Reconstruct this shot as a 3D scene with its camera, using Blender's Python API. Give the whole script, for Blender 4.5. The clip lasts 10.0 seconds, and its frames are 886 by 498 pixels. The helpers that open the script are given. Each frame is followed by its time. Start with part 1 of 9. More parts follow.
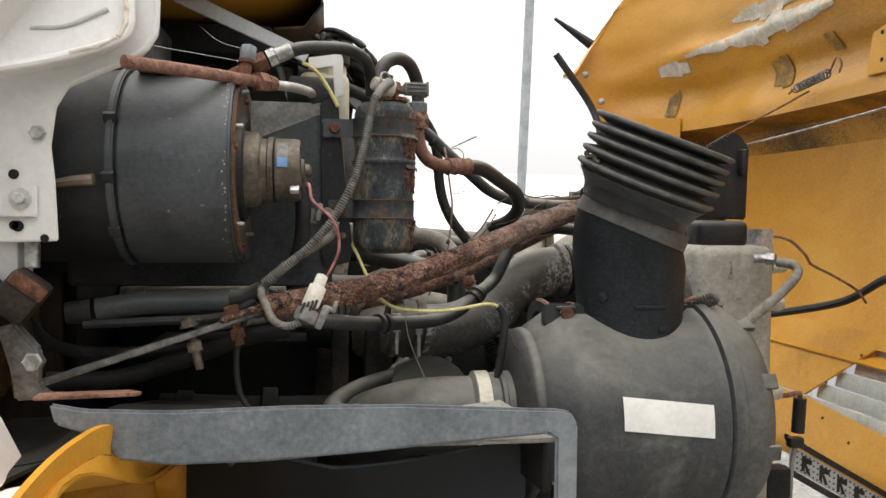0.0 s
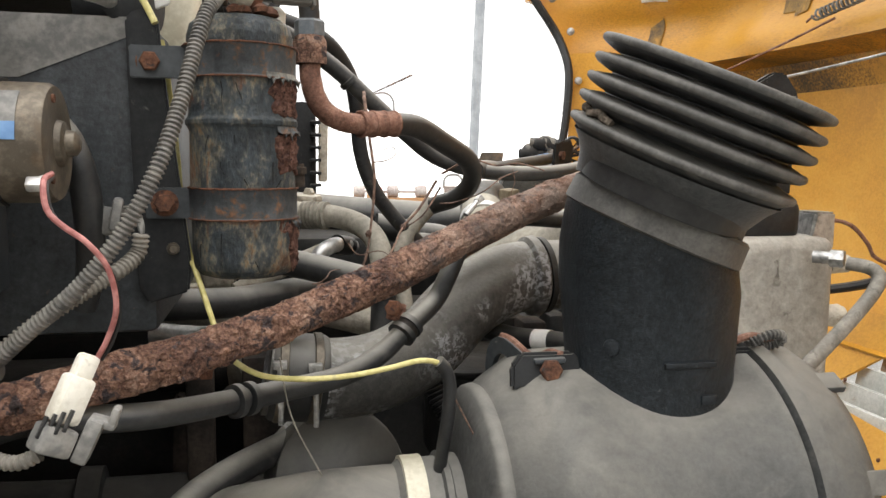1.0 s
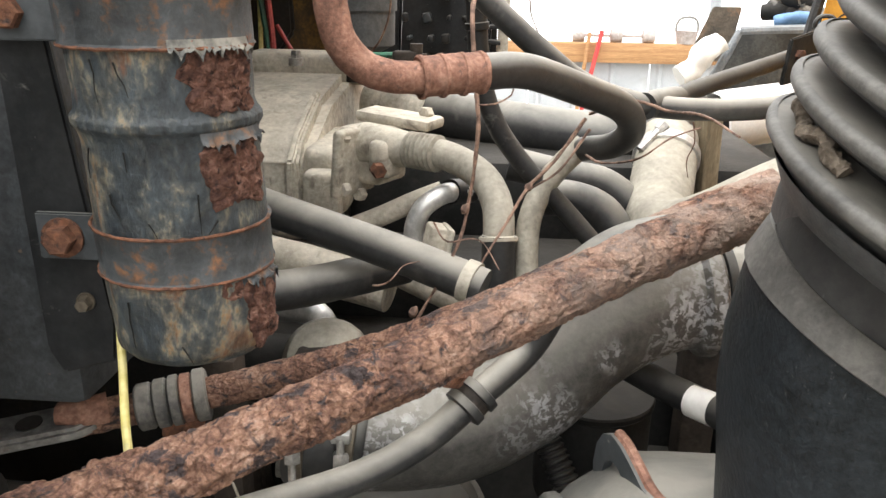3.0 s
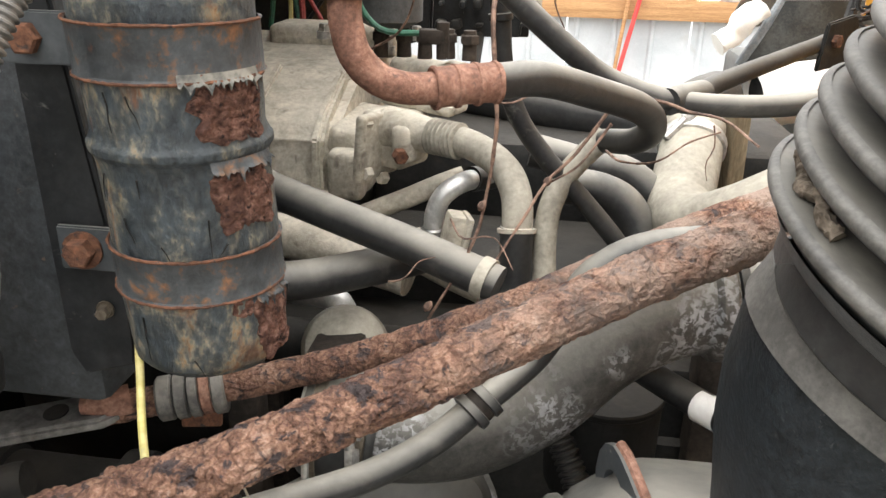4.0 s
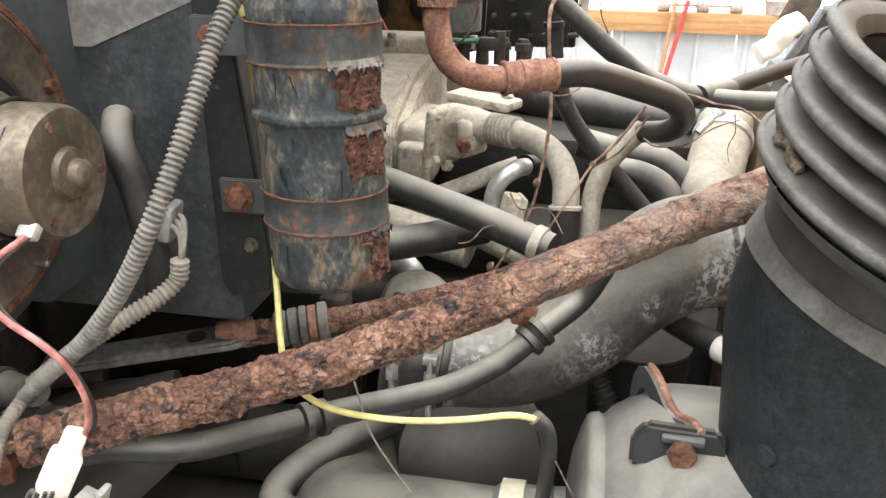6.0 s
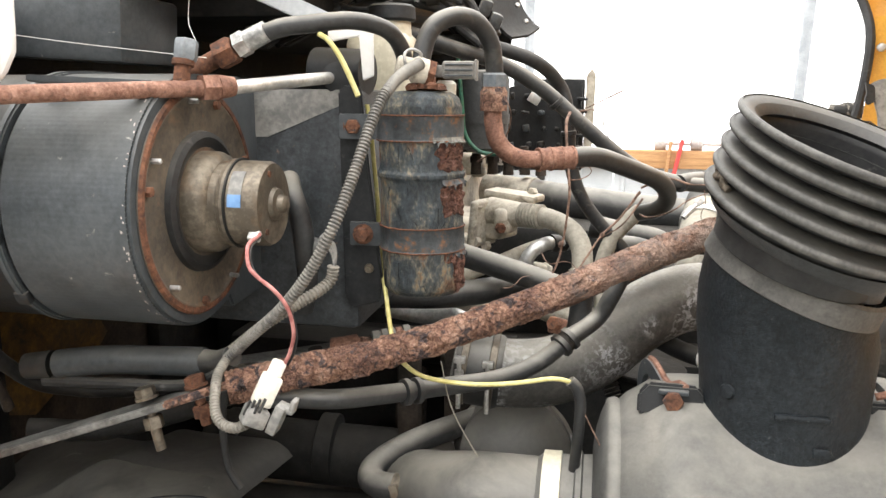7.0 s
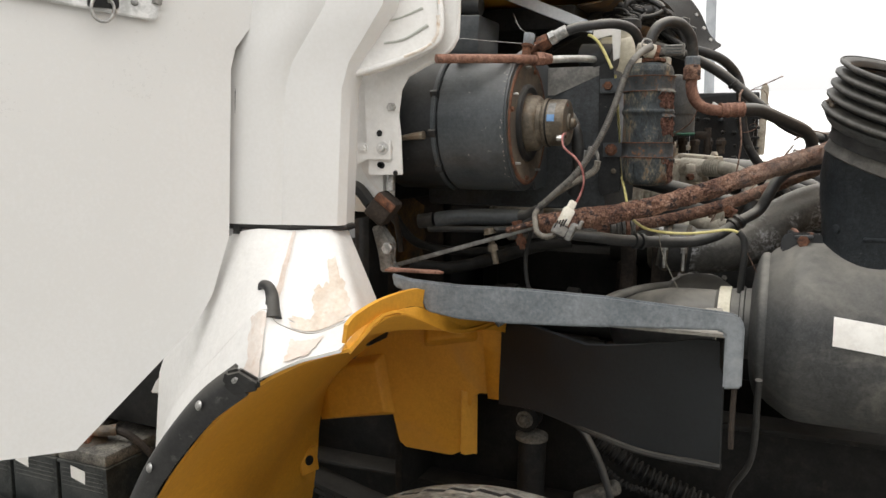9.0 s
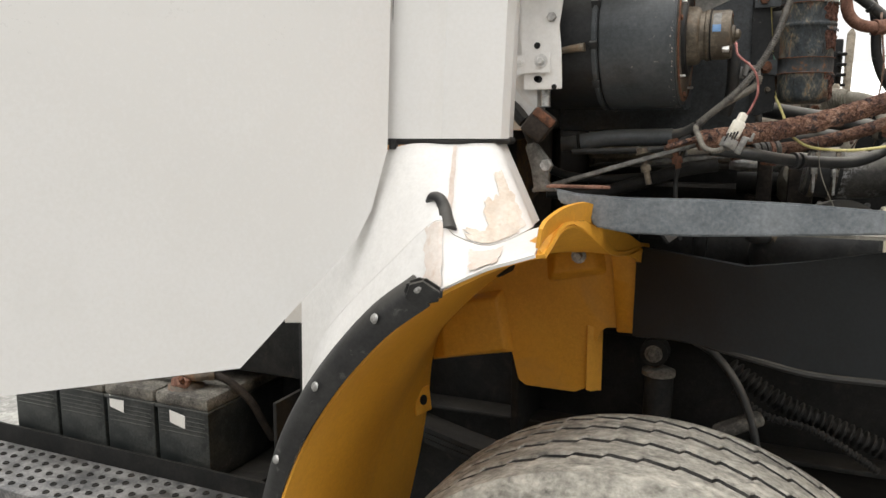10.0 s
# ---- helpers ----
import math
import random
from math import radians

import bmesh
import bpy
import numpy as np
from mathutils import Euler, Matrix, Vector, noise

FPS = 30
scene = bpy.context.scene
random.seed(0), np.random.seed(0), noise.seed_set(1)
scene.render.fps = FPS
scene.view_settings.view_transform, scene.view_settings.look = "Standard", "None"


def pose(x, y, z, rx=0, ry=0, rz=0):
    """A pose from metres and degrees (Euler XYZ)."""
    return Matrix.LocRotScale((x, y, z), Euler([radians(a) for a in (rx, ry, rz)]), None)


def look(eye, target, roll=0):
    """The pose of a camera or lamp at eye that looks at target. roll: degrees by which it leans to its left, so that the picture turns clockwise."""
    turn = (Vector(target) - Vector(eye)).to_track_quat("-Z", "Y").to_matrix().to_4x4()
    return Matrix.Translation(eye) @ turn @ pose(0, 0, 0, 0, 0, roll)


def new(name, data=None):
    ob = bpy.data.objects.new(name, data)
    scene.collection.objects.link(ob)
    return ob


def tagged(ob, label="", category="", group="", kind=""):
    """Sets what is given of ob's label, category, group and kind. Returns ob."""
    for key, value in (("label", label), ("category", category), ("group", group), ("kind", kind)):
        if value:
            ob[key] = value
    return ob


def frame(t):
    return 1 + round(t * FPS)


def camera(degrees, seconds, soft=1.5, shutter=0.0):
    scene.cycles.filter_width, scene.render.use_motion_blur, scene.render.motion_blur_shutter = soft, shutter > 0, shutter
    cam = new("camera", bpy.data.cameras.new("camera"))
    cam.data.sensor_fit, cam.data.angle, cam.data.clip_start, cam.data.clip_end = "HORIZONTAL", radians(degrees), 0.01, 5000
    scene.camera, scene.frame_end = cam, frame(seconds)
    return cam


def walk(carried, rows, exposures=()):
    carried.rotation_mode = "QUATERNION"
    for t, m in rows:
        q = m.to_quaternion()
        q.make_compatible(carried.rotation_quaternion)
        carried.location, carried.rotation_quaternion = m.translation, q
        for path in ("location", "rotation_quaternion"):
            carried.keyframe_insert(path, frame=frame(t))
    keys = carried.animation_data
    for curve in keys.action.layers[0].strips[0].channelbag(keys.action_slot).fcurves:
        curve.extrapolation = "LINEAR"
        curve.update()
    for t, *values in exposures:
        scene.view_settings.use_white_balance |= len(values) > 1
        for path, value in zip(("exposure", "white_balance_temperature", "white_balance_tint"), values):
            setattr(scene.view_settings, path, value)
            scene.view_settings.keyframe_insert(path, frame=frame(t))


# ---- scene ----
cam = camera(59.3, 10.0)
PATH = [
    (0, (0.039, 0.011, 1.543), (0.331, 1.989, 1.479), 0.6),
    (0.5, (0.097, 0.284, 1.572), (0.496, 2.239, 1.429), 0.6),
    (1, (0.152, 0.474, 1.602), (0.561, 2.419, 1.378), 0.5),
    (1.5, (0.191, 0.612, 1.618), (0.576, 2.549, 1.302), 0.5),
    (2, (0.217, 0.712, 1.637), (0.377, 2.668, 1.255), 0.6),
    (2.5, (0.265, 0.761, 1.668), (0.24, 2.693, 1.153), 0.9),
    (2.7, (0.282, 0.776, 1.682), (0.194, 2.69, 1.109), 0.9),
    (3.8, (0.308, 0.801, 1.734), (0.09, 2.641, 0.981), 1.3),
    (4, (0.311, 0.799, 1.739), (0.08, 2.634, 0.978), 1.4),
    (4.5, (0.315, 0.787, 1.737), (0.045, 2.613, 0.969), 1.4),
    (5, (0.318, 0.768, 1.722), (0.029, 2.591, 0.953), 1.3),
    (5.2, (0.321, 0.754, 1.721), (0.017, 2.576, 0.953), 0.9),
    (6.3, (0.299, 0.566, 1.751), (-0.06, 2.416, 1.08), 0.8),
    (6.5, (0.293, 0.488, 1.731), (-0.08, 2.378, 1.193), 0.4),
    (7, (0.309, 0.358, 1.716), (-0.072, 2.283, 1.33), 0.4),
    (7.5, (0.349, 0.228, 1.7), (-0.044, 2.165, 1.389), 0.4),
    (8, (0.392, 0.065, 1.67), (-0.163, 1.965, 1.379), 0.4),
    (8.5, (0.404, -0.131, 1.623), (-0.321, 1.714, 1.358), 0.2),
    (9, (0.359, -0.311, 1.572), (-0.434, 1.506, 1.307), 0.2),
    (9.5, (0.266, -0.386, 1.503), (-0.543, 1.421, 1.223), 0.1),
    (10, (0.104, -0.392, 1.456), (-0.694, 1.416, 1.146), -0.0),
]
EXPOSURES = [(0, -0.2), (0.5, 0.13), (1.0, 0.2), (2.0, 0.6), (2.5, 0.76), (4.0, 0.86), (5.2, 0.92), (6.3, 0.97), (7.0, 0.86), (7.5, 0.72), (8.0, 0.22), (8.5, -0.18), (9.0, -0.13), (9.5, -0.1), (10.0, -0.13)]
walk(cam, [(t, look(eye, target, roll)) for t, eye, target, roll in PATH], exposures=EXPOSURES)


# ---- light ----
world = bpy.data.worlds.new("overcast")
scene.world = world
world.use_nodes = True
wn = world.node_tree.nodes
wl = world.node_tree.links
sky = wn.new("ShaderNodeTexSky")
sky.sky_type, sky.sun_disc = "NISHITA", False
sky.sun_elevation, sky.sun_rotation = radians(55), radians(200)
sky.dust_density, sky.air_density = 6.0, 0.6
cloud = wn.new("ShaderNodeMix")
cloud.data_type = "RGBA"
cloud.inputs["Factor"].default_value = 0.94
# an overcast sky, about three times brighter overhead than at the horizon
where = wn.new("ShaderNodeTexCoord")
axes = wn.new("ShaderNodeSeparateXYZ")
wl.new(where.outputs["Generated"], axes.inputs[0])
grade = wn.new("ShaderNodeMapRange")
grade.inputs["From Min"].default_value, grade.inputs["From Max"].default_value = 0.0, 1.0
grade.inputs["To Min"].default_value, grade.inputs["To Max"].default_value = 10.4, 29.0
wl.new(axes.outputs["Z"], grade.inputs["Value"])
grey = wn.new("ShaderNodeVectorMath")
grey.operation = "SCALE"
grey.inputs[0].default_value = (1.0, 0.988, 0.972)
wl.new(grade.outputs[0], grey.inputs["Scale"])
wl.new(sky.outputs[0], cloud.inputs["A"])
wl.new(grey.outputs[0], cloud.inputs["B"])
wl.new(cloud.outputs["Result"], wn["Background"].inputs["Color"])
wn["Background"].inputs["Strength"].default_value = 0.1
sun = new("sun", bpy.data.lights.new("sun", "SUN"))
sun.data.energy, sun.data.angle, sun.data.color = 0.9, radians(40), (1.0, 0.985, 0.96)
sun.matrix_world = look((-1.0, -1.2, 9), (0.2, 1.3, 1.2))

# ---- mesh helpers: a shape is (points, faces) in world metres ----
V = Vector


def unit(v):
    return V(v).normalized()


def sides(axis):
    a = unit(axis)
    b = a.orthogonal().normalized()
    if abs(a.z) < 0.9:
        b = a.cross(V((0, 0, 1))).normalized()
    return a, b, a.cross(b).normalized()


def smoothed(points, step):
    """A smooth line through the points, cut into even steps."""
    p = [V(q) for q in points]
    if len(p) == 2:
        line = [p[0].lerp(p[1], i / 40) for i in range(41)]
    else:
        line = []
        q = [2 * p[0] - p[1], *p, 2 * p[-1] - p[-2]]
        for a, b, c, d in zip(q, q[1:], q[2:], q[3:]):
            for i in range(20):
                t = i / 20
                line.append(0.5 * (2 * b + (c - a) * t + (2 * a - 5 * b + 4 * c - d) * t * t + (3 * b - a - 3 * c + d) * t ** 3))
        line.append(p[-1])
    lengths = [0.0]
    for a, b in zip(line, line[1:]):
        lengths.append(lengths[-1] + (b - a).length)
    n = max(2, round(lengths[-1] / step))
    out, j = [], 0
    for i in range(n + 1):
        want = lengths[-1] * i / n
        while j < len(line) - 2 and lengths[j + 1] < want:
            j += 1
        gap = lengths[j + 1] - lengths[j] or 1
        out.append(line[j].lerp(line[j + 1], min(1, (want - lengths[j]) / gap)))
    return out, lengths[-1]


def tube(points, r, n=16, step=0.012, ridge=0.0, depth=0.0, rough=0.0, grain=90.0, caps=True, ends=None):
    """A pipe along a line. ridge: spacing of ribs, of that depth; rough: pitted skin; ends: radius at the end."""
    if ridge:
        step = ridge / 4
    line, length = smoothed(points, step)
    tangent = (line[1] - line[0]).normalized()
    _, b, c = sides(tangent)
    pts, faces = [], []
    last = len(line) - 1
    for i, p in enumerate(line):
        t = (line[min(i + 1, last)] - line[max(i - 1, 0)]).normalized()
        b = (b - t * b.dot(t)).normalized()
        c = t.cross(b)
        s = length * i / last
        rr = r if ends is None else r + (ends - r) * i / last
        if ridge:
            rr += depth * (0.5 if i % 4 in (1, 2) else -0.5)
        for k in range(n):
            a = 2 * math.pi * k / n
            d = b * math.cos(a) + c * math.sin(a)
            q = rr
            if rough:
                w = p + d * r
                q += rough * (noise.fractal(w * grain, 0.9, 2.0, 3) + 0.6 * min(0, noise.noise(w * grain * 2.1) + 0.15))
            pts.append(p + d * q)
        if i:
            o = (i - 1) * n
            for k in range(n):
                faces.append((o + k, o + (k + 1) % n, o + n + (k + 1) % n, o + n + k))
    if caps:
        faces.append(tuple(range(n))[::-1])
        faces.append(tuple(range(last * n, last * n + n)))
    return pts, faces


def lathe(profile, origin, axis, n=40, start=0.0, sweep=360.0, caps=True):
    """Turns a profile of (height, radius) round an axis."""
    a, b, c = sides(axis)
    o = V(origin)
    pts, faces = [], []
    full = sweep >= 360
    m = n if full else n + 1
    for h, r in profile:
        for k in range(m):
            w = radians(start + sweep * k / n)
            pts.append(o + a * h + (b * math.cos(w) + c * math.sin(w)) * max(r, 0.0002))
    for i in range(len(profile) - 1):
        for k in range(n):
            k2 = (k + 1) % m
            faces.append((i * m + k, i * m + k2, (i + 1) * m + k2, (i + 1) * m + k))
    if caps and full:
        faces.append(tuple(range(m))[::-1])
        faces.append(tuple(range((len(profile) - 1) * m, len(profile) * m)))
    return pts, faces


def from_bm(bm):
    bm.verts.index_update()
    out = [v.co.copy() for v in bm.verts], [tuple(v.index for v in f.verts) for f in bm.faces]
    bm.free()
    return out


def box(centre, size, turn=(0, 0, 0), bevel=0.003, segments=2):
    bm = bmesh.new()
    bmesh.ops.create_cube(bm, size=1)
    bmesh.ops.scale(bm, vec=size, verts=bm.verts)
    if bevel:
        bmesh.ops.bevel(bm, geom=bm.edges[:], offset=min(bevel, 0.45 * min(size)), segments=segments, affect="EDGES", profile=0.5)
    bmesh.ops.transform(bm, matrix=pose(*centre, *turn), verts=bm.verts)
    return from_bm(bm)


def prism(outline, origin, u, v, thick, bevel=0.0015):
    """A flat plate: an outline in the plane of u and v, thick along u x v."""
    u, v = unit(u), unit(v)
    w = u.cross(v).normalized()
    o = V(origin)
    bm = bmesh.new()
    low = [bm.verts.new(o + u * a + v * b) for a, b in outline]
    face = bm.faces.new(low)
    made = bmesh.ops.extrude_face_region(bm, geom=[face])
    moved = [g for g in made["geom"] if isinstance(g, bmesh.types.BMVert)]
    bmesh.ops.translate(bm, vec=w * thick, verts=moved)
    bmesh.ops.recalc_face_normals(bm, faces=bm.faces[:])
    if bevel:
        bmesh.ops.bevel(bm, geom=[e for e in bm.edges], offset=min(bevel, abs(thick) * 0.4), segments=2, affect="EDGES")
    return from_bm(bm)


def sheet(rows, thick):
    """A bent panel of that thickness over a grid of points (rows of equal length)."""
    n, m = len(rows), len(rows[0])
    top = [[V(p) for p in row] for row in rows]
    pts, faces = [], []
    for i in range(n):
        for j in range(m):
            du = top[min(i + 1, n - 1)][j] - top[max(i - 1, 0)][j]
            dv = top[i][min(j + 1, m - 1)] - top[i][max(j - 1, 0)]
            pts.append(top[i][j])
            pts.append(top[i][j] - du.cross(dv).normalized() * thick)
    at = lambda i, j, k: 2 * (i * m + j) + k  # noqa: E731
    for i in range(n - 1):
        for j in range(m - 1):
            faces.append((at(i, j, 0), at(i + 1, j, 0), at(i + 1, j + 1, 0), at(i, j + 1, 0)))
            faces.append((at(i, j, 1), at(i, j + 1, 1), at(i + 1, j + 1, 1), at(i + 1, j, 1)))
    for i in range(n - 1):
        for j in (0, m - 1):
            faces.append((at(i, j, 0), at(i, j, 1), at(i + 1, j, 1), at(i + 1, j, 0)))
    for j in range(m - 1):
        for i in (0, n - 1):
            faces.append((at(i, j, 0), at(i, j + 1, 0), at(i, j + 1, 1), at(i, j, 1)))
    return pts, faces


def across(a, b, count):
    """Rows of points between two lines, made even and smooth."""
    out = []
    for i in range(count + 1):
        out.append([V(p).lerp(V(q), i / count) for p, q in zip(a, b)])
    return out


def hexagon(origin, axis, r, h, chamfer=0.15):
    a, b, c = sides(axis)
    return lathe([(0, r), (h * (1 - chamfer), r), (h, r * 0.86)], origin, axis, n=6)


def joined(*shapes):
    pts, faces = [], []
    for p, f in shapes:
        o = len(pts)
        pts += p
        faces += [tuple(i + o for i in face) for face in f]
    return pts, faces


def thing(name, base, label, category, group="", kind=""):
    ob = new(name)
    ob.location = base
    ob.empty_display_size = 0.05
    return tagged(ob, label, category, group, kind)


def origin_of(ob):
    at = V((0, 0, 0))
    while ob:
        at += ob.location
        ob = ob.parent
    return at


def part(name, shape, material, parent=None, label="", angle=35):
    pts, faces = shape
    at = origin_of(parent) if parent else V((0, 0, 0))
    mesh = bpy.data.meshes.new(name)
    mesh.from_pydata([tuple(V(p) - at) for p in pts], [], faces)
    bm = bmesh.new()
    bm.from_mesh(mesh)
    bmesh.ops.recalc_face_normals(bm, faces=bm.faces[:])
    bm.to_mesh(mesh)
    bm.free()
    mesh.polygons.foreach_set("use_smooth", [True] * len(mesh.polygons))
    mesh.set_sharp_from_angle(angle=radians(angle))
    mesh.materials.append(material)
    ob = new(name, mesh)
    ob.parent = parent
    return tagged(ob, label)


def single(name, shape, material, label, category, group="", kind="", angle=35):
    """A thing that is one mesh, with its origin in its middle."""
    pts, faces = shape
    lo = V([min(p[i] for p in pts) for i in range(3)])
    hi = V([max(p[i] for p in pts) for i in range(3)])
    at = V(((lo.x + hi.x) / 2, (lo.y + hi.y) / 2, lo.z))
    ob = part(name, ([V(p) - at for p in pts], faces), material, None, label, angle)
    ob.location = at
    return tagged(ob, label, category, group, kind)


# ---- materials ----
def ramp_node(nt, stops):
    node = nt.nodes.new("ShaderNodeValToRGB")
    el = node.color_ramp.elements
    while len(el) < len(stops):
        el.new(0.5)
    for e, (pos, col) in zip(el, stops):
        e.position, e.color = pos, (*col, 1)
    return node


def surface(name, stops, scale=12.0, rough=(0.5, 0.75), metal=0.0, bump=0.15, fine=160.0, speck=None, speck_scale=40.0,
            speck_at=(0.62, 0.66), detail=6.0, distort=0.4, stretch=(1, 1, 1), coat=0.0, relief=0.002, grit=0.3, spec=0.5, dust=0.0, dust_sheen_colour=(0.26, 0.24, 0.20), cluster=0.0):
    """A worn surface. stops: colours by a broad noise; speck: a second colour in patches with an edge of their own;
    dust: paler upward faces, settled dust with sky sheen painted in.
    """
    m = bpy.data.materials.new(name)
    m.use_nodes = True
    nt = m.node_tree
    bs = nt.nodes["Principled BSDF"]
    bs.inputs["Specular IOR Level"].default_value = spec
    co = nt.nodes.new("ShaderNodeTexCoord")
    mp = nt.nodes.new("ShaderNodeMapping")
    mp.inputs["Scale"].default_value = stretch
    nt.links.new(co.outputs["Object"], mp.inputs["Vector"])

    def tex(s, d, dist=0.0):
        t = nt.nodes.new("ShaderNodeTexNoise")
        t.inputs["Scale"].default_value, t.inputs["Detail"].default_value, t.inputs["Distortion"].default_value = s, d, dist
        t.inputs["Roughness"].default_value = 0.6
        nt.links.new(mp.outputs[0], t.inputs["Vector"])
        return t

    broad, small = tex(scale, detail, distort), tex(fine, 4.0)
    blend = nt.nodes.new("ShaderNodeMix")
    blend.data_type = "FLOAT"
    blend.inputs["Factor"].default_value = 0.36
    nt.links.new(broad.outputs[0], blend.inputs["A"])
    nt.links.new(small.outputs[0], blend.inputs["B"])
    ramp = ramp_node(nt, stops)
    wide = nt.nodes.new("ShaderNodeMapRange")
    wide.inputs["From Min"].default_value, wide.inputs["From Max"].default_value = 0.33, 0.67
    nt.links.new(blend.outputs["Result"], wide.inputs["Value"])
    nt.links.new(wide.outputs[0], ramp.inputs[0])
    colour = ramp.outputs[0]
    height = small.outputs[0]
    if speck:
        patch = tex(speck_scale, 8.0, 0.6)
        cut = nt.nodes.new("ShaderNodeMapRange")
        cut.inputs["From Min"].default_value, cut.inputs["From Max"].default_value = speck_at
        nt.links.new(patch.outputs[0], cut.inputs["Value"])
        amount_of = cut.outputs[0]
        if cluster:
            # the patches gather in broad areas
            area = tex(cluster, 3.0, 0.4)
            gate = nt.nodes.new("ShaderNodeMapRange")
            gate.inputs["From Min"].default_value, gate.inputs["From Max"].default_value = 0.42, 0.54
            nt.links.new(area.outputs[0], gate.inputs["Value"])
            both_of = nt.nodes.new("ShaderNodeMath")
            both_of.operation = "MULTIPLY"
            nt.links.new(cut.outputs[0], both_of.inputs[0])
            nt.links.new(gate.outputs[0], both_of.inputs[1])
            amount_of = both_of.outputs[0]
        over = nt.nodes.new("ShaderNodeMix")
        over.data_type = "RGBA"
        over.inputs["B"].default_value = (*speck, 1)
        nt.links.new(amount_of, over.inputs["Factor"])
        nt.links.new(colour, over.inputs["A"])
        colour = over.outputs["Result"]
    if grit:
        mid = tex(fine * 0.35, 9.0, 0.3)
        mid.inputs["Roughness"].default_value = 0.72
        level = nt.nodes.new("ShaderNodeMapRange")
        level.inputs["From Min"].default_value, level.inputs["From Max"].default_value = 0.32, 0.68
        level.inputs["To Min"].default_value, level.inputs["To Max"].default_value = 1 - grit, 1 + grit
        nt.links.new(mid.outputs[0], level.inputs["Value"])
        shade = nt.nodes.new("ShaderNodeVectorMath")
        shade.operation = "SCALE"
        nt.links.new(colour, shade.inputs[0])
        nt.links.new(level.outputs[0], shade.inputs["Scale"])
        colour = shade.outputs[0]
        both = nt.nodes.new("ShaderNodeMath")
        both.operation = "ADD"
        nt.links.new(small.outputs[0], both.inputs[0])
        nt.links.new(mid.outputs[0], both.inputs[1])
        height = both.outputs[0]
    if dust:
        # upward faces paler in blotches: settled dust, plus skylight put into the colour
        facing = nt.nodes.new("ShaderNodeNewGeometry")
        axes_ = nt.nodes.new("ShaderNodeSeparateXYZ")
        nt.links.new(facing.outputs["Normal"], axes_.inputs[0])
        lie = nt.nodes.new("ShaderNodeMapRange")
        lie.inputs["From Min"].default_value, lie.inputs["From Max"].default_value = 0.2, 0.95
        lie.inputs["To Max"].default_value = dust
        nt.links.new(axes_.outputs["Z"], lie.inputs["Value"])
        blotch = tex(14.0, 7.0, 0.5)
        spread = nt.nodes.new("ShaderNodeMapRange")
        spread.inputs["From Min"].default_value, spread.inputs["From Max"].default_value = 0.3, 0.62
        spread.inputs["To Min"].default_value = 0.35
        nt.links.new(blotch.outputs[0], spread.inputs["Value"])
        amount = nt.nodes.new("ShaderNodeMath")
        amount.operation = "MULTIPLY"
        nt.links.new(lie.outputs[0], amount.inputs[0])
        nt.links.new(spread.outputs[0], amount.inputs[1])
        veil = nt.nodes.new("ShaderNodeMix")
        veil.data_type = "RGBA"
        veil.inputs["B"].default_value = (*dust_sheen_colour, 1)
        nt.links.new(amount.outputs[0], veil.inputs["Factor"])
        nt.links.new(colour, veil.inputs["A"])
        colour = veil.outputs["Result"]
    nt.links.new(colour, bs.inputs["Base Color"])
    bs.inputs["Metallic"].default_value = metal
    rr = nt.nodes.new("ShaderNodeMapRange")
    rr.inputs["From Min"].default_value, rr.inputs["From Max"].default_value = 0.3, 0.7
    rr.inputs["To Min"].default_value, rr.inputs["To Max"].default_value = rough
    nt.links.new(blend.outputs["Result"], rr.inputs["Value"])
    nt.links.new(rr.outputs[0], bs.inputs["Roughness"])
    bp = nt.nodes.new("ShaderNodeBump")
    bp.inputs["Strength"].default_value, bp.inputs["Distance"].default_value = bump, relief
    nt.links.new(height, bp.inputs["Height"])
    nt.links.new(bp.outputs[0], bs.inputs["Normal"])
    if coat:
        bs.inputs["Coat Weight"].default_value, bs.inputs["Coat Roughness"].default_value = coat, 0.25
    return m


WHITE = surface("white_paint", [(0.3, (0.665, 0.655, 0.632)), (0.7, (0.695, 0.687, 0.67))], 2, (0.26, 0.36), bump=0.006, speck=(0.61, 0.595, 0.56), speck_scale=3, speck_at=(0.55, 0.9), grit=0.0)
WHITE_WORN = surface("chipped_white_paint", [(0.2, (0.70, 0.683, 0.65)), (0.8, (0.77, 0.757, 0.735))], 2.5, (0.32, 0.5), bump=0.04, speck=(0.56, 0.44, 0.33), speck_scale=6, speck_at=(0.66, 0.8), grit=0.05)
YELLOW = surface("faded_yellow_paint", [(0.2, (0.52, 0.245, 0.022)), (0.5, (0.62, 0.305, 0.030)), (0.85, (0.66, 0.355, 0.055))], 2.0, (0.38, 0.55), bump=0.04, speck=(0.22, 0.125, 0.04), speck_scale=3.0, speck_at=(0.62, 0.82), distort=0.9, grit=0.05)
HOOD_SCRAPED = surface("scraped_yellow_paint", [(0.1, (0.42, 0.20, 0.022)), (0.4, (0.58, 0.28, 0.028)), (0.9, (0.64, 0.335, 0.045))], 2.0, (0.3, 0.5), bump=0.05, speck=(0.30, 0.17, 0.05), speck_scale=3.4, speck_at=(0.62, 0.76), stretch=(1, 0.45, 1.6), distort=0.8, coat=0.3, grit=0.05)
YELLOW_LINER = surface("yellow_fibreglass", [(0.25, (0.58, 0.268, 0.020)), (0.7, (0.68, 0.33, 0.030))], 3, (0.5, 0.65), bump=0.03, speck=(0.50, 0.27, 0.07), speck_scale=3.5, speck_at=(0.6, 0.85), grit=0.06)
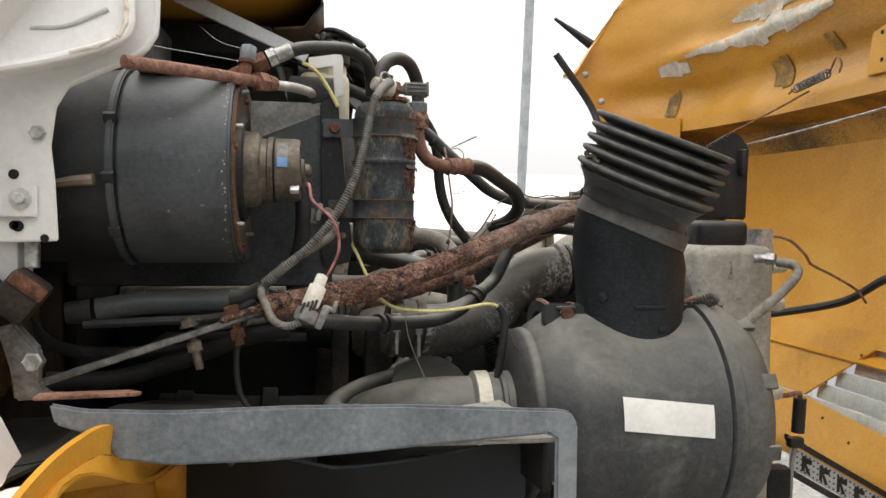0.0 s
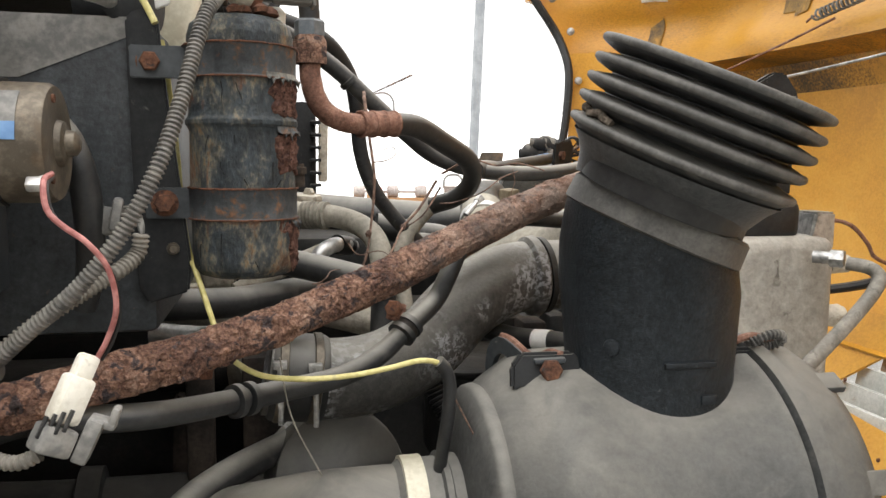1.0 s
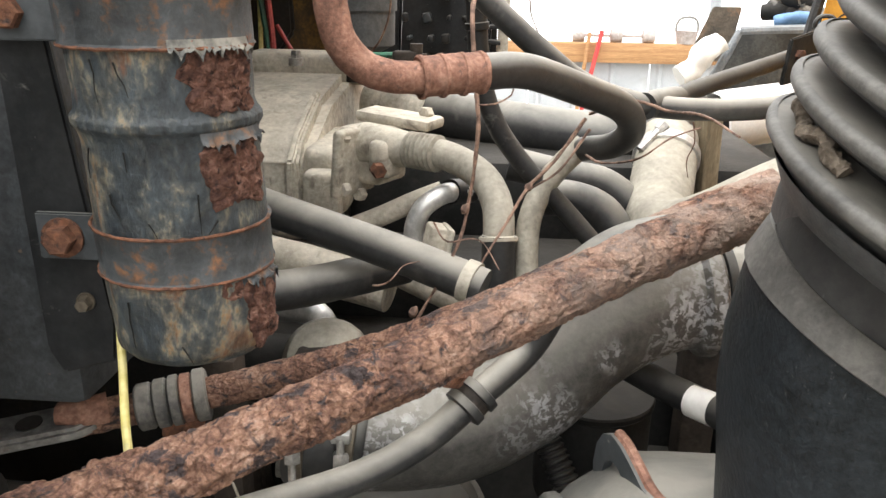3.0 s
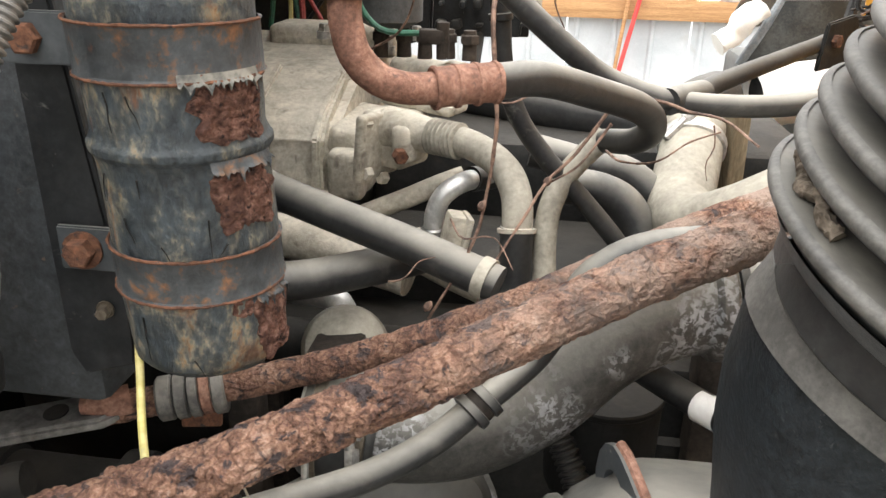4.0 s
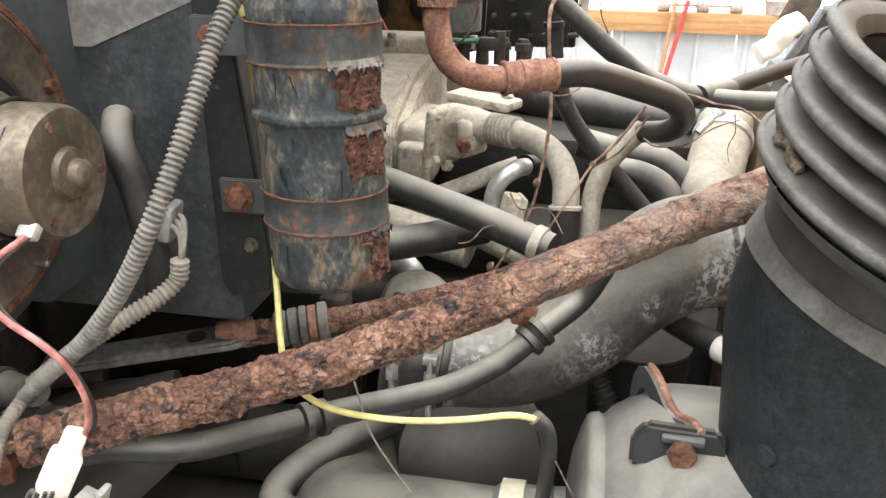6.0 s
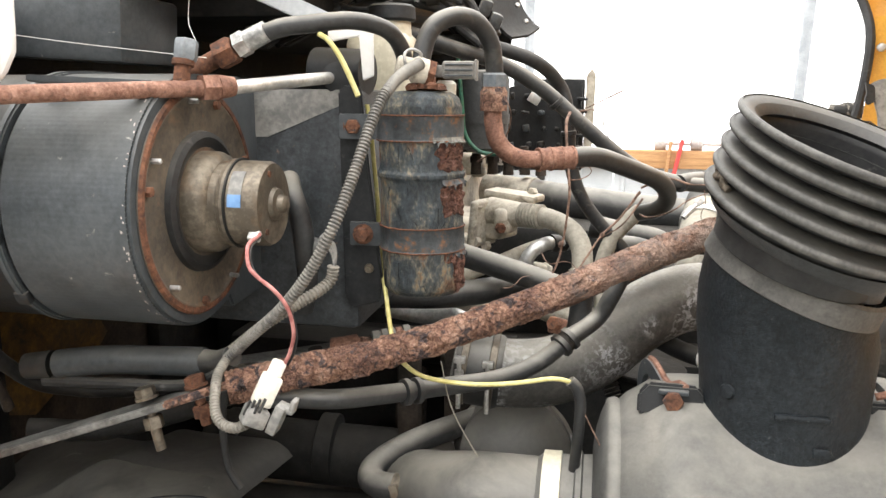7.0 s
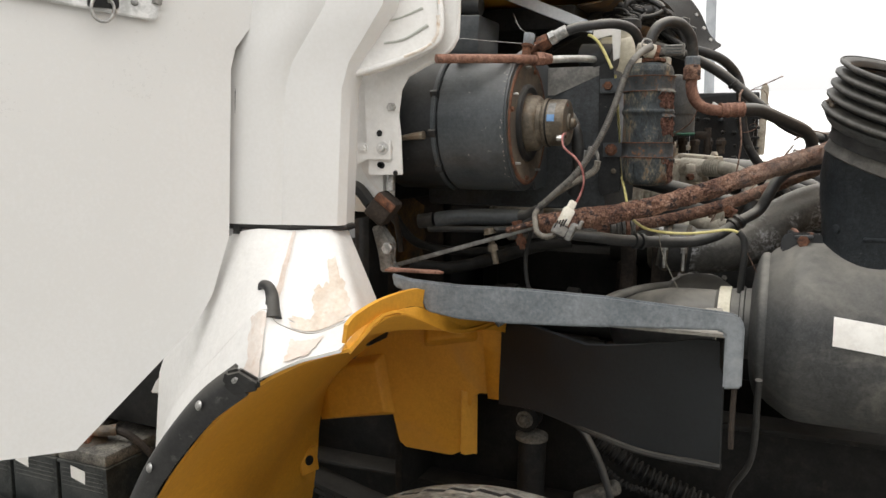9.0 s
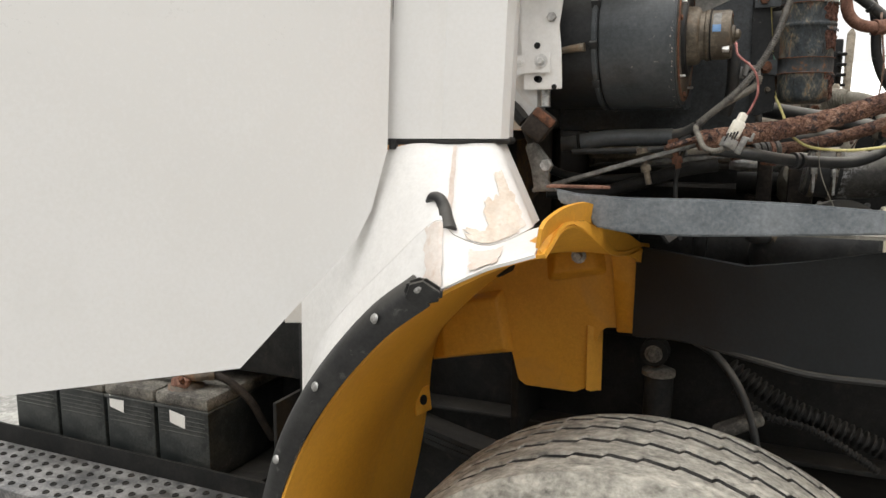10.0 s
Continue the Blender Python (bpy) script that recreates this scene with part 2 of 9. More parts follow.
BLACK_PLASTIC = surface("dusty_black_plastic", [(0.2, (0.008, 0.009, 0.010)), (0.8, (0.024, 0.025, 0.026))], 9, (0.42, 0.65), bump=0.15, speck=(0.13, 0.125, 0.115), speck_scale=70, speck_at=(0.66, 0.78), spec=0.34, dust=0.3)
CLEANER = surface("greyed_black_plastic", [(0.1, (0.036, 0.038, 0.039)), (0.9, (0.080, 0.080, 0.077))], 5, (0.52, 0.7), bump=0.2, fine=260, speck=(0.20, 0.19, 0.165), speck_scale=9, speck_at=(0.54, 0.85), spec=0.35, grit=0.3, dust=0.75, dust_sheen_colour=(0.28, 0.265, 0.23))
DRUM = surface("blower_case_plastic", [(0.2, (0.030, 0.036, 0.040)), (0.8, (0.066, 0.073, 0.078))], 8, (0.34, 0.52), bump=0.08, speck=(0.25, 0.24, 0.22), speck_scale=60, speck_at=(0.68, 0.74), spec=0.45, grit=0.16, dust=0.45, dust_sheen_colour=(0.20, 0.19, 0.165))
CASE = surface("sooty_case_plastic", [(0.2, (0.020, 0.024, 0.027)), (0.8, (0.048, 0.053, 0.057))], 9, (0.4, 0.6), bump=0.2, fine=300, speck=(0.12, 0.085, 0.06), speck_scale=90, speck_at=(0.66, 0.72), spec=0.45, grit=0.5, dust=0.3, dust_sheen_colour=(0.17, 0.16, 0.14))
RUBBER = surface("dusty_rubber", [(0.1, (0.012, 0.013, 0.0145)), (0.9, (0.040, 0.040, 0.039))], 12, (0.40, 0.6), bump=0.12, speck=(0.10, 0.094, 0.082), speck_scale=22, speck_at=(0.6, 0.8), grit=0.22, spec=0.5, dust=0.8, dust_sheen_colour=(0.33, 0.308, 0.262))
RUBBER_BLACK = surface("black_rubber", [(0.2, (0.010, 0.010, 0.011)), (0.8, (0.028, 0.028, 0.027))], 16, (0.4, 0.65), bump=0.12, speck=(0.13, 0.125, 0.115), speck_scale=40, speck_at=(0.61, 0.8), spec=0.4, dust=0.3)
RUBBER_PALE = surface("dust_coated_rubber", [(0.1, (0.19, 0.175, 0.145)), (0.9, (0.42, 0.39, 0.325))], 14, (0.65, 0.9), bump=0.15, grit=0.2, dust=0.35, dust_sheen_colour=(0.50, 0.465, 0.39), spec=0.3)
BOOT = surface("beige_ribbed_boot", [(0.1, (0.12, 0.11, 0.092)), (0.9, (0.25, 0.23, 0.195))], 30, (0.6, 0.8), bump=0.2, grit=0.3, speck=(0.06, 0.054, 0.045), speck_scale=60, speck_at=(0.58, 0.7))
CONDUIT = surface("grey_split_conduit", [(0.3, (0.055, 0.054, 0.052)), (0.7, (0.165, 0.155, 0.138))], 20, (0.5, 0.7), bump=0.08, dust=0.4, dust_sheen_colour=(0.30, 0.28, 0.235))


def scaled_rust():
    """Rust in flat plates with dark pits and cracks between them."""
    m = surface("flaking_rust", [(0.0, (0.060, 0.038, 0.033)), (0.25, (0.165, 0.092, 0.070)), (0.5, (0.315, 0.178, 0.122)), (0.75, (0.44, 0.275, 0.20)), (1.0, (0.56, 0.415, 0.335))], 30, (0.75, 0.95), bump=1.0, fine=360, speck=(0.085, 0.066, 0.066), speck_scale=74, speck_at=(0.54, 0.60), relief=0.006, spec=0.3, grit=0.4)
    nt = m.node_tree
    bs = nt.nodes["Principled BSDF"]
    co = next(n for n in nt.nodes if n.bl_idname == "ShaderNodeMapping")
    wob = nt.nodes.new("ShaderNodeTexNoise")
    wob.inputs["Scale"].default_value = 60
    nt.links.new(co.outputs[0], wob.inputs["Vector"])
    add = nt.nodes.new("ShaderNodeMix")
    add.data_type, add.blend_type = "VECTOR", "MIX"
    add.inputs["Factor"].default_value = 0.012
    nt.links.new(co.outputs[0], add.inputs["A"])
    nt.links.new(wob.outputs["Color"], add.inputs["B"])
    cells = nt.nodes.new("ShaderNodeTexVoronoi")
    cells.inputs["Scale"].default_value = 170
    nt.links.new(add.outputs["Result"], cells.inputs["Vector"])
    old = bs.inputs["Base Color"].links[0].from_socket
    tone = ramp_node(nt, [(0.0, (0.35, 0.33, 0.38)), (0.22, (0.72, 0.66, 0.66)), (0.6, (0.95, 0.92, 0.9)), (1.0, (1.0, 1.0, 1.0))])
    sep = nt.nodes.new("ShaderNodeSeparateColor")
    nt.links.new(cells.outputs["Color"], sep.inputs[0])
    nt.links.new(sep.outputs[0], tone.inputs[0])
    mul = nt.nodes.new("ShaderNodeMix")
    mul.data_type, mul.blend_type = "RGBA", "MULTIPLY"
    mul.inputs["Factor"].default_value = 0.55
    nt.links.new(old, mul.inputs["A"])
    nt.links.new(tone.outputs[0], mul.inputs["B"])
    rim = nt.nodes.new("ShaderNodeTexVoronoi")
    rim.feature = "DISTANCE_TO_EDGE"
    rim.inputs["Scale"].default_value = 85
    nt.links.new(add.outputs["Result"], rim.inputs["Vector"])
    gap = ramp_node(nt, [(0.0, (0.16, 0.13, 0.13)), (0.04, (0.45, 0.40, 0.38)), (0.09, (1.0, 1.0, 1.0))])
    nt.links.new(rim.outputs["Distance"], gap.inputs[0])
    mul2 = nt.nodes.new("ShaderNodeMix")
    mul2.data_type, mul2.blend_type = "RGBA", "MULTIPLY"
    mul2.inputs["Factor"].default_value = 0.5
    nt.links.new(mul.outputs["Result"], mul2.inputs["A"])
    nt.links.new(gap.outputs[0], mul2.inputs["B"])
    # the upper end is paler: less flaking, and the light on it painted in
    place = nt.nodes.new("ShaderNodeNewGeometry")
    xyz = nt.nodes.new("ShaderNodeSeparateXYZ")
    nt.links.new(place.outputs["Position"], xyz.inputs[0])
    far = nt.nodes.new("ShaderNodeMapRange")
    far.inputs["From Min"].default_value, far.inputs["From Max"].default_value = 0.24, 0.46
    far.inputs["To Max"].default_value = 0.9
    nt.links.new(xyz.outputs["X"], far.inputs["Value"])
    blot = nt.nodes.new("ShaderNodeTexNoise")
    blot.inputs["Scale"].default_value, blot.inputs["Detail"].default_value = 38, 6.0
    nt.links.new(co.outputs[0], blot.inputs["Vector"])
    edge = nt.nodes.new("ShaderNodeMapRange")
    edge.inputs["From Min"].default_value, edge.inputs["From Max"].default_value = 0.36, 0.56
    nt.links.new(blot.outputs[0], edge.inputs["Value"])
    how = nt.nodes.new("ShaderNodeMath")
    how.operation = "MULTIPLY"
    nt.links.new(far.outputs[0], how.inputs[0])
    nt.links.new(edge.outputs[0], how.inputs[1])
    veil = nt.nodes.new("ShaderNodeMix")
    veil.data_type = "RGBA"
    veil.inputs["B"].default_value = (0.43, 0.325, 0.265, 1)
    nt.links.new(how.outputs[0], veil.inputs["Factor"])
    nt.links.new(mul2.outputs["Result"], veil.inputs["A"])
    nt.links.new(veil.outputs["Result"], bs.inputs["Base Color"])
    return m


RUST = scaled_rust()
RUST_SMOOTH = surface("rusted_tube", [(0.0, (0.085, 0.043, 0.032)), (0.5, (0.225, 0.115, 0.080)), (1.0, (0.37, 0.22, 0.165))], 40, (0.7, 0.9), bump=0.5, fine=320, speck=(0.10, 0.06, 0.048), speck_scale=110, speck_at=(0.6, 0.7), spec=0.3, grit=0.35)
RUST_BOLT = surface("rusted_bolt", [(0.1, (0.055, 0.027, 0.018)), (0.9, (0.19, 0.085, 0.048))], 70, (0.75, 0.95), bump=0.6, fine=300, speck=(0.04, 0.03, 0.027), speck_scale=120, speck_at=(0.6, 0.68), spec=0.3, grit=0.5)
DRIER = surface("corroded_black_can", [(0.0, (0.014, 0.019, 0.024)), (0.36, (0.032, 0.041, 0.047)), (0.54, (0.062, 0.067, 0.063)), (0.70, (0.15, 0.137, 0.105)), (0.85, (0.21, 0.14, 0.076)), (1.0, (0.13, 0.058, 0.03))], 38, (0.4, 0.8), bump=0.8, fine=260, speck=(0.115, 0.052, 0.028), speck_scale=40, speck_at=(0.60, 0.68), stretch=(1, 1, 0.6), distort=0.9, grit=0.6)
DRIER_RUST = surface("rust_scab", [(0.1, (0.06, 0.031, 0.026)), (0.5, (0.155, 0.078, 0.058)), (0.9, (0.29, 0.165, 0.125))], 110, (0.85, 0.98), bump=1.0, fine=300, relief=0.006, speck=(0.035, 0.022, 0.02), speck_scale=190, speck_at=(0.57, 0.66), spec=0.2, grit=0.4)
BAND = surface("strap_steel", [(0.1, (0.022, 0.027, 0.031)), (0.6, (0.048, 0.053, 0.056)), (0.8, (0.12, 0.065, 0.036)), (0.95, (0.19, 0.09, 0.045))], 60, (0.5, 0.8), bump=0.4, speck=(0.10, 0.045, 0.028), speck_scale=75, speck_at=(0.62, 0.69), grit=0.5)
ALLOY = surface("dusty_cast_alloy", [(0.1, (0.30, 0.272, 0.22)), (0.9, (0.58, 0.535, 0.445))], 18, (0.65, 0.9), metal=0.0, bump=0.4, speck=(0.10, 0.082, 0.064), speck_scale=35, speck_at=(0.58, 0.74), grit=0.28, spec=0.3, dust=0.35, dust_sheen_colour=(0.60, 0.55, 0.46))
PIPE_GREY = surface("blotched_aluminised_pipe", [(0.1, (0.045, 0.044, 0.041)), (0.9, (0.12, 0.113, 0.10))], 8, (0.45, 0.7), metal=0.1, bump=0.35, fine=240, speck=(0.34, 0.34, 0.35), speck_scale=170, speck_at=(0.48, 0.54), cluster=10.0, grit=0.4, dust=0.85, dust_sheen_colour=(0.44, 0.415, 0.36))
STEEL = surface("dull_steel", [(0.3, (0.25, 0.25, 0.24)), (0.7, (0.5, 0.49, 0.47))], 25, (0.35, 0.55), metal=0.8, bump=0.15)
BRIGHT = surface("bright_tube", [(0.3, (0.5, 0.5, 0.48)), (0.7, (0.72, 0.71, 0.69))], 30, (0.3, 0.5), metal=0.6, bump=0.15, grit=0.14)
MOTOR = surface("dirty_zinc_can", [(0.3, (0.10, 0.083, 0.062)), (0.7, (0.22, 0.185, 0.14))], 12, (0.35, 0.6), metal=0.45, bump=0.15, speck=(0.16, 0.10, 0.055), speck_scale=14, speck_at=(0.56, 0.75), grit=0.16)
FLANGE = surface("rusty_brown_plate", [(0.2, (0.045, 0.038, 0.031)), (0.7, (0.125, 0.10, 0.073))], 14, (0.5, 0.8), bump=0.25, speck=(0.25, 0.135, 0.07), speck_scale=16, speck_at=(0.57, 0.72))
GREY_PAINT = surface("blue_grey_painted_steel", [(0.2, (0.10, 0.116, 0.128)), (0.8, (0.21, 0.226, 0.238))], 6, (0.34, 0.55), bump=0.12, speck=(0.30, 0.31, 0.315), speck_scale=12, speck_at=(0.6, 0.8), grit=0.16, dust=0.3, dust_sheen_colour=(0.26, 0.255, 0.24))
DARK = surface("oily_dark_steel", [(0.2, (0.007, 0.0075, 0.0075)), (0.8, (0.022, 0.0215, 0.0205))], 12, (0.5, 0.8), bump=0.3, speck=(0.040, 0.034, 0.028), speck_scale=22, speck_at=(0.6, 0.78), spec=0.25, dust=0.3, dust_sheen_colour=(0.10, 0.088, 0.072))
BROWN_DARK = surface("greasy_brown_steel", [(0.2, (0.015, 0.012, 0.010)), (0.8, (0.055, 0.043, 0.034))], 14, (0.6, 0.85), bump=0.3, spec=0.25)
WIRE_YELLOW = surface("yellow_wire", [(0.3, (0.46, 0.40, 0.13)), (0.7, (0.64, 0.57, 0.25))], 30, (0.4, 0.6), bump=0.05, speck=(0.3, 0.27, 0.16), speck_scale=60, speck_at=(0.6, 0.75), grit=0.14)
WIRE_PINK = surface("red_wire", [(0.3, (0.30, 0.10, 0.09)), (0.7, (0.52, 0.23, 0.21))], 40, (0.4, 0.6), bump=0.03, grit=0.14)
WIRE_GREEN = surface("green_wire", [(0.3, (0.012, 0.06, 0.038)), (0.7, (0.025, 0.12, 0.07))], 40, (0.4, 0.6), bump=0.03, grit=0.14)
WIRE_RED = surface("bright_red_wire", [(0.3, (0.2, 0.02, 0.018)), (0.7, (0.32, 0.045, 0.04))], 40, (0.4, 0.6), bump=0.03, grit=0.14)
IVORY = surface("ivory_plastic", [(0.3, (0.62, 0.58, 0.48)), (0.7, (0.78, 0.75, 0.66))], 20, (0.4, 0.6), bump=0.05, speck=(0.35, 0.32, 0.26), speck_scale=60, speck_at=(0.62, 0.75), grit=0.14)
CLEAR = surface("cloudy_tank_plastic", [(0.3, (0.50, 0.46, 0.34)), (0.7, (0.64, 0.60, 0.48))], 8, (0.35, 0.5), bump=0.04, grit=0.04)
GREY_PLASTIC = surface("grey_plastic", [(0.3, (0.15, 0.148, 0.14)), (0.7, (0.27, 0.26, 0.24))], 25, (0.5, 0.7), bump=0.05, grit=0.14)
LABEL = surface("paper_label", [(0.3, (0.72, 0.70, 0.66)), (0.7, (0.8, 0.79, 0.75))], 15, (0.5, 0.7), bump=0.03, grit=0.04)
BLUE = surface("blue_label_ink", [(0.3, (0.12, 0.24, 0.45)), (0.7, (0.16, 0.3, 0.52))], 30, (0.5, 0.7), bump=0.02, grit=0.04)
TYRE = surface("dusty_tyre_rubber", [(0.1, (0.20, 0.19, 0.165)), (0.5, (0.36, 0.345, 0.30)), (0.9, (0.52, 0.49, 0.43))], 22, (0.85, 0.98), bump=0.8, fine=90, speck=(0.13, 0.125, 0.115), speck_scale=26, speck_at=(0.56, 0.72), stretch=(1, 1.6, 1), relief=0.004, spec=0.2)
# darker than the paint: grime, plus the firewall's deep shade put into the colour
GRIME_SHADE_YELLOW = surface("grime_and_shade_yellow", [(0.15, (0.030, 0.020, 0.011)), (0.5, (0.12, 0.066, 0.017)), (0.85, (0.25, 0.135, 0.028))], 7, (0.5, 0.75), bump=0.2, speck=(0.017, 0.015, 0.013), speck_scale=9, speck_at=(0.45, 0.62))
SOOT_SHADE_YELLOW = surface("soot_and_shade_yellow", [(0.2, (0.05, 0.035, 0.014)), (0.45, (0.20, 0.105, 0.018)), (0.7, (0.52, 0.26, 0.03))], 2.6, (0.4, 0.6), bump=0.1, distort=0.8, grit=0.15)
STAINED = surface("rust_stained_paint", [(0.2, (0.58, 0.475, 0.375)), (0.6, (0.65, 0.575, 0.49)), (0.9, (0.69, 0.64, 0.58))], 16, (0.45, 0.65), bump=0.12, speck=(0.50, 0.35, 0.23), speck_scale=26, speck_at=(0.62, 0.74), grit=0.1)
PINKED = surface("pinkish_rust_wash", [(0.2, (0.60, 0.50, 0.43)), (0.8, (0.68, 0.62, 0.565))], 9, (0.35, 0.55), bump=0.06, speck=(0.54, 0.40, 0.30), speck_scale=24, speck_at=(0.6, 0.75), grit=0.08)
SCREEN_BOARD = surface("light_screen_board", [(0.3, (0.10, 0.095, 0.085)), (0.7, (0.2, 0.19, 0.17))], 2, (0.8, 0.95), bump=0.2)
LINK = surface("dull_grey_flat_bar", [(0.2, (0.09, 0.087, 0.08)), (0.8, (0.24, 0.235, 0.22))], 18, (0.5, 0.75), metal=0.3, bump=0.2, speck=(0.12, 0.07, 0.045), speck_scale=30, speck_at=(0.62, 0.72))
FLAKE = surface("pale_paint_flake", [(0.2, (0.05, 0.052, 0.05)), (0.8, (0.22, 0.21, 0.18))], 90, (0.6, 0.8), bump=0.3)
DUSTY_BLACK = surface("dust_on_black_paint", [(0.15, (0.04, 0.037, 0.032)), (0.5, (0.13, 0.12, 0.102)), (0.85, (0.24, 0.225, 0.19))], 12, (0.7, 0.95), bump=0.25, speck=(0.03, 0.028, 0.025), speck_scale=30, speck_at=(0.6, 0.7))
SLAT = surface("grey_green_slat", [(0.3, (0.42, 0.43, 0.39)), (0.7, (0.56, 0.555, 0.51))], 8, (0.4, 0.6), bump=0.05, speck=(0.30, 0.22, 0.14), speck_scale=20, speck_at=(0.64, 0.76), grit=0.1)
RUST_STREAKED = surface("rust_streaked_slat", [(0.3, (0.40, 0.26, 0.17)), (0.7, (0.54, 0.47, 0.39))], 9, (0.4, 0.6), bump=0.1, stretch=(1, 0.3, 1), grit=0.15)
TANK = surface("corroded_alloy_tank", [(0.1, (0.22, 0.205, 0.178)), (0.9, (0.36, 0.34, 0.30))], 10, (0.55, 0.8), bump=0.4, speck=(0.10, 0.088, 0.072), speck_scale=42, speck_at=(0.61, 0.70), dust=0.3, dust_sheen_colour=(0.42, 0.39, 0.33))
BELLOWS = surface("dusty_bellows_rubber", [(0.2, (0.012, 0.013, 0.014)), (0.8, (0.032, 0.032, 0.031))], 14, (0.42, 0.62), bump=0.12, speck=(0.12, 0.112, 0.095), speck_scale=24, speck_at=(0.58, 0.85), spec=0.45, grit=0.25, dust=0.3, dust_sheen_colour=(0.26, 0.24, 0.20))
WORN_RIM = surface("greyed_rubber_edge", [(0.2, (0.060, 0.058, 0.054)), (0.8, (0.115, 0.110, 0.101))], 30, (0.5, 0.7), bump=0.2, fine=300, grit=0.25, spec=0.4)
NEST = surface("dry_nest_crumbs", [(0.2, (0.07, 0.056, 0.042)), (0.8, (0.17, 0.14, 0.11))], 120, (0.85, 1.0), bump=0.8, fine=400, grit=0.4, spec=0.2)
THROAT = surface("greyed_throat_rubber", [(0.2, (0.034, 0.036, 0.038)), (0.8, (0.080, 0.082, 0.083))], 8, (0.42, 0.62), bump=0.2, fine=380, speck=(0.12, 0.12, 0.115), speck_scale=30, speck_at=(0.62, 0.75), grit=0.35, spec=0.5)
NECK = surface("bluish_black_rubber", [(0.2, (0.006, 0.0085, 0.0105)), (0.8, (0.019, 0.023, 0.027))], 6, (0.34, 0.58), bump=0.4, fine=380, speck=(0.085, 0.088, 0.088), speck_scale=260, speck_at=(0.64, 0.72), cluster=7.0, spec=0.28, grit=0.6)
TYRE_GROOVE_SHADE = surface("tyre_groove_shade", [(0.3, (0.025, 0.025, 0.024)), (0.7, (0.07, 0.066, 0.06))], 14, (0.8, 0.95), bump=0.2)
WOOD = surface("pine_board", [(0.3, (0.33, 0.17, 0.07)), (0.7, (0.48, 0.27, 0.12))], 6, (0.5, 0.7), bump=0.15, stretch=(0.3, 1, 6))
PANEL = surface("ribbed_white_sheet", [(0.3, (0.46, 0.49, 0.51)), (0.7, (0.56, 0.58, 0.60))], 3, (0.4, 0.6), bump=0.05, speck=(0.42, 0.42, 0.4), speck_scale=5, speck_at=(0.62, 0.8), grit=0.04)
GROUND = surface("pale_trodden_gravel", [(0.3, (0.24, 0.235, 0.215)), (0.7, (0.40, 0.39, 0.36))], 3, (0.85, 1.0), bump=0.8, fine=60, speck=(0.17, 0.165, 0.15), speck_scale=45, speck_at=(0.6, 0.68), relief=0.02)
POLE = surface("galvanised_pole", [(0.3, (0.30, 0.32, 0.34)), (0.7, (0.42, 0.44, 0.46))], 5, (0.4, 0.6), metal=0.3, bump=0.05, grit=0.04)
TWIG = surface("dry_vine", [(0.3, (0.085, 0.05, 0.036)), (0.7, (0.24, 0.15, 0.11))], 60, (0.7, 0.9), bump=0.3)
POST = surface("greyed_timber", [(0.3, (0.17, 0.135, 0.085)), (0.7, (0.29, 0.235, 0.155))], 9, (0.7, 0.9), bump=0.3, stretch=(2, 2, 0.4), speck=(0.10, 0.085, 0.06), speck_scale=14, speck_at=(0.58, 0.75))
# iron made paler by painting distant glare in; also serves for pale chips
GLARE_CHIP_GREY = surface("glare_and_chip_grey", [(0.3, (0.30, 0.25, 0.23)), (0.7, (0.46, 0.41, 0.38))], 9, (0.6, 0.8), bump=0.1)
SCRAPE = surface("bare_scraped_metal", [(0.2, (0.42, 0.37, 0.28)), (0.8, (0.62, 0.59, 0.53))], 14, (0.35, 0.55), bump=0.15, speck=(0.55, 0.30, 0.06), speck_scale=16, speck_at=(0.55, 0.68), grit=0.2)
SOOT = surface("greasy_smudge", [(0.2, (0.10, 0.065, 0.03)), (0.8, (0.32, 0.19, 0.05))], 16, (0.5, 0.7), bump=0.1, speck=(0.50, 0.27, 0.05), speck_scale=22, speck_at=(0.52, 0.68), grit=0.2)
SPLASH = surface("scuffed_black_sheet", [(0.3, (0.009, 0.011, 0.013)), (0.7, (0.015, 0.018, 0.021))], 4, (0.5, 0.65), bump=0.04, spec=0.4, grit=0.06)
RED = surface("red_handle", [(0.3, (0.5, 0.04, 0.04)), (0.7, (0.62, 0.07, 0.06))], 20, (0.4, 0.6), bump=0.02, grit=0.04)
BATTERY = surface("battery_case", [(0.3, (0.012, 0.015, 0.015)), (0.7, (0.045, 0.048, 0.045))], 12, (0.35, 0.6), bump=0.1, speck=(0.17, 0.165, 0.14), speck_scale=14, speck_at=(0.62, 0.8), dust=0.4, dust_sheen_colour=(0.16, 0.15, 0.12))
TREADPLATE = surface("worn_step_plate", [(0.3, (0.09, 0.09, 0.09)), (0.7, (0.24, 0.235, 0.225))], 14, (0.4, 0.65), metal=0.3, bump=0.3, speck=(0.06, 0.055, 0.048), speck_scale=9, speck_at=(0.55, 0.7))


# emissive sheet, added in place of the white sky beyond the wall
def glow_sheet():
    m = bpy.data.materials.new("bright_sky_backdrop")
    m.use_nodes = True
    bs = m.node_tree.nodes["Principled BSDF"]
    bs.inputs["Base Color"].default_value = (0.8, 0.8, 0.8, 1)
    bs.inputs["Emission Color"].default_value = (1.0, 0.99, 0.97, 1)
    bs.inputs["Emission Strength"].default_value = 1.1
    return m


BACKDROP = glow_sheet()

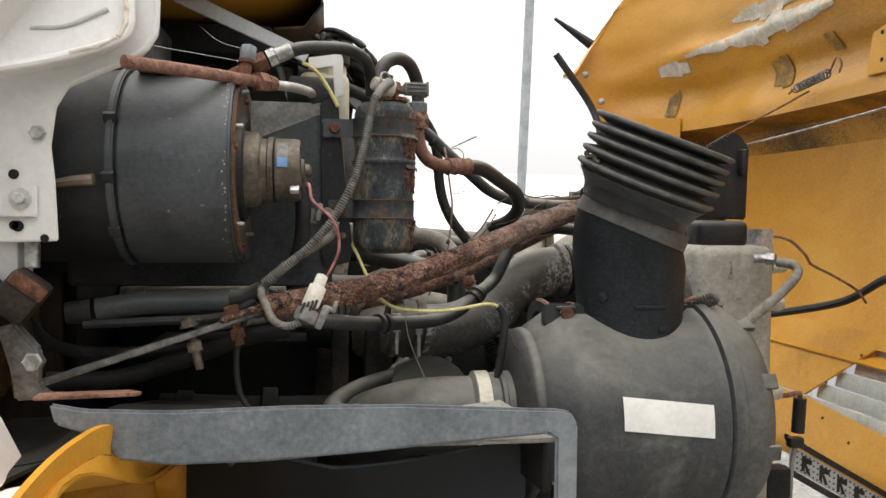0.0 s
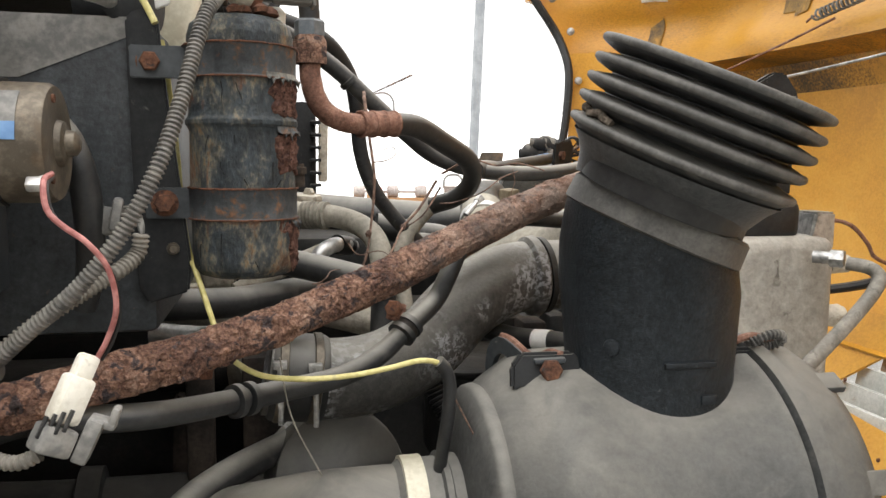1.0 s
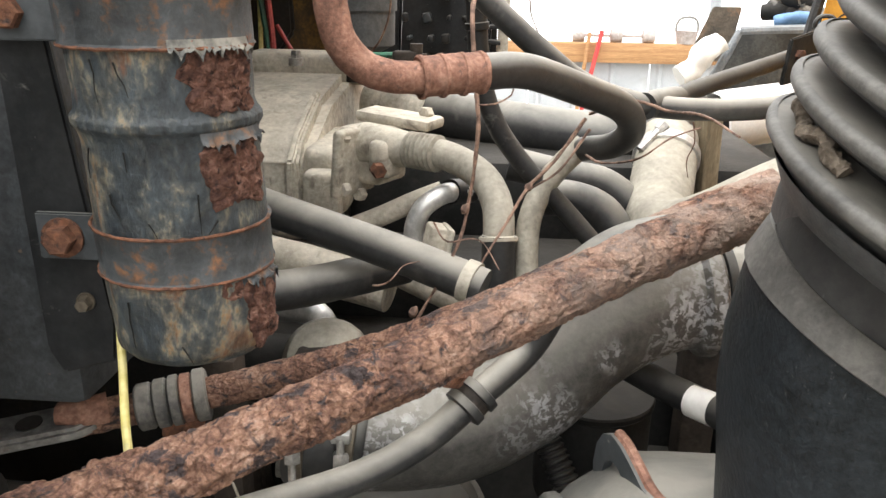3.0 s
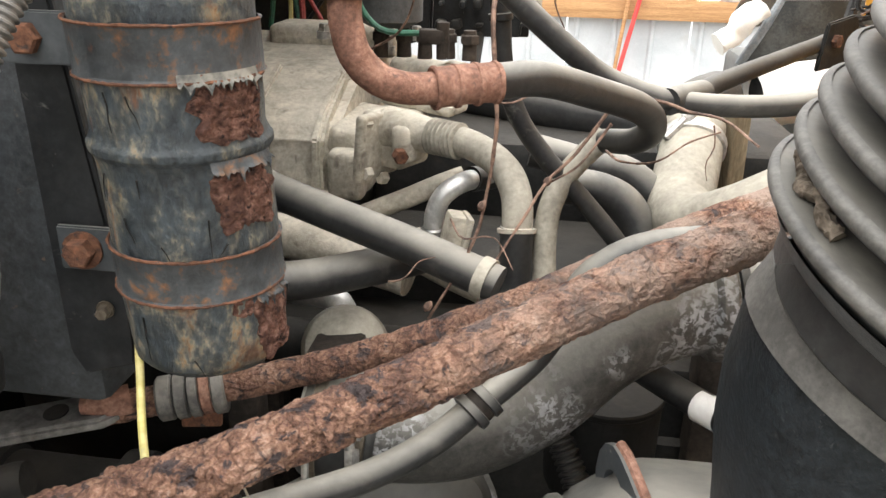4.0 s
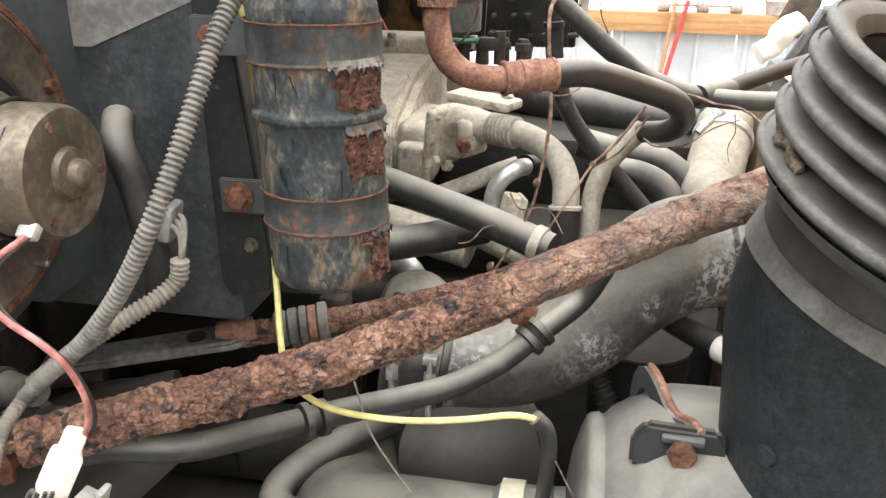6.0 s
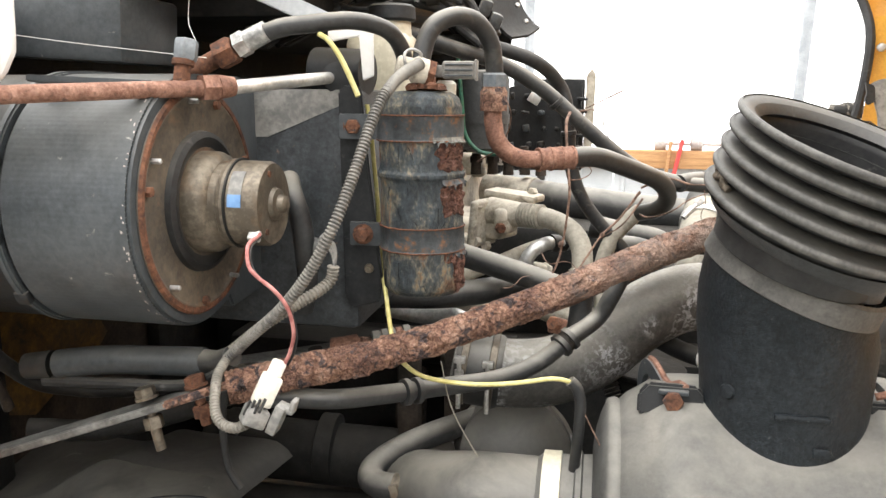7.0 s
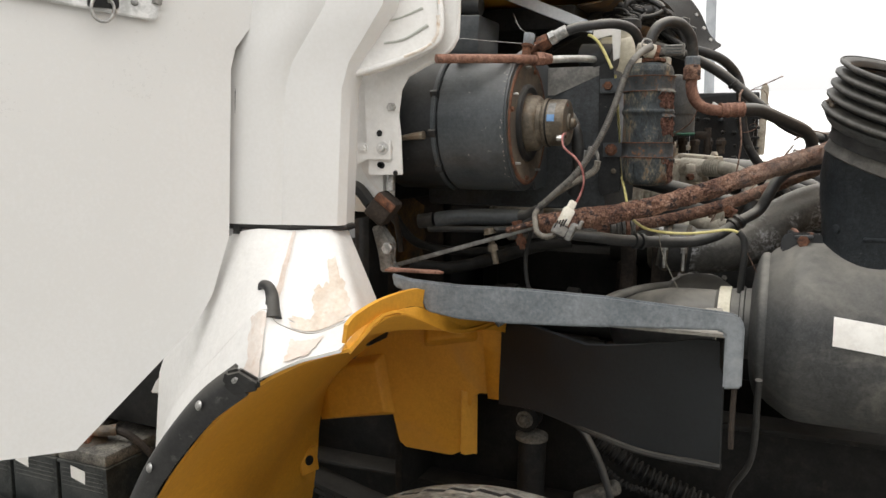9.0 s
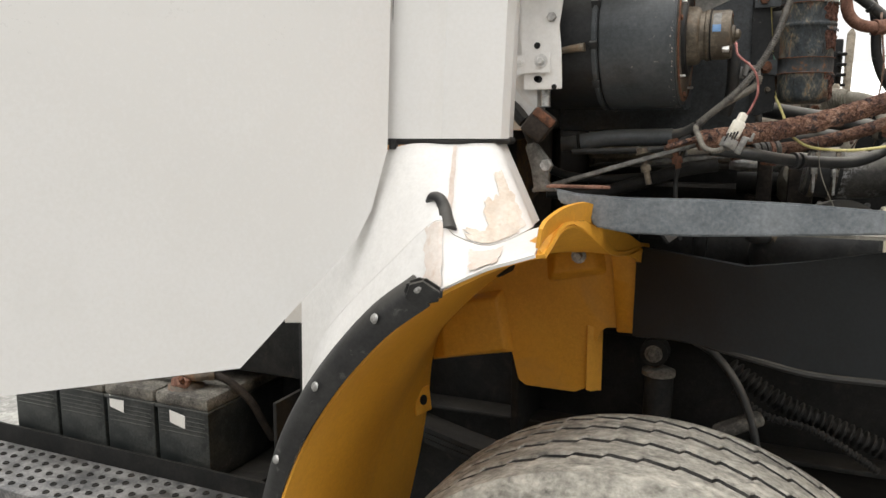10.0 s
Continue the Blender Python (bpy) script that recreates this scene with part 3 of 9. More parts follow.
# ---- setting: ground, far wall, poles ----
def ground_sheet():
    n = 60
    rows = []
    for i in range(n + 1):
        row = []
        for j in range(n + 1):
            u, v = 2 * i / n - 1, 2 * j / n - 1
            x, y = 0.2 + 60 * u ** 3, 1 + 60 * v ** 3
            row.append((x, y, -0.155 + 0.02 * noise.noise(V((x, y, 0)))))
        rows.append(row)
    pts = [V(p) for r in rows for p in r]
    m = n + 1
    faces = [(i * m + j, (i + 1) * m + j, (i + 1) * m + j + 1, i * m + j + 1) for i in range(n) for j in range(n)]
    return pts, faces


tagged(part("ground", ground_sheet(), GROUND), "grey trodden gravel ground under the truck", "ground", kind="structure")

WALL_Y = 7.0
wall = thing("wall_back", (0.5, WALL_Y, -0.155), "low wall of white ribbed metal sheets with pine rails", "wall", kind="structure")
tagged(part("backdrop", sheet([[V((x, 13 - 0.0006 * x * x, z)) for z in (-0.2, 1.0, 2.4)] for x in (-40, -20, -5, 5, 20, 40)], 0.01), BACKDROP), "added glowing white sheet behind the low wall", "backdrop", kind="structure")
first_x, sheet_w = -6.0, 0.92
for k in range(15):
    x0 = first_x + k * sheet_w
    rib = [(x0 + 0.002, 0), (x0 + 0.05, 0.0), (x0 + 0.065, -0.022), (x0 + 0.085, -0.022), (x0 + 0.10, 0.0), (x0 + 0.33, 0.0), (x0 + 0.345, -0.022),
           (x0 + 0.365, -0.022), (x0 + 0.38, 0.0), (x0 + 0.61, 0.0), (x0 + 0.625, -0.022), (x0 + 0.645, -0.022), (x0 + 0.66, 0.0), (x0 + sheet_w - 0.004, 0.0)]
    part("panel", sheet([[(x, WALL_Y + d, -0.155), (x, WALL_Y + d, 1.15)] for x, d in rib], 0.003), PANEL, wall, angle=20)
part("top_rail", box((0.5, WALL_Y - 0.03, 1.222), (14, 0.12, 0.146), bevel=0.004), WOOD, wall, "pine board along the top")
part("lower_rail", box((0.5, WALL_Y - 0.05, 0.42), (14, 0.06, 0.10), bevel=0.004), WOOD, wall, "pine board half way down")

for name_x, lean in ((-0.42, 0.03), (2.22, 0.035), (4.9, 0.02), (-3.1, 0.02)):
    single("pole", tube([(name_x, 9.0, -0.155), (name_x + lean * (6 if name_x > 1 else -4), 9.0, 6.0)], 0.055, n=14, step=0.4), POLE,
           "slim grey galvanised pole behind the low wall", "pole", "poles behind the wall")

# unseen screen behind the camera, added to cut low light from that side
rear = thing("light_screen", (0.0, -7.0, -0.155), "added board screen out of view that blocks low sky light", "fence", kind="structure")
for k in range(24):
    part("board", box((-11.5 + k, -7.0 + 0.01 * (k % 3), 1.55), (0.985, 0.03, 3.4), bevel=0.004), SCREEN_BOARD, rear)

# long-handled tools, a weight bar and a lantern on the far wall
single("broom", tube([(0.83, WALL_Y - 0.16, 0.70), (0.965, WALL_Y - 0.12, 1.385)], 0.017, n=10, step=0.2), RED, "red broom stick leaning on the white wall", "broom")
single("rake", tube([(0.80, WALL_Y - 0.16, 0.66), (0.875, WALL_Y - 0.12, 1.37)], 0.015, n=10, step=0.2), WOOD, "pale wooden rake leaning on the white wall", "rake")
bar = thing("barbell", (1.05, WALL_Y - 0.03, 1.296), "rusty bar with three round weights, glare painted into its colour", "barbell")
part("rod", tube([(0.76, WALL_Y - 0.03, 1.346), (1.36, WALL_Y - 0.03, 1.346)], 0.012, n=8, step=0.3), GLARE_CHIP_GREY, bar)
for x in (0.80, 1.082, 1.322):
    part("weight", lathe([(-0.045, 0.046), (-0.04, 0.05), (0.04, 0.05), (0.045, 0.046)], (x, WALL_Y - 0.03, 1.347), (1, 0, 0), n=16), GLARE_CHIP_GREY, bar)
bucket = thing("bucket", (1.60, WALL_Y - 0.03, 1.296), "grey metal pail with a wire handle on the rail", "bucket")
part("pail", lathe([(0, 0.07), (0.09, 0.085), (0.095, 0.09)], (1.60, WALL_Y - 0.03, 1.296), (0, 0, 1), n=16), GLARE_CHIP_GREY, bucket)
part("bail", tube([(1.52, WALL_Y - 0.03, 1.38), (1.525, WALL_Y - 0.03, 1.45), (1.56, WALL_Y - 0.03, 1.485), (1.64, WALL_Y - 0.03, 1.485), (1.675, WALL_Y - 0.03, 1.45), (1.68, WALL_Y - 0.03, 1.38)], 0.010, n=6, step=0.03), GREY_PLASTIC, bucket)

# ---- cab door, standing ajar ----
HINGE = V((-0.505, 0.748, 0))
SWING = radians(46)
ALONG = V((-math.cos(SWING), -math.sin(SWING), 0))
OUT = V((math.sin(SWING), -math.cos(SWING), 0))


def on_door(s, z, off=0.0):
    return HINGE + ALONG * s + OUT * off + V((0.006 * (z - 1.4), 0.06 * (z - 1.35), z))


def door_skin():
    """The door's outer face as rows from its bottom edge to its top."""
    rows = []
    for i in range(41):
        s = 1.05 * i / 40
        low = 1.086 - (s - 0.236) * 0.004
        if s < 0.236:
            low = 1.086 + (0.236 - s) * 1.03 + 0.09 * max(0, (0.05 - s) / 0.05) ** 2
        row = []
        for j in range(25):
            z = low + (2.25 - low) * j / 24
            flare = 0.0
            if z > 1.72 and s < 0.2:
                flare = 0.034 * min(1, (z - 1.72) / 0.05)
            crown = 0.012 + 0.012 * math.sin(min(1, s / 0.12) * math.pi / 2) - 0.02 * max(0, 0.06 - s)
            row.append(on_door(s - flare * (1 - s / 0.3 if s < 0.3 else 0), z, crown))
        rows.append(row)
    return rows


door = thing("cab_door", (-0.505, 0.748, 1.05), "white painted truck cab door standing ajar", "door")
skin = door_skin()
part("skin", sheet(skin, -0.035), WHITE, door, angle=50)
part("edge_seal", tube([p + OUT * -0.02 + V((0.012, 0.012, 0)) for p in skin[0][::4]], 0.008, n=8, step=0.03), RUBBER_BLACK, door, "black rubber seal")
mirror = thing("mirror_mount", on_door(0.22, 1.78, 0.02), "bright steel mirror mount plate riveted on the white door", "mirror mount")
part("plate", prism([(0.115, 1.768), (0.125, 1.764), (0.36, 1.795), (0.36, 1.835), (0.125, 1.805), (0.115, 1.80)], HINGE + OUT * 0.030 + V((0.003, 0.025, 0)), ALONG, (0, 0, 1), -0.006, 0.002), BRIGHT, mirror)
part("rubber_block", box(on_door(0.195, 1.793, 0.0380), (0.045, 0.016, 0.03), (0, 0, math.degrees(SWING)), 0.004), RUBBER_BLACK, mirror, "black rubber block")
ring_at = on_door(0.195, 1.775, 0.0500)
part("ring", tube([ring_at + ALONG * (0.016 * math.cos(a)) + V((0, 0, 0.019 * math.sin(a))) for a in [k * math.pi / 8 for k in range(17)]], 0.0026, n=8, step=0.005, caps=False), STEEL, mirror, "steel ring")
part("strut", tube([on_door(0.185, 1.785, 0.0480), on_door(0.186, 1.83, 0.0640), on_door(0.187, 1.95, 0.1340)], 0.004, n=10, step=0.02), STEEL, mirror)
part("tube_arm", tube([on_door(0.118, 1.79, 0.0360), on_door(0.114, 1.83, 0.0440), on_door(0.12, 1.95, 0.0940)], 0.008, n=12, step=0.02), GREY_PLASTIC, mirror)
for a in (0.15, 0.25, 0.31):
    part("rivet", lathe([(0, 0.006), (0.003, 0.005), (0.004, 0.002)], on_door(a, 1.79 + 0.1 * (a - 0.15), 0.0375), OUT, n=12), STEEL, mirror)

# ---- white cowl beside the hood: pillar, vented corner, hinge plate ----
cowl = thing("cab_cowl", (-0.41, 0.79, 1.3), "white painted cab corner with a bracket and stamped vents", "cab panel")


def pillar_rows():
    rows = []
    for x, y in ((-0.54, 0.775), (-0.515, 0.765), (-0.47, 0.768), (-0.43, 0.776), (-0.418, 0.785), (-0.406, 0.786), (-0.385, 0.793), (-0.345, 0.802), (-0.326, 0.81), (-0.32, 0.825), (-0.325, 0.86)):
        row = []
        for j in range(19):
            z = 1.437 + (2.25 - 1.437) * j / 18
            k = min(1, max(0, (z - 1.69) / 0.11))
            row.append((x + k * (0.068 if x > -0.5 else 0.04) + 0.02 * (z - 1.43), y + 0.06 * (z - 1.43) + 0.008 * k, z))
        rows.append(row)
    return rows


# dark strip added behind the seam in place of the gap's shade
part("seam_shade", tube([(-0.545, 0.785, 1.4325), (-0.514, 0.772, 1.4325), (-0.42, 0.788, 1.4325), (-0.325, 0.822, 1.4335), (-0.318, 0.85, 1.4335)], 0.006, n=8), RUBBER_BLACK, cowl, "added dark strip standing for the seam's shade")
part("pillar_panel", sheet(pillar_rows(), -0.004), WHITE, cowl, angle=30)
VENT = [(0.0, 0.0), (0.071, 0.02), (0.118, 0.037), (0.148, 0.053), (0.157, 0.07), (0.155, 0.104), (0.150, 0.145), (0.150, 0.25), (0.035, 0.25), (0.019, 0.076)]
vent = part("vent_panel", prism(VENT, (-0.325, 0.845, 1.685), (0.968, 0.25, 0.0), (0.0, 0.18, 1.0), -0.03, 0.003), WHITE_WORN, cowl, "worn white panel with stamped slots")
ON_VENT = lambda a, b: V((-0.325, 0.845, 1.685)) + unit((0.968, 0.25, 0)) * a + unit((0, 0.18, 1)) * b  # noqa: E731
for k, pts in enumerate((((0.062, 0.056), (0.096, 0.062), (0.134, 0.085)), ((0.059, 0.091), (0.09, 0.10), (0.123, 0.114)), ((0.051, 0.112), (0.08, 0.124), (0.104, 0.137)))):
    part("slot", tube([ON_VENT(*q) + V((0.0, -0.0005, 0)) for q in pts], (0.0021, 0.0016, 0.0011)[k], n=8, step=0.006, ends=(0.0030, 0.0024, 0.0011)[k]), (SLAT, SLAT, WHITE_WORN)[k], vent, "pale green edged slot")
part("vent_lip", tube([ON_VENT(a, b) + V((0, -0.002, 0)) for a, b in VENT[:8]], 0.0055, n=10, step=0.008), WHITE_WORN, cowl)
for pts, r in ((((0.146, 0.055), (0.153, 0.072), (0.152, 0.10)), 0.0030), (((0.100, 0.032), (0.128, 0.043), (0.144, 0.054)), 0.0024), (((0.1515, 0.12), (0.149, 0.15), (0.1485, 0.18)), 0.0022)):
    part("rust_edge", tube([ON_VENT(*q) + V((0.001, -0.0065, -0.001)) for q in pts], r, n=8, step=0.003, rough=0.0012, grain=200), STAINED, cowl, "rust worn rim")
part("inner_pillar", prism([(-0.145, 1.93), (-0.147, 1.765), (-0.153, 1.738), (-0.17, 1.719), (-0.213, 1.701), (-0.241, 1.687), (-0.254, 1.666), (-0.26, 1.623), (-0.256, 1.587), (-0.253, 1.52), (-0.32, 1.518), (-0.321, 1.552), (-0.327, 1.60), (-0.327, 1.683), (-0.38, 1.691), (-0.365, 1.93)], (0, 0.917, 0), (1, 0.0, 0), (0, 0, 1), 0.005, 0.0015), WHITE_WORN, cowl, "white bracket plate with slotted holes")
part("plate_fold", tube([(-0.148, 0.914, 1.90), (-0.15, 0.914, 1.765), (-0.156, 0.914, 1.741), (-0.172, 0.914, 1.724), (-0.213, 0.914, 1.706), (-0.243, 0.914, 1.690)], 0.004, n=8, step=0.008), WHITE_WORN, cowl)
hinge = part("hinge_plate", prism([(-0.365, 1.595), (-0.34, 1.575), (-0.272, 1.58), (-0.272, 1.546), (-0.318, 1.546), (-0.335, 1.538), (-0.365, 1.528)], (0, 0.909, 0), (1, 0, 0), (0, 0, 1), 0.004, 0.0012), WHITE_WORN, cowl)
part("bolt", joined(lathe([(0, 0.0115), (0.002, 0.0115)], (-0.288, 0.905, 1.566), (0, -1, 0), n=20), hexagon((-0.288, 0.903, 1.566), (0, -1, 0), 0.0065, 0.006)), BRIGHT, hinge, "bright hex bolt with washer")
part("bolt", joined(lathe([(0, 0.008), (0.002, 0.008)], (-0.325, 0.905, 1.566), (0, -1, 0), n=20), hexagon((-0.325, 0.903, 1.566), (0, -1, 0), 0.005, 0.004)), WHITE_WORN, hinge, "painted bolt")
for hx, hz, hr in ((-0.297, 1.592, 0.0055), (-0.293, 1.536, 0.006), (-0.266, 1.523, 0.0045), (-0.297, 1.537, 0.005)):
    part("bolt_hole", lathe([(0, hr), (0.0012, hr)], (hx, 0.9115, hz), (0, -1, 0), n=14), DARK, cowl, "dark bolt hole")
part("nut", hexagon((-0.272, 0.912, 1.637), (0, -1, 0), 0.008, 0.008), STEEL, cowl)
part("recess", box((-0.35, 0.955, 1.60), (0.10, 0.05, 0.30), bevel=0.006), WHITE_WORN, cowl)

# ---- white fender with a rusty crease, black edge moulding, yellow inside ----
fender = thing("front_fender", (-0.45, 0.7, 0.9), "white painted fender with rust stained creases", "fender")
lip = [(-0.20, 0.615, 1.286), (-0.273, 0.612, 1.261), (-0.355, 0.608, 1.217), (-0.424, 0.607, 1.165), (-0.500, 0.610, 1.085), (-0.565, 0.615, 1.000), (-0.62, 0.625, 0.905), (-0.660, 0.635, 0.80), (-0.685, 0.64, 0.68), (-0.70, 0.65, 0.50)]
def resampled(line, n):
    pts, _ = smoothed(line, 0.004)
    return [pts[round(i * (len(pts) - 1) / n)] for i in range(n + 1)]


def lofted(lines, n, m):
    lines = [resampled(a, n) for a in lines]
    return [resampled([line[i] for line in lines], m) for i in range(n + 1)]


def dense(line, k=5):
    """The line with k smooth steps between neighbouring points."""
    p = [V(q) for q in line]
    q = [2 * p[0] - p[1], *p, 2 * p[-1] - p[-2]]
    out = []
    for a, b, c, d in zip(q, q[1:], q[2:], q[3:]):
        for i in range(k):
            t = i / k
            out.append(0.5 * (2 * b + (c - a) * t + (2 * a - 5 * b + 4 * c - d) * t * t + (3 * b - a - 3 * c + d) * t ** 3))
    return out + [p[-1]]


# the outer band stands on the lip; a crease divides it from the sloping cowl wedge above
band_low = [(-0.205, 0.615, 1.284), (-0.235, 0.613, 1.274), (-0.273, 0.612, 1.261), (-0.32, 0.61, 1.237), (-0.355, 0.608, 1.217), (-0.424, 0.607, 1.165), (-0.50, 0.61, 1.085), (-0.565, 0.615, 1.0), (-0.62, 0.625, 0.905), (-0.66, 0.635, 0.80), (-0.685, 0.64, 0.68), (-0.70, 0.65, 0.50)]
band_top = [(-0.222, 0.742, 1.307), (-0.25, 0.742, 1.301), (-0.298, 0.692, 1.280), (-0.345, 0.667, 1.296), (-0.373, 0.66, 1.317), (-0.46, 0.667, 1.241), (-0.54, 0.678, 1.167), (-0.60, 0.69, 1.099), (-0.65, 0.705, 0.989), (-0.685, 0.715, 0.85), (-0.705, 0.72, 0.69), (-0.715, 0.73, 0.50)]
part("skin", sheet(across(dense(band_low), dense(band_top), 8), 0.005), WHITE_WORN, fender, angle=40)
wedge_low = [(-0.268, 0.848, 1.303), (-0.262, 0.80, 1.302), (-0.252, 0.743, 1.302), (-0.298, 0.693, 1.281), (-0.345, 0.668, 1.297), (-0.373, 0.661, 1.318), (-0.46, 0.668, 1.242), (-0.54, 0.679, 1.168), (-0.60, 0.691, 1.10), (-0.65, 0.706, 0.99)]
wedge_top = [(-0.329, 0.85, 1.43), (-0.331, 0.836, 1.43), (-0.336, 0.812, 1.43), (-0.36, 0.80, 1.43), (-0.39, 0.795, 1.429), (-0.41, 0.788, 1.428), (-0.47, 0.768, 1.428), (-0.54, 0.775, 1.40), (-0.62, 0.77, 1.30), (-0.69, 0.77, 1.15)]
part("cowl_wedge", sheet(across(dense(wedge_low), dense(wedge_top), 10), 0.004), WHITE_WORN, fender, angle=40)


def ragged(c0, c1, v0, v1, seed, off, low=wedge_low, high=wedge_top):
    """A thin stain of ragged outline on the panel between two lines; c counts their points."""
    a, b = dense(low), dense(high)
    rows = []
    for i in range(21):
        row = []
        for j in range(17):
            c = c0 + (c1 - c0) * (i / 20 + 0.16 * noise.noise(V((j * 0.4, seed, 0))))
            v = v0 + (v1 - v0) * (j / 16 + 0.16 * noise.noise(V((i * 0.4, seed + 5, 0))))
            f = min(max(c, 0), len(low) - 1.001) * 5
            k = int(f)
            row.append(a[k].lerp(a[k + 1], f - k).lerp(b[k].lerp(b[k + 1], f - k), min(max(v, 0.01), 0.99)) + V(off))
        rows.append(row)
    return sheet(rows, 0.0004)


for c0, c1, v0, v1, seed in ((2.05, 3.0, 0.03, 0.42, 2), (2.3, 3.6, 0.0, 0.12, 8), (2.15, 2.5, 0.40, 0.66, 21)):
    part("stain", ragged(c0, c1, v0, v1, seed, (-0.001, -0.002, 0.0015)), STAINED, fender, "rust stained peeling paint", angle=60)
part("stain", ragged(4.15, 4.5, 0.0, 0.98, 14, (0.0, -0.003, 0.001)), PINKED, fender, "rust stained crease", angle=60)
part("stain", ragged(3.6, 4.2, 0.02, 0.98, 17, (0.0, -0.004, 0.001), band_low, band_top), PINKED, fender, "rust stained crease", angle=60)
part("stain", ragged(1.6, 2.5, 0.1, 0.75, 33, (0.0, -0.004, 0.001), band_low, band_top), PINKED, fender, "faint rust stain", angle=60)
mould = [(q[0] - 0.012, q[1] - 0.004, q[2] + 0.006) for q in lip[2:]]
moulding = part("edge_moulding", sheet([[V(p) + V(d) for d in ((0.012, -0.005, -0.022), (0.0, -0.012, -0.004), (-0.012, -0.008, 0.012), (-0.02, 0.01, 0.02))] for p in resampled(mould, 40)], -0.006), RUBBER_BLACK, fender, "black rubber wheel arch moulding", angle=60)
for k in range(5):
    q = resampled(mould, 40)[4 + 8 * k]
    part("rivet", lathe([(0, 0.008), (0.003, 0.006), (0.004, 0.002)], V(q) + V((-0.006, -0.013, 0.004)), (-0.4, -1, 0.3), n=12), STEEL, moulding)
cap = resampled(mould, 40)[0]
part("end_cap", prism([(-0.030, -0.012), (0.010, -0.030), (0.024, -0.018), (0.016, 0.016), (-0.006, 0.026), (-0.026, 0.014)], V(cap) + V((0.002, -0.004, 0.004)), (0.78, 0.05, 0.62), (-0.52, -0.45, 0.72), 0.012, 0.005), RUBBER_BLACK, moulding, "folded rubber end cap")
part("rivet", lathe([(0, 0.008), (0.003, 0.006), (0.004, 0.002)], V(cap) + V((-0.002, -0.016, 0.006)), (-0.3, -1, 0.4), n=12), STEEL, moulding)
latch = [(-0.404, 0.704, 1.341), (-0.394, 0.696, 1.350), (-0.380, 0.692, 1.348), (-0.371, 0.688, 1.334), (-0.364, 0.677, 1.318), (-0.356, 0.667, 1.302)]
single("hood_latch", tube(latch, 0.0055, n=12, step=0.004, ends=0.015), RUBBER_BLACK, "black rubber hood latch hook on the white fender", "latch")

liner = thing("wheel_arch_liner", (-0.4, 1.0, 0.7), "yellow fibreglass wheel arch liner with cut-outs", "liner")
inner_lip = [(x + 0.010, 0.622, z - 0.005) for x, y, z in lip]
inner_up = [(x + 0.008 + 0.006 * max(0, (x + 0.36) / 0.16), 0.75, z + 0.004 + 0.022 * max(0, (x + 0.36) / 0.16)) for x, y, z in lip]
inner_mid = [(x + 0.004 + 0.030 * max(0, (x + 0.36) / 0.16), 0.97, z - 0.002 - 0.05 * max(0, (1.25 - z)) - 0.05 * max(0, (x + 0.36) / 0.16)) for x, y, z in lip]
inner_end = [(-0.158, 1.222, 1.212), (-0.24, 1.235, 1.225), (-0.36, 1.245, 1.205), (-0.45, 1.25, 1.145), (-0.53, 1.25, 1.09), (-0.60, 1.25, 1.02), (-0.645, 1.25, 0.92), (-0.66, 1.25, 0.80), (-0.68, 1.25, 0.68), (-0.72, 1.25, 0.50)]
vault = lofted([inner_lip, inner_up, inner_mid, inner_end], 40, 18)
part("roof", sheet(vault, 0.005), YELLOW_LINER, liner, angle=50)
part("inner_wall", prism([(-0.15, 1.215), (-0.148, 1.032), (-0.215, 1.028), (-0.236, 1.026), (-0.247, 1.014), (-0.252, 0.995), (-0.272, 0.995), (-0.276, 0.884), (-0.30, 0.872), (-0.415, 0.872), (-0.432, 0.884), (-0.449, 0.948), (-0.648, 0.904), (-0.60, 1.02), (-0.53, 1.09), (-0.45, 1.145), (-0.36, 1.203), (-0.24, 1.222)], (0, 1.25, 0), (1, 0, 0), (0, 0, 1), -0.006, 0.002), YELLOW_LINER, liner)


def raised(face, y_face, base, y_base, soft=0.006):
    """A pad moulded into the wall: a smaller face before a wider foot, edges rounded."""
    bm = bmesh.new()
    f = [bm.verts.new((x, y_face if not isinstance(y_face, tuple) else y_face[k], z)) for k, (x, z) in enumerate(face)]
    b = [bm.verts.new((x, y_base, z)) for x, z in base]
    top = bm.faces.new(f)
    n = len(f)
    for k in range(n):
        bm.faces.new((f[k], f[(k + 1) % n], b[(k + 1) % n], b[k]))
    bmesh.ops.recalc_face_normals(bm, faces=bm.faces[:])
    bmesh.ops.bevel(bm, geom=[e for e in top.edges] + [e for e in bm.edges if len({v.co.y > y_base - 1e-4 for v in e.verts}) == 2], offset=soft, segments=3, profile=0.5, affect="EDGES")
    return from_bm(bm)


part("pad", raised([(-0.617, 1.044), (-0.479, 1.077), (-0.456, 0.959), (-0.604, 0.922)], 1.222, [(-0.655, 1.040), (-0.470, 1.092), (-0.442, 0.949), (-0.645, 0.906)], 1.249), YELLOW_LINER, liner, "raised moulded pad", angle=60)
part("pad", raised([(-0.345, 1.207), (-0.262, 1.212), (-0.252, 1.160), (-0.348, 1.142)], (1.226, 1.226, 1.214, 1.212), [(-0.372, 1.214), (-0.250, 1.222), (-0.236, 1.146), (-0.366, 1.118)], 1.249, 0.010), YELLOW_LINER, liner, "raised bolt pad", angle=60)
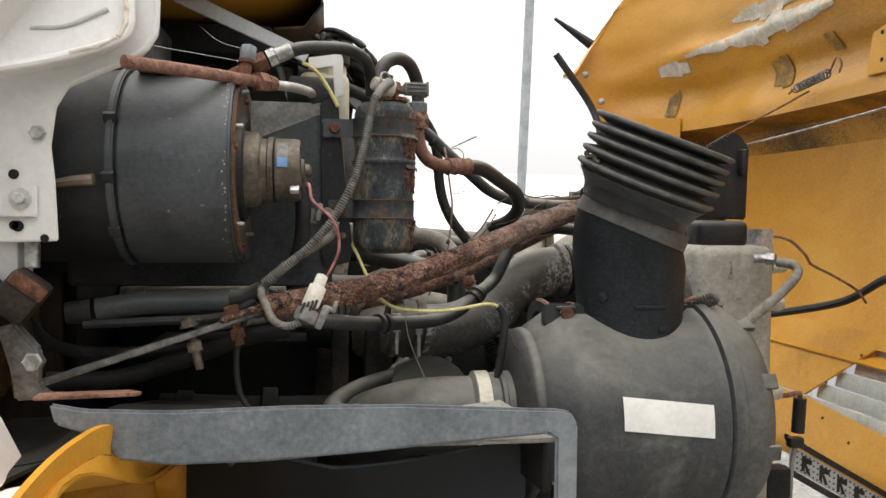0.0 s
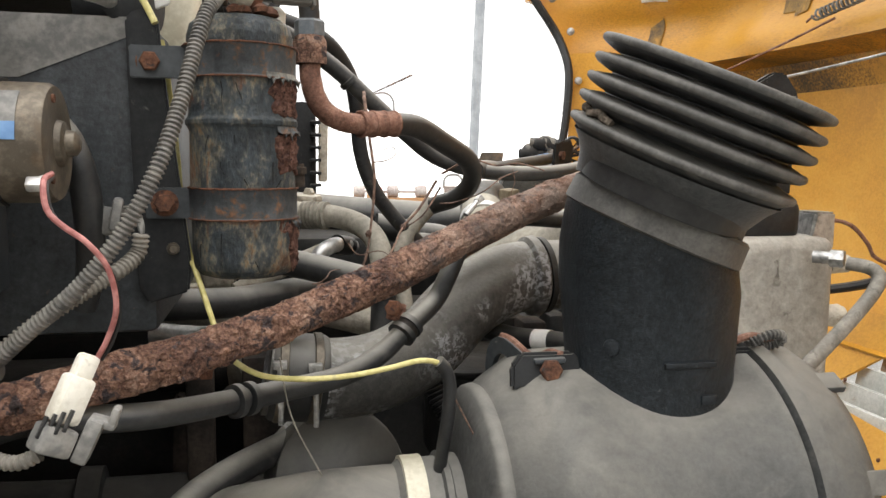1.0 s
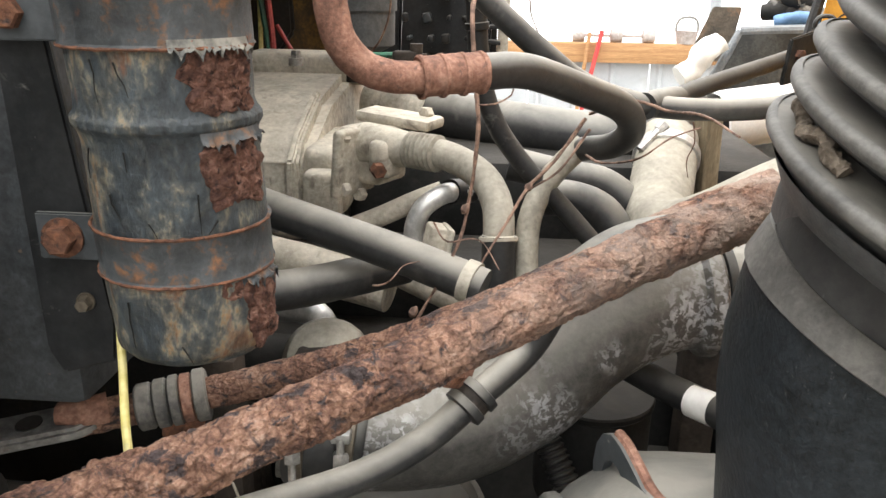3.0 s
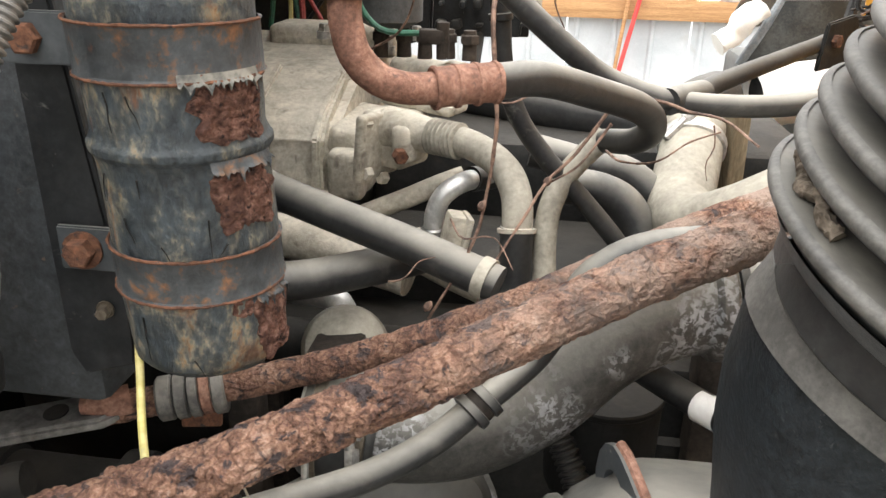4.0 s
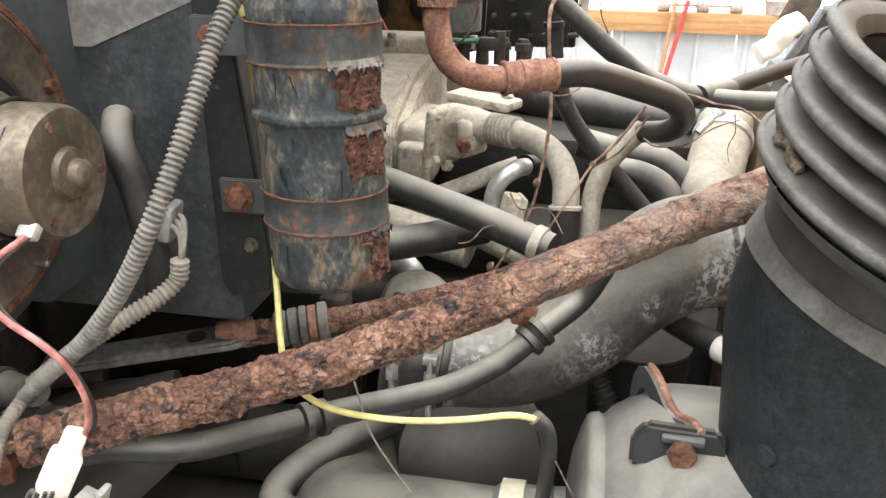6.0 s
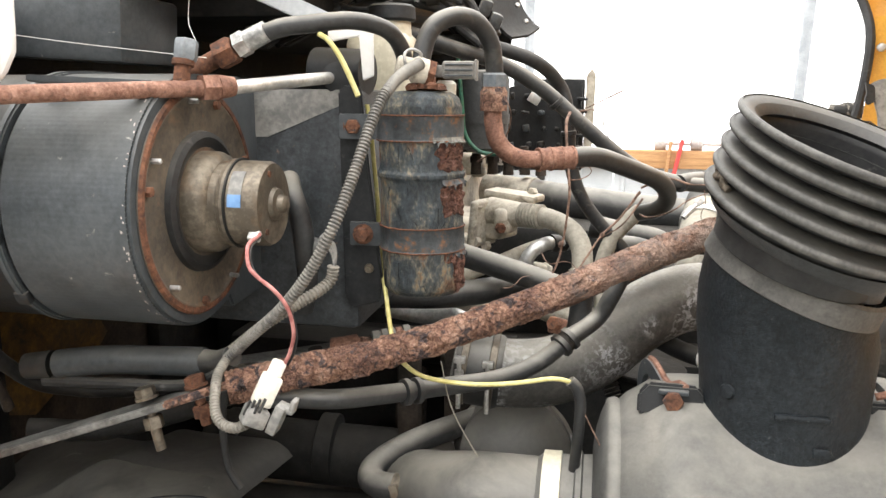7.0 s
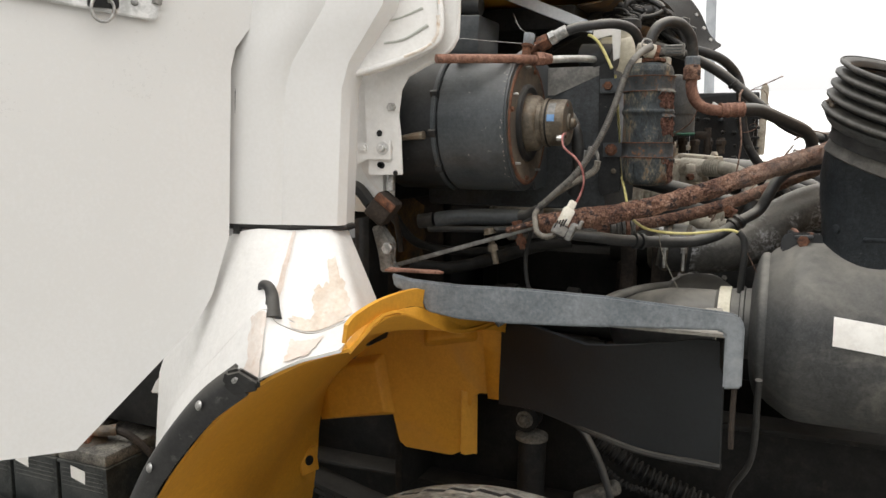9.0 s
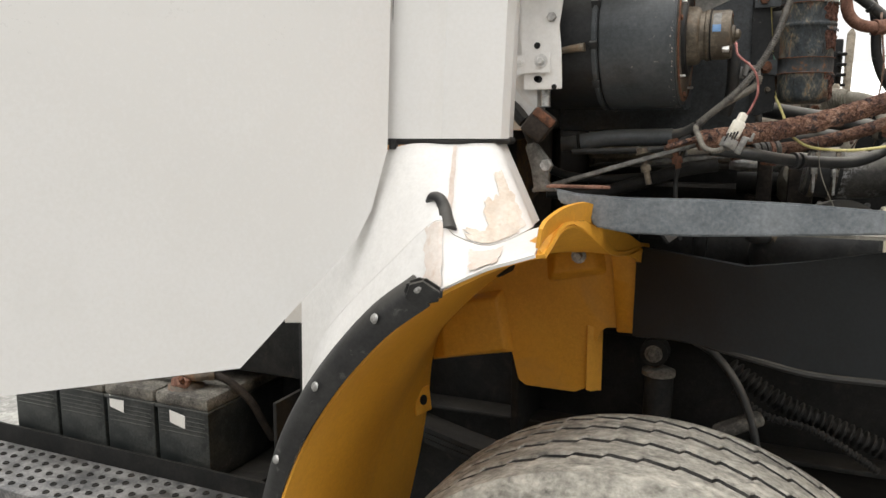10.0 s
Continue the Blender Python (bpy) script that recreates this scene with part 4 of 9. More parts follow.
part("tongue_fold", sheet([[V((-0.2745, 1.244, z)), V((-0.266, 1.249, z - 0.004)), V((-0.256, 1.266, z - 0.006)), V((-0.249, 1.275, z - 0.008))] for z in (1.03, 1.0, 0.96, 0.92, 0.884)], -0.004), YELLOW_LINER, liner, "folded edge of the tongue", angle=60)
hoop = [(-0.262, 1.228), (-0.246, 1.214), (-0.234, 1.196), (-0.226, 1.172), (-0.220, 1.12), (-0.215, 1.07), (-0.210, 1.023)]
rimline = [(-0.205, 1.240), (-0.184, 1.232), (-0.168, 1.214), (-0.158, 1.180), (-0.154, 1.12), (-0.150, 1.07), (-0.147, 1.030)]
part("front_flange", sheet([[V((a[0], 1.242, a[1])), V((a[0] + 0.004, 1.232, a[1] + 0.001)), V((b[0] - 0.006, 1.214, b[1])), V((b[0], 1.217, b[1]))] for a, b in zip(dense([(*q, 0) for q in hoop]), dense([(*q, 0) for q in rimline]))], 0.004), YELLOW_LINER, liner, "bright front flange", angle=50)
peak = [(-0.196, 0.624, 1.318), (-0.196, 0.65, 1.328), (-0.192, 0.72, 1.338), (-0.185, 0.80, 1.339), (-0.178, 0.84, 1.334), (-0.17, 0.90, 1.312), (-0.165, 1.0, 1.275), (-0.160, 1.1, 1.25), (-0.158, 1.21, 1.218)]
peak2 = [(x - 0.004, y, z - 0.027 - 0.05 * max(0, min(0.2, y - 0.78))) for x, y, z in peak]
part("vault_edge", sheet(across(resampled(peak2, 18), [q + V((0, 0, -0.002)) for q in vault[0]], 3), 0.004), YELLOW_LINER, liner, angle=60)
part("front_lip", sheet(across(dense(peak), dense(peak2), 4), 0.006), YELLOW_LINER, liner, "bright upturned front lip", angle=50)
plate = part("bolt_plate", box((-0.652, 1.20, 0.818), (0.008, 0.055, 0.06), (0, -8, -14), 0.003), YELLOW_LINER, liner)
part("bolt_hole", lathe([(0, 0.012), (0.004, 0.012)], (-0.650, 1.198, 0.82), (0.95, -0.25, 0.1), n=16), DARK, plate, "dark bolt hole")
part("bolt", joined(lathe([(0, 0.016), (0.002, 0.016)], (-0.291, 1.2185, 1.185), (0, -1, 0), n=18), hexagon((-0.291, 1.2165, 1.185), (0, -1, 0), 0.009, 0.012)), STEEL, liner, "steel bolt with a washer")

# ---- tyre ----
WHEEL = V((-0.085, 0.0, 0.392))
TYRE_R = 0.545
GROOVES = (0.803, 0.866, 0.930, 0.984)
TEETH = 60


def ring(profile, waves):
    """A band round the wheel: (y, radius) points; waves: whether each point follows the saw-toothed grooves."""
    n = TEETH * 8
    pts, faces = [], []
    for (y, r), w in zip(profile, waves):
        for k in range(n):
            a = 2 * math.pi * k / n
            tooth = (-0.0055, -0.004, -0.0025, -0.001, 0.0005, 0.002, 0.0055, 0.006)[k % 8]
            pts.append(V((WHEEL.x + r * math.cos(a), y + (tooth if w else 0), WHEEL.z + r * math.sin(a))))
    for j in range(len(profile) - 1):
        for k in range(n):
            k2 = (k + 1) % n
            faces.append((j * n + k, j * n + k2, (j + 1) * n + k2, (j + 1) * n + k))
    return pts, faces


def crown(y):
    return TYRE_R - 0.28 * (y - 0.885) ** 2 - (0.9 * (y - 0.99) ** 2 * 4 if y > 0.99 else 0)


wheel = thing("truck_wheel", (WHEEL.x, 0.9, -0.155), "dusty truck wheel with saw-toothed tread grooves", "wheel")
part("sidewall", ring([(0.745, 0.29), (0.722, 0.36), (0.712, 0.43), (0.716, 0.49), (0.727, 0.522), (0.738, crown(0.74) - 0.003)], [0] * 6), TYRE, wheel, "dusty outer sidewall")
part("inner_sidewall", ring([(1.030, crown(1.03)), (1.045, 0.51), (1.053, 0.46), (1.05, 0.38), (1.035, 0.29)], [0] * 5), TYRE, wheel, "inner sidewall")
edges = [0.738, *GROOVES, 1.030]
half = 0.0085
for k in range(5):
    y0 = edges[k] + (half if k else 0)
    y1 = edges[k + 1] - (half if k < 4 else 0)
    prof = [(y0, crown(y0) - 0.003), (y0 + 0.002, crown(y0)), ((y0 + y1) / 2, crown((y0 + y1) / 2)), (y1 - 0.002, crown(y1)), (y1, crown(y1) - 0.003)]
    part("tread_rib", ring(prof, [k > 0, k > 0, 0, k < 4, k < 4]), TYRE, wheel, angle=30)
# grooves get a darker rubber: shade between the ribs put into the colour
for y in GROOVES:
    part("groove", ring([(y - half, crown(y) - 0.003), (y - half + 0.0015, crown(y) - 0.015), (y + half - 0.0015, crown(y) - 0.015), (y + half, crown(y) - 0.003)], [1] * 4), TYRE_GROOVE_SHADE, wheel, "tread groove with its shade in the colour", angle=30)
part("rim", lathe([(0, 0.05), (0.0, 0.11), (0.05, 0.12), (0.06, 0.22), (0.0, 0.27), (-0.02, 0.292), (0.2, 0.285)], (WHEEL.x, 0.75, WHEEL.z), (0, 1, 0), n=48), STEEL, wheel, "grey steel rim")

# added dark parts, unseen: they stand for the black shade behind the tyre
single("brake_drum", lathe([(1.0, 0.05), (1.0, 0.215), (1.02, 0.23), (1.17, 0.23), (1.18, 0.10), (1.22, 0.08)], (WHEEL.x, 0, WHEEL.z), (0, 1, 0), n=48), BROWN_DARK, "added dark brake drum filling the black gap inside the wheel", "brake drum")
spring = thing("leaf_spring", (-0.1, 1.36, 0.55), "added black leaf stack filling the dark gap above the axle", "leaf spring")
for k in range(5):
    part("leaf", sheet([[V((x, y, 0.56 + 0.015 * k + 0.14 * ((x + 0.1) / 0.8) ** 2)) for y in (1.32, 1.40)] for x in [-0.1 + (0.80 - 0.1 * (4 - k)) * (i / 8 - 1) for i in range(17)]], 0.012), DARK, spring, angle=50)
single("gap_drum", lathe([(-1.25, 0.02), (-1.24, 0.16), (-1.20, 0.20), (-0.42, 0.20), (-0.38, 0.16), (-0.37, 0.02)], (0, 1.72, 0.42), (1, 0, 0), n=40), DARK, "added dark drum filling the shaded gap under the cab", "tank")
single("gap_plate", box((-0.6, 1.52, 0.42), (1.5, 0.02, 0.62), bevel=0.004), DARK, "added dark plate filling the shaded gap below the chassis rail", "plate")

# ---- battery tray and step under the door ----
BX = (-1.400, -1.583, -1.766, -1.949)


def battery(x, mark):
    b = thing("battery", (x + 0.086, 1.28, 0.53), "black truck battery with a grimy ribbed case", "battery", "batteries in the tray")
    part("case", box((x + 0.086, 1.285, 0.63), (0.172, 0.33, 0.20), bevel=0.006), BATTERY, b)
    part("cover", box((x + 0.086, 1.285, 0.745), (0.176, 0.335, 0.034), bevel=0.008), DUSTY_BLACK, b, "dust covered lid")
    for k in range(5):
        part("rib", box((x + 0.086, 1.1195, 0.655 + 0.012 * k), (0.15, 0.003, 0.004), bevel=0.001), BATTERY, b)
    part("crust", lathe([(0, 0.045), (0.006, 0.05), (0.014, 0.03), (0.022, 0.024), (0.028, 0.004)], (x + 0.05, 1.18, 0.760), (0.1, -0.1, 1), n=9), FLANGE, b, "reddish corrosion crust")
    part("lip", box((x + 0.086, 1.285, 0.722), (0.18, 0.338, 0.008), bevel=0.002), BATTERY, b)
    if mark:
        part("sticker", prism([(0, 0.0), (0.05, -0.012), (0.052, 0.024), (0.0, 0.034)], (x + 0.075 - 0.03 * mark, 1.1185, 0.67 + 0.012 * mark), (1, 0, 0), (0, 0, 1), 0.0006, 0), LABEL, b, "torn pale sticker")
    part("terminal", lathe([(0, 0.01), (0.02, 0.009)], (x + 0.05, 1.17, 0.762), (0, 0, 1), n=12), RUST_BOLT, b, "corroded terminal post")


for k, x in enumerate(BX):
    battery(x, (1, 2, 0, 0)[k])
cable = single("battery_cable", tube([(-1.56, 1.19, 0.785), (-1.47, 1.185, 0.80), (-1.39, 1.20, 0.79), (-1.31, 1.175, 0.80), (-1.27, 1.20, 0.80)], 0.015, n=10, rough=0.004, grain=60), FLANGE, "corroded reddish battery cable across the terminals", "cable")
rnd = random.Random(21)
for k, x in enumerate(BX):
    c = thing("cable_clamp", (x + 0.05, 1.17, 0.764), "corroded reddish battery terminal clamp", "clamp", "battery clamps")
    part("jaw", box((x + 0.05, 1.165, 0.778), (0.05, 0.035, 0.024), (rnd.uniform(-12, 12), rnd.uniform(-15, 15), rnd.uniform(-30, 30)), 0.006), RUST_SMOOTH, c)
    part("bolt", hexagon((x + 0.065, 1.15, 0.786), (0.3, -0.6, 0.7), 0.008, 0.02), RUST_BOLT, c)
single("battery_cable", tube([(-1.33, 1.20, 0.79), (-1.25, 1.21, 0.79), (-1.19, 1.24, 0.73), (-1.17, 1.27, 0.66), (-1.16, 1.30, 0.60)], 0.011, n=10), BROWN_DARK, "dark greasy battery cable hanging down", "cable")
tray = thing("battery_tray", (-1.55, 1.25, 0.46), "black steel battery tray under the cab", "tray")
part("floor_plate", box((-1.6, 1.27, 0.515), (0.95, 0.37, 0.02), bevel=0.003), DARK, tray)
part("front_rail", prism([(-2.08, 0.585), (-1.0, 0.578), (-1.0, 0.515), (-2.08, 0.52)], (0, 1.108, 0), (1, 0, 0), (0, 0, 1), 0.006, 0.002), DARK, tray)
part("end_plate", box((-1.04, 1.33, 0.63), (0.012, 0.36, 0.28), bevel=0.003), DARK, tray)
part("back_plate", box((-1.5, 1.46, 0.75), (1.1, 0.012, 0.55), bevel=0.003), DARK, tray)
step_thing = thing("cab_step", (-1.5, 1.0, 0.5), "grey perforated steel cab step below the batteries", "step")
part("plate", box((-1.55, 0.985, 0.532), (1.12, 0.21, 0.006), bevel=0.002), TREADPLATE, step_thing, "worn perforated plate")
part("front_edge", box((-1.55, 0.879, 0.51), (1.12, 0.012, 0.05), bevel=0.004), TREADPLATE, step_thing)
for i in range(26):
    for j in range(5):
        hx, hy = -2.08 + 0.042 * i + 0.021 * (j % 2), 0.905 + 0.04 * j
        part("hole_rim", lathe([(0, 0.0095), (0.0035, 0.008), (0.0036, 0.0055), (0.0008, 0.0052)], (hx, hy, 0.5352), (0, 0, 1), n=10), DARK, step_thing)
SILL = [(-0.598, 1.214), (-0.581, 1.175), (-0.718, 1.085), (-0.776, 1.079), (-0.760, 1.108), (-0.678, 1.162)]
single("sill_bracket", prism(SILL, (0, 0.83, 0), (1, 0, 0), (0, 0, 1), -0.02, 0.003), WHITE_WORN, "white sill flange below the cab door corner", "bracket")
single("cab_underside", box((-1.4, 1.75, 1.05), (1.2, 1.0, 0.5), bevel=0.01), DARK, "dark underside of the cab floor", "cab panel")
single("cab_step_riser", box((-0.95, 1.35, 0.72), (0.10, 0.3, 0.5), bevel=0.01), DARK, "dark bracket beside the battery tray", "bracket")

# ---- opened yellow hood, tipped forward ----
hood = thing("tilted_hood", (1.3, 1.8, 0.6), "yellow truck hood tipped forward, stained and scraped inside", "hood")
plan = [(0.93, 2.93), (1.0, 2.97), (1.18, 2.95), (1.34, 2.80), (1.42, 2.5), (1.45, 2.1), (1.46, 1.7), (1.45, 1.3), (1.40, 0.95), (1.28, 0.72), (1.05, 0.62)]


def hood_row(z, dx, n=60):
    return [V((p[0] + dx, p[1], z)) for p in resampled([(x, y, 0) for x, y in plan], n)]


upper = [hood_row(z, dx) for z, dx in ((1.90, 0.0), (1.95, -0.005), (2.03, 0.02), (2.10, -0.02), (2.16, -0.03), (2.28, -0.05), (2.45, -0.06))]
left_trim = {0: 0.13, 1: 0.11, 2: 0.04, 3: -0.03, 4: -0.0, 5: 0.12, 6: 0.2}
for k, row in enumerate(upper):
    for i in range(4):
        row[i] += V((left_trim[k] * (4 - i) / 4, 0, 0))
RIM_X = {0: 1.11, 1: 1.088, 2: 1.035, 3: 0.985, 4: 0.935}
for k, row in enumerate(upper):
    for q in row:
        if q.y > 2.85 and k in RIM_X:
            q.x = max(q.x, RIM_X[k])
wide = [resampled([row[i] for row in upper], 30) for i in range(len(upper[0]))]
for i, col in enumerate(wide):
    for j, q in enumerate(col):
        calm = min(1, j / 3, (30 - j) / 3, 0.25 + i / 4)
        crest = max(0.0, 1 - abs(q.z - 2.165 - 0.02 * noise.noise(V((q.y * 2.2, 3, 0)))) / 0.05) * min(1, max(0, (2.92 - q.y) / 0.25))
        fold = noise.ridged_multi_fractal(V((q.y * 3.2 + q.z * 2.0, q.z * 5.0 - q.y, 4.0)), 0.9, 2.0, 3, 1.0, 1.6)
        col[j] = q + V((-0.034 * crest + 0.012 * (fold - 0.9) * calm + 0.012 * noise.noise(q * 6.0) * calm, 0, 0.02 * noise.noise(q * 3.3) * calm))
for col in wide:
    for q in col:
        if q.y > 2.75:
            q.z = min(q.z, 2.12 + 1.6 * max(0, q.x - 0.98))
def scrape(y0, y1, z_mid, w0, w1, seed):
    """A ragged strip that lies just off the band's inner face."""
    rows = []
    for k in range(41):
        y = y0 + (y1 - y0) * k / 40
        col = min(wide, key=lambda c: abs(c[15].y - y))
        half = (w0 + (w1 - w0) * k / 40) * math.sin(math.pi * (0.06 + 0.88 * k / 40)) * (1 + 0.5 * noise.noise(V((k * 0.5, seed, 0))))
        mid = z_mid + 0.02 * noise.noise(V((k * 0.22, seed + 3, 0)))
        row = []
        for m in range(7):
            z = mid + half * (m / 3 - 1)
            j = max(i for i in range(30) if col[i].z <= z or i == 0)
            f = (z - col[j].z) / max(1e-4, col[j + 1].z - col[j].z)
            row.append(col[j].lerp(col[j + 1], min(1, max(0, f))) + V((-0.004, -0.0015, 0)))
        if not rows or (row[3] - rows[-1][3]).length > 0.004:
            rows.append(row)
    return sheet(rows, 0.0006)


part("rear_band", sheet(wide, 0.006), HOOD_SCRAPED, hood, "scraped and dented yellow band", angle=60)
for y0, y1, zm, w0, w1, seed in ((2.72, 1.95, 2.165, 0.02, 0.045, 3), (2.5, 2.05, 2.235, 0.03, 0.03, 12), (2.86, 2.72, 2.13, 0.03, 0.03, 9)):
    part("scrape", scrape(y0, y1, zm, w0, w1, seed), SCRAPE, hood, "bare scraped streak", angle=60)
for y0, y1, zm, w0, w1, seed in ((2.36, 2.24, 2.03, 0.05, 0.05, 31), (2.86, 2.80, 2.0, 0.07, 0.05, 44), (2.05, 1.99, 2.07, 0.03, 0.03, 50)):
    part("stain", scrape(y0, y1, zm, w0, w1, seed), SOOT, hood, "dark greasy smudge", angle=60)
ledge = [hood_row(1.90, 0.0), hood_row(1.897, 0.06), hood_row(1.88, 0.13), hood_row(1.80, 0.155)]
for row in ledge:
    for q in row:
        if q.y > 2.85:
            q.x = max(q.x, 1.115)
# ledge colour holds soot and the shade below the band
part("ledge", sheet(ledge, 0.006), SOOT_SHADE_YELLOW, hood, angle=40)
deep = [hood_row(z, dx) for z, dx in ((1.80, 0.155), (1.6, 0.16), (1.4, 0.15), (1.28, 0.125), (1.22, 0.09))]
for row in deep:
    for i in range(3):
        row[i] += V((0.05, 0.0, 0))
for row in deep:
    for q in row:
        if q.y > 2.85:
            q.x = max(q.x, 1.12)
part("inner_panel", sheet(deep, 0.006), YELLOW, hood, angle=40)
part("nose_shelf", sheet([[V((x, y, z)) for y in (0.75, 1.2, 1.6, 2.0, 2.4, 2.8)] for x, z in ((1.56, 1.225), (1.50, 1.205), (1.44, 1.18))], 0.006), YELLOW, hood, angle=40)
part("nose_lip", sheet([[V((x, y, z)) for y in (0.75, 1.2, 1.6, 2.0, 2.4, 2.8)] for x, z in ((1.335, 0.965), (1.327, 0.95), (1.322, 0.935), (1.327, 0.91))], 0.006), YELLOW, hood, angle=40)
# the nose plate leans back; louvres lie in its slant-sided opening
NOSE, LEAN = V((1.365, 0.0, 1.025)), unit((0.0125, 0, 0.0245))
part("nose_plate", prism([(2.8, 0.046), (2.046, 0.048), (1.865, 0.222), (0.78, 0.228), (0.78, 0.27), (2.8, 0.27)], NOSE, (0, 1, 0), LEAN, 0.006, 0.0015), YELLOW, hood, "yellow plate round the grille")
part("nose_plate", prism([(2.8, 0.043), (2.046, 0.045), (0.78, -0.055), (0.78, -0.07), (2.8, -0.07)], NOSE, (0, 1, 0), LEAN, 0.006, 0.0015), YELLOW, hood, "yellow plate below the grille")
for y, q in ((1.98, 0.10), (1.90, 0.20), (1.93, 0.005), (1.80, -0.03)):
    part("rivet", lathe([(0, 0.005), (0.002, 0.004), (0.003, 0.001)], NOSE + V((-0.001, y, 0)) + LEAN * q, (-0.9, 0, 0.45), n=10), RUST_BOLT, hood, "rusty rivet")
for k in range(5):
    q = 0.012 + 0.047 * k
    y1 = 2.06 - max(0.0, q - 0.03) / 0.172 * 0.18
    part("grille_slat", box(NOSE + LEAN * (q + 0.018) + V((0.020, (y1 + 0.8) / 2, -0.010)), (0.004, y1 - 0.8, 0.043), (0, 12, 0), 0.0015), (RUST_STREAKED if k == 3 else SLAT), hood, "pale grey-green grille louvre")
part("side_panel", sheet([[V((x0 + f * (1.34 - x0), 2.885 - 0.10 * f + 0.012 * math.sin(9 * f + 4 * z), z)) for f in (0, 0.12, 0.3, 0.5, 0.75, 1.0)] for x0, z in ((1.062, 1.56), (1.068, 1.64), (1.075, 1.72), (1.080, 1.80), (1.082, 1.88), (1.076, 1.95))], -0.006), YELLOW, hood, "stained yellow side panel", angle=50)
part("seal", tube([(1.03, 2.875, 1.56), (1.04, 2.875, 1.63), (1.052, 2.875, 1.70), (1.062, 2.878, 1.78), (1.068, 2.885, 1.86), (1.066, 2.90, 1.926), (1.04, 2.93, 2.012), (0.977, 2.93, 2.099), (0.90, 2.93, 2.20)], 0.014, n=8, step=0.03), RUBBER_BLACK, hood, "black rubber edge seal")
for x, y, z in ((1.075, 2.90, 2.02), (1.095, 2.872, 1.862), (1.103, 2.872, 1.726), (1.01, 2.90, 2.12)):
    part("rivet", lathe([(0, 0.013), (0.004, 0.011), (0.006, 0.004)], (x, y, z), (-0.2, -1, 0), n=12), STEEL, hood)
part("guide_pin", tube([(0.885, 2.9, 2.328), (0.90, 2.9, 2.318), (0.96, 2.9, 2.28), (1.03, 2.9, 2.235)], 0.006, n=10, step=0.02, ends=0.019), RUBBER_BLACK, hood, "black rubber pin")
bracket = part("spring_bracket", prism([(0, 0), (0.10, 0.0), (0.10, 0.13), (0.02, 0.11)], (1.445, 1.90, 1.945), (0, -1, 0), (0, 0, 1), -0.008, 0.002), YELLOW, hood, "yellow plate with two holes")
for dz in (0.03, 0.10):
    part("bolt_hole", lathe([(0, 0.006), (0.001, 0.006)], (1.436, 1.83, 1.945 + dz), (-1, 0, 0), n=12), DARK, bracket)
spring_a, spring_b = V((1.395, 2.139, 1.951)), V((1.385, 1.971, 1.965))
coil = thing("hood_spring", spring_a, "short rusty coil spring with hooked ends under the hood", "spring")
sx, sy, sz = sides(spring_b - spring_a)
part("coil", tube([spring_a.lerp(spring_b, k / 132) + (sy * math.cos(k * math.pi / 6) + sz * math.sin(k * math.pi / 6)) * 0.011 for k in range(133)], 0.0028, n=6, step=0.004), LINK, coil)
part("hook", tube([spring_b, spring_b + sx * 0.02 + V((-0.004, 0, 0.008)), spring_b + sx * 0.045 + V((-0.005, 0, 0.03)), spring_b + sx * 0.06 + V((0, 0, 0.01)), spring_b + sx * 0.05 + V((0.0, 0, -0.012))], 0.003, n=6, step=0.006), RUST_SMOOTH, coil)
part("hook", tube([spring_a, spring_a - sx * 0.015, spring_a - sx * 0.035 + V((0, 0, -0.006))], 0.003, n=6, step=0.006), RUST_SMOOTH, coil)
single("spring_wire", tube([(1.42, 2.62, 1.86), (1.405, 2.3, 1.90), (1.40, 2.08, 1.935)], 0.003, n=6, step=0.05), RUST_SMOOTH, "thin rusty wire tied to the spring", "wire")
single("hood_rod", tube([(1.36, 2.55, 1.80), (1.40, 2.0, 1.83), (1.42, 1.4, 1.87), (1.40, 1.0, 1.9)], 0.0036, n=8, step=0.05), STEEL, "thin grey hood stay rod", "rod")
single("hood_cable", tube([(1.2, 2.4, 1.20), (1.30, 2.2, 1.27), (1.42, 1.95, 1.34), (1.46, 1.8, 1.42), (1.45, 1.6, 1.42), (1.43, 1.3, 1.40)], 0.011, n=8, step=0.02), RUBBER_BLACK, "black cable clipped along the hood", "cable")

strip2 = thing("grille_badge", (1.18, 1.6, 0.87), "grey mesh strip with worn black lettering below the hood", "badge")
along, upw = unit((0.87, 0.0, -0.49)), unit((0.03, 0.0, 1.0))
part("mesh_plate", prism([(0, 0), (0.30, 0), (0.30, -0.05), (0, -0.05)], (1.06, 1.6, 1.06), along, upw, 0.006, 0.001), PANEL, strip2)
part("black_edge", prism([(-0.02, 0.004), (0.30, 0.004), (0.30, 0.018), (-0.02, 0.018)], (1.06, 1.597, 1.06), along, upw, 0.012, 0.002), RUBBER_BLACK, strip2)
part("black_edge", prism([(-0.02, -0.052), (0.30, -0.052), (0.30, -0.068), (-0.02, -0.068)], (1.06, 1.597, 1.06), along, upw, 0.012, 0.002), RUBBER_BLACK, strip2)
for k in range(5):
    x = 0.03 + 0.05 * k
    part("letter_bar", prism([(x, -0.008), (x + 0.028, -0.008), (x + 0.028, -0.018), (x + 0.012, -0.022), (x + 0.026, -0.042), (x + 0.014, -0.042), (x + 0.008, -0.026), (x + 0.008, -0.042), (x, -0.042)], (1.06, 1.5935, 1.06), along, upw, 0.002, 0.0004), RUBBER_BLACK, strip2)
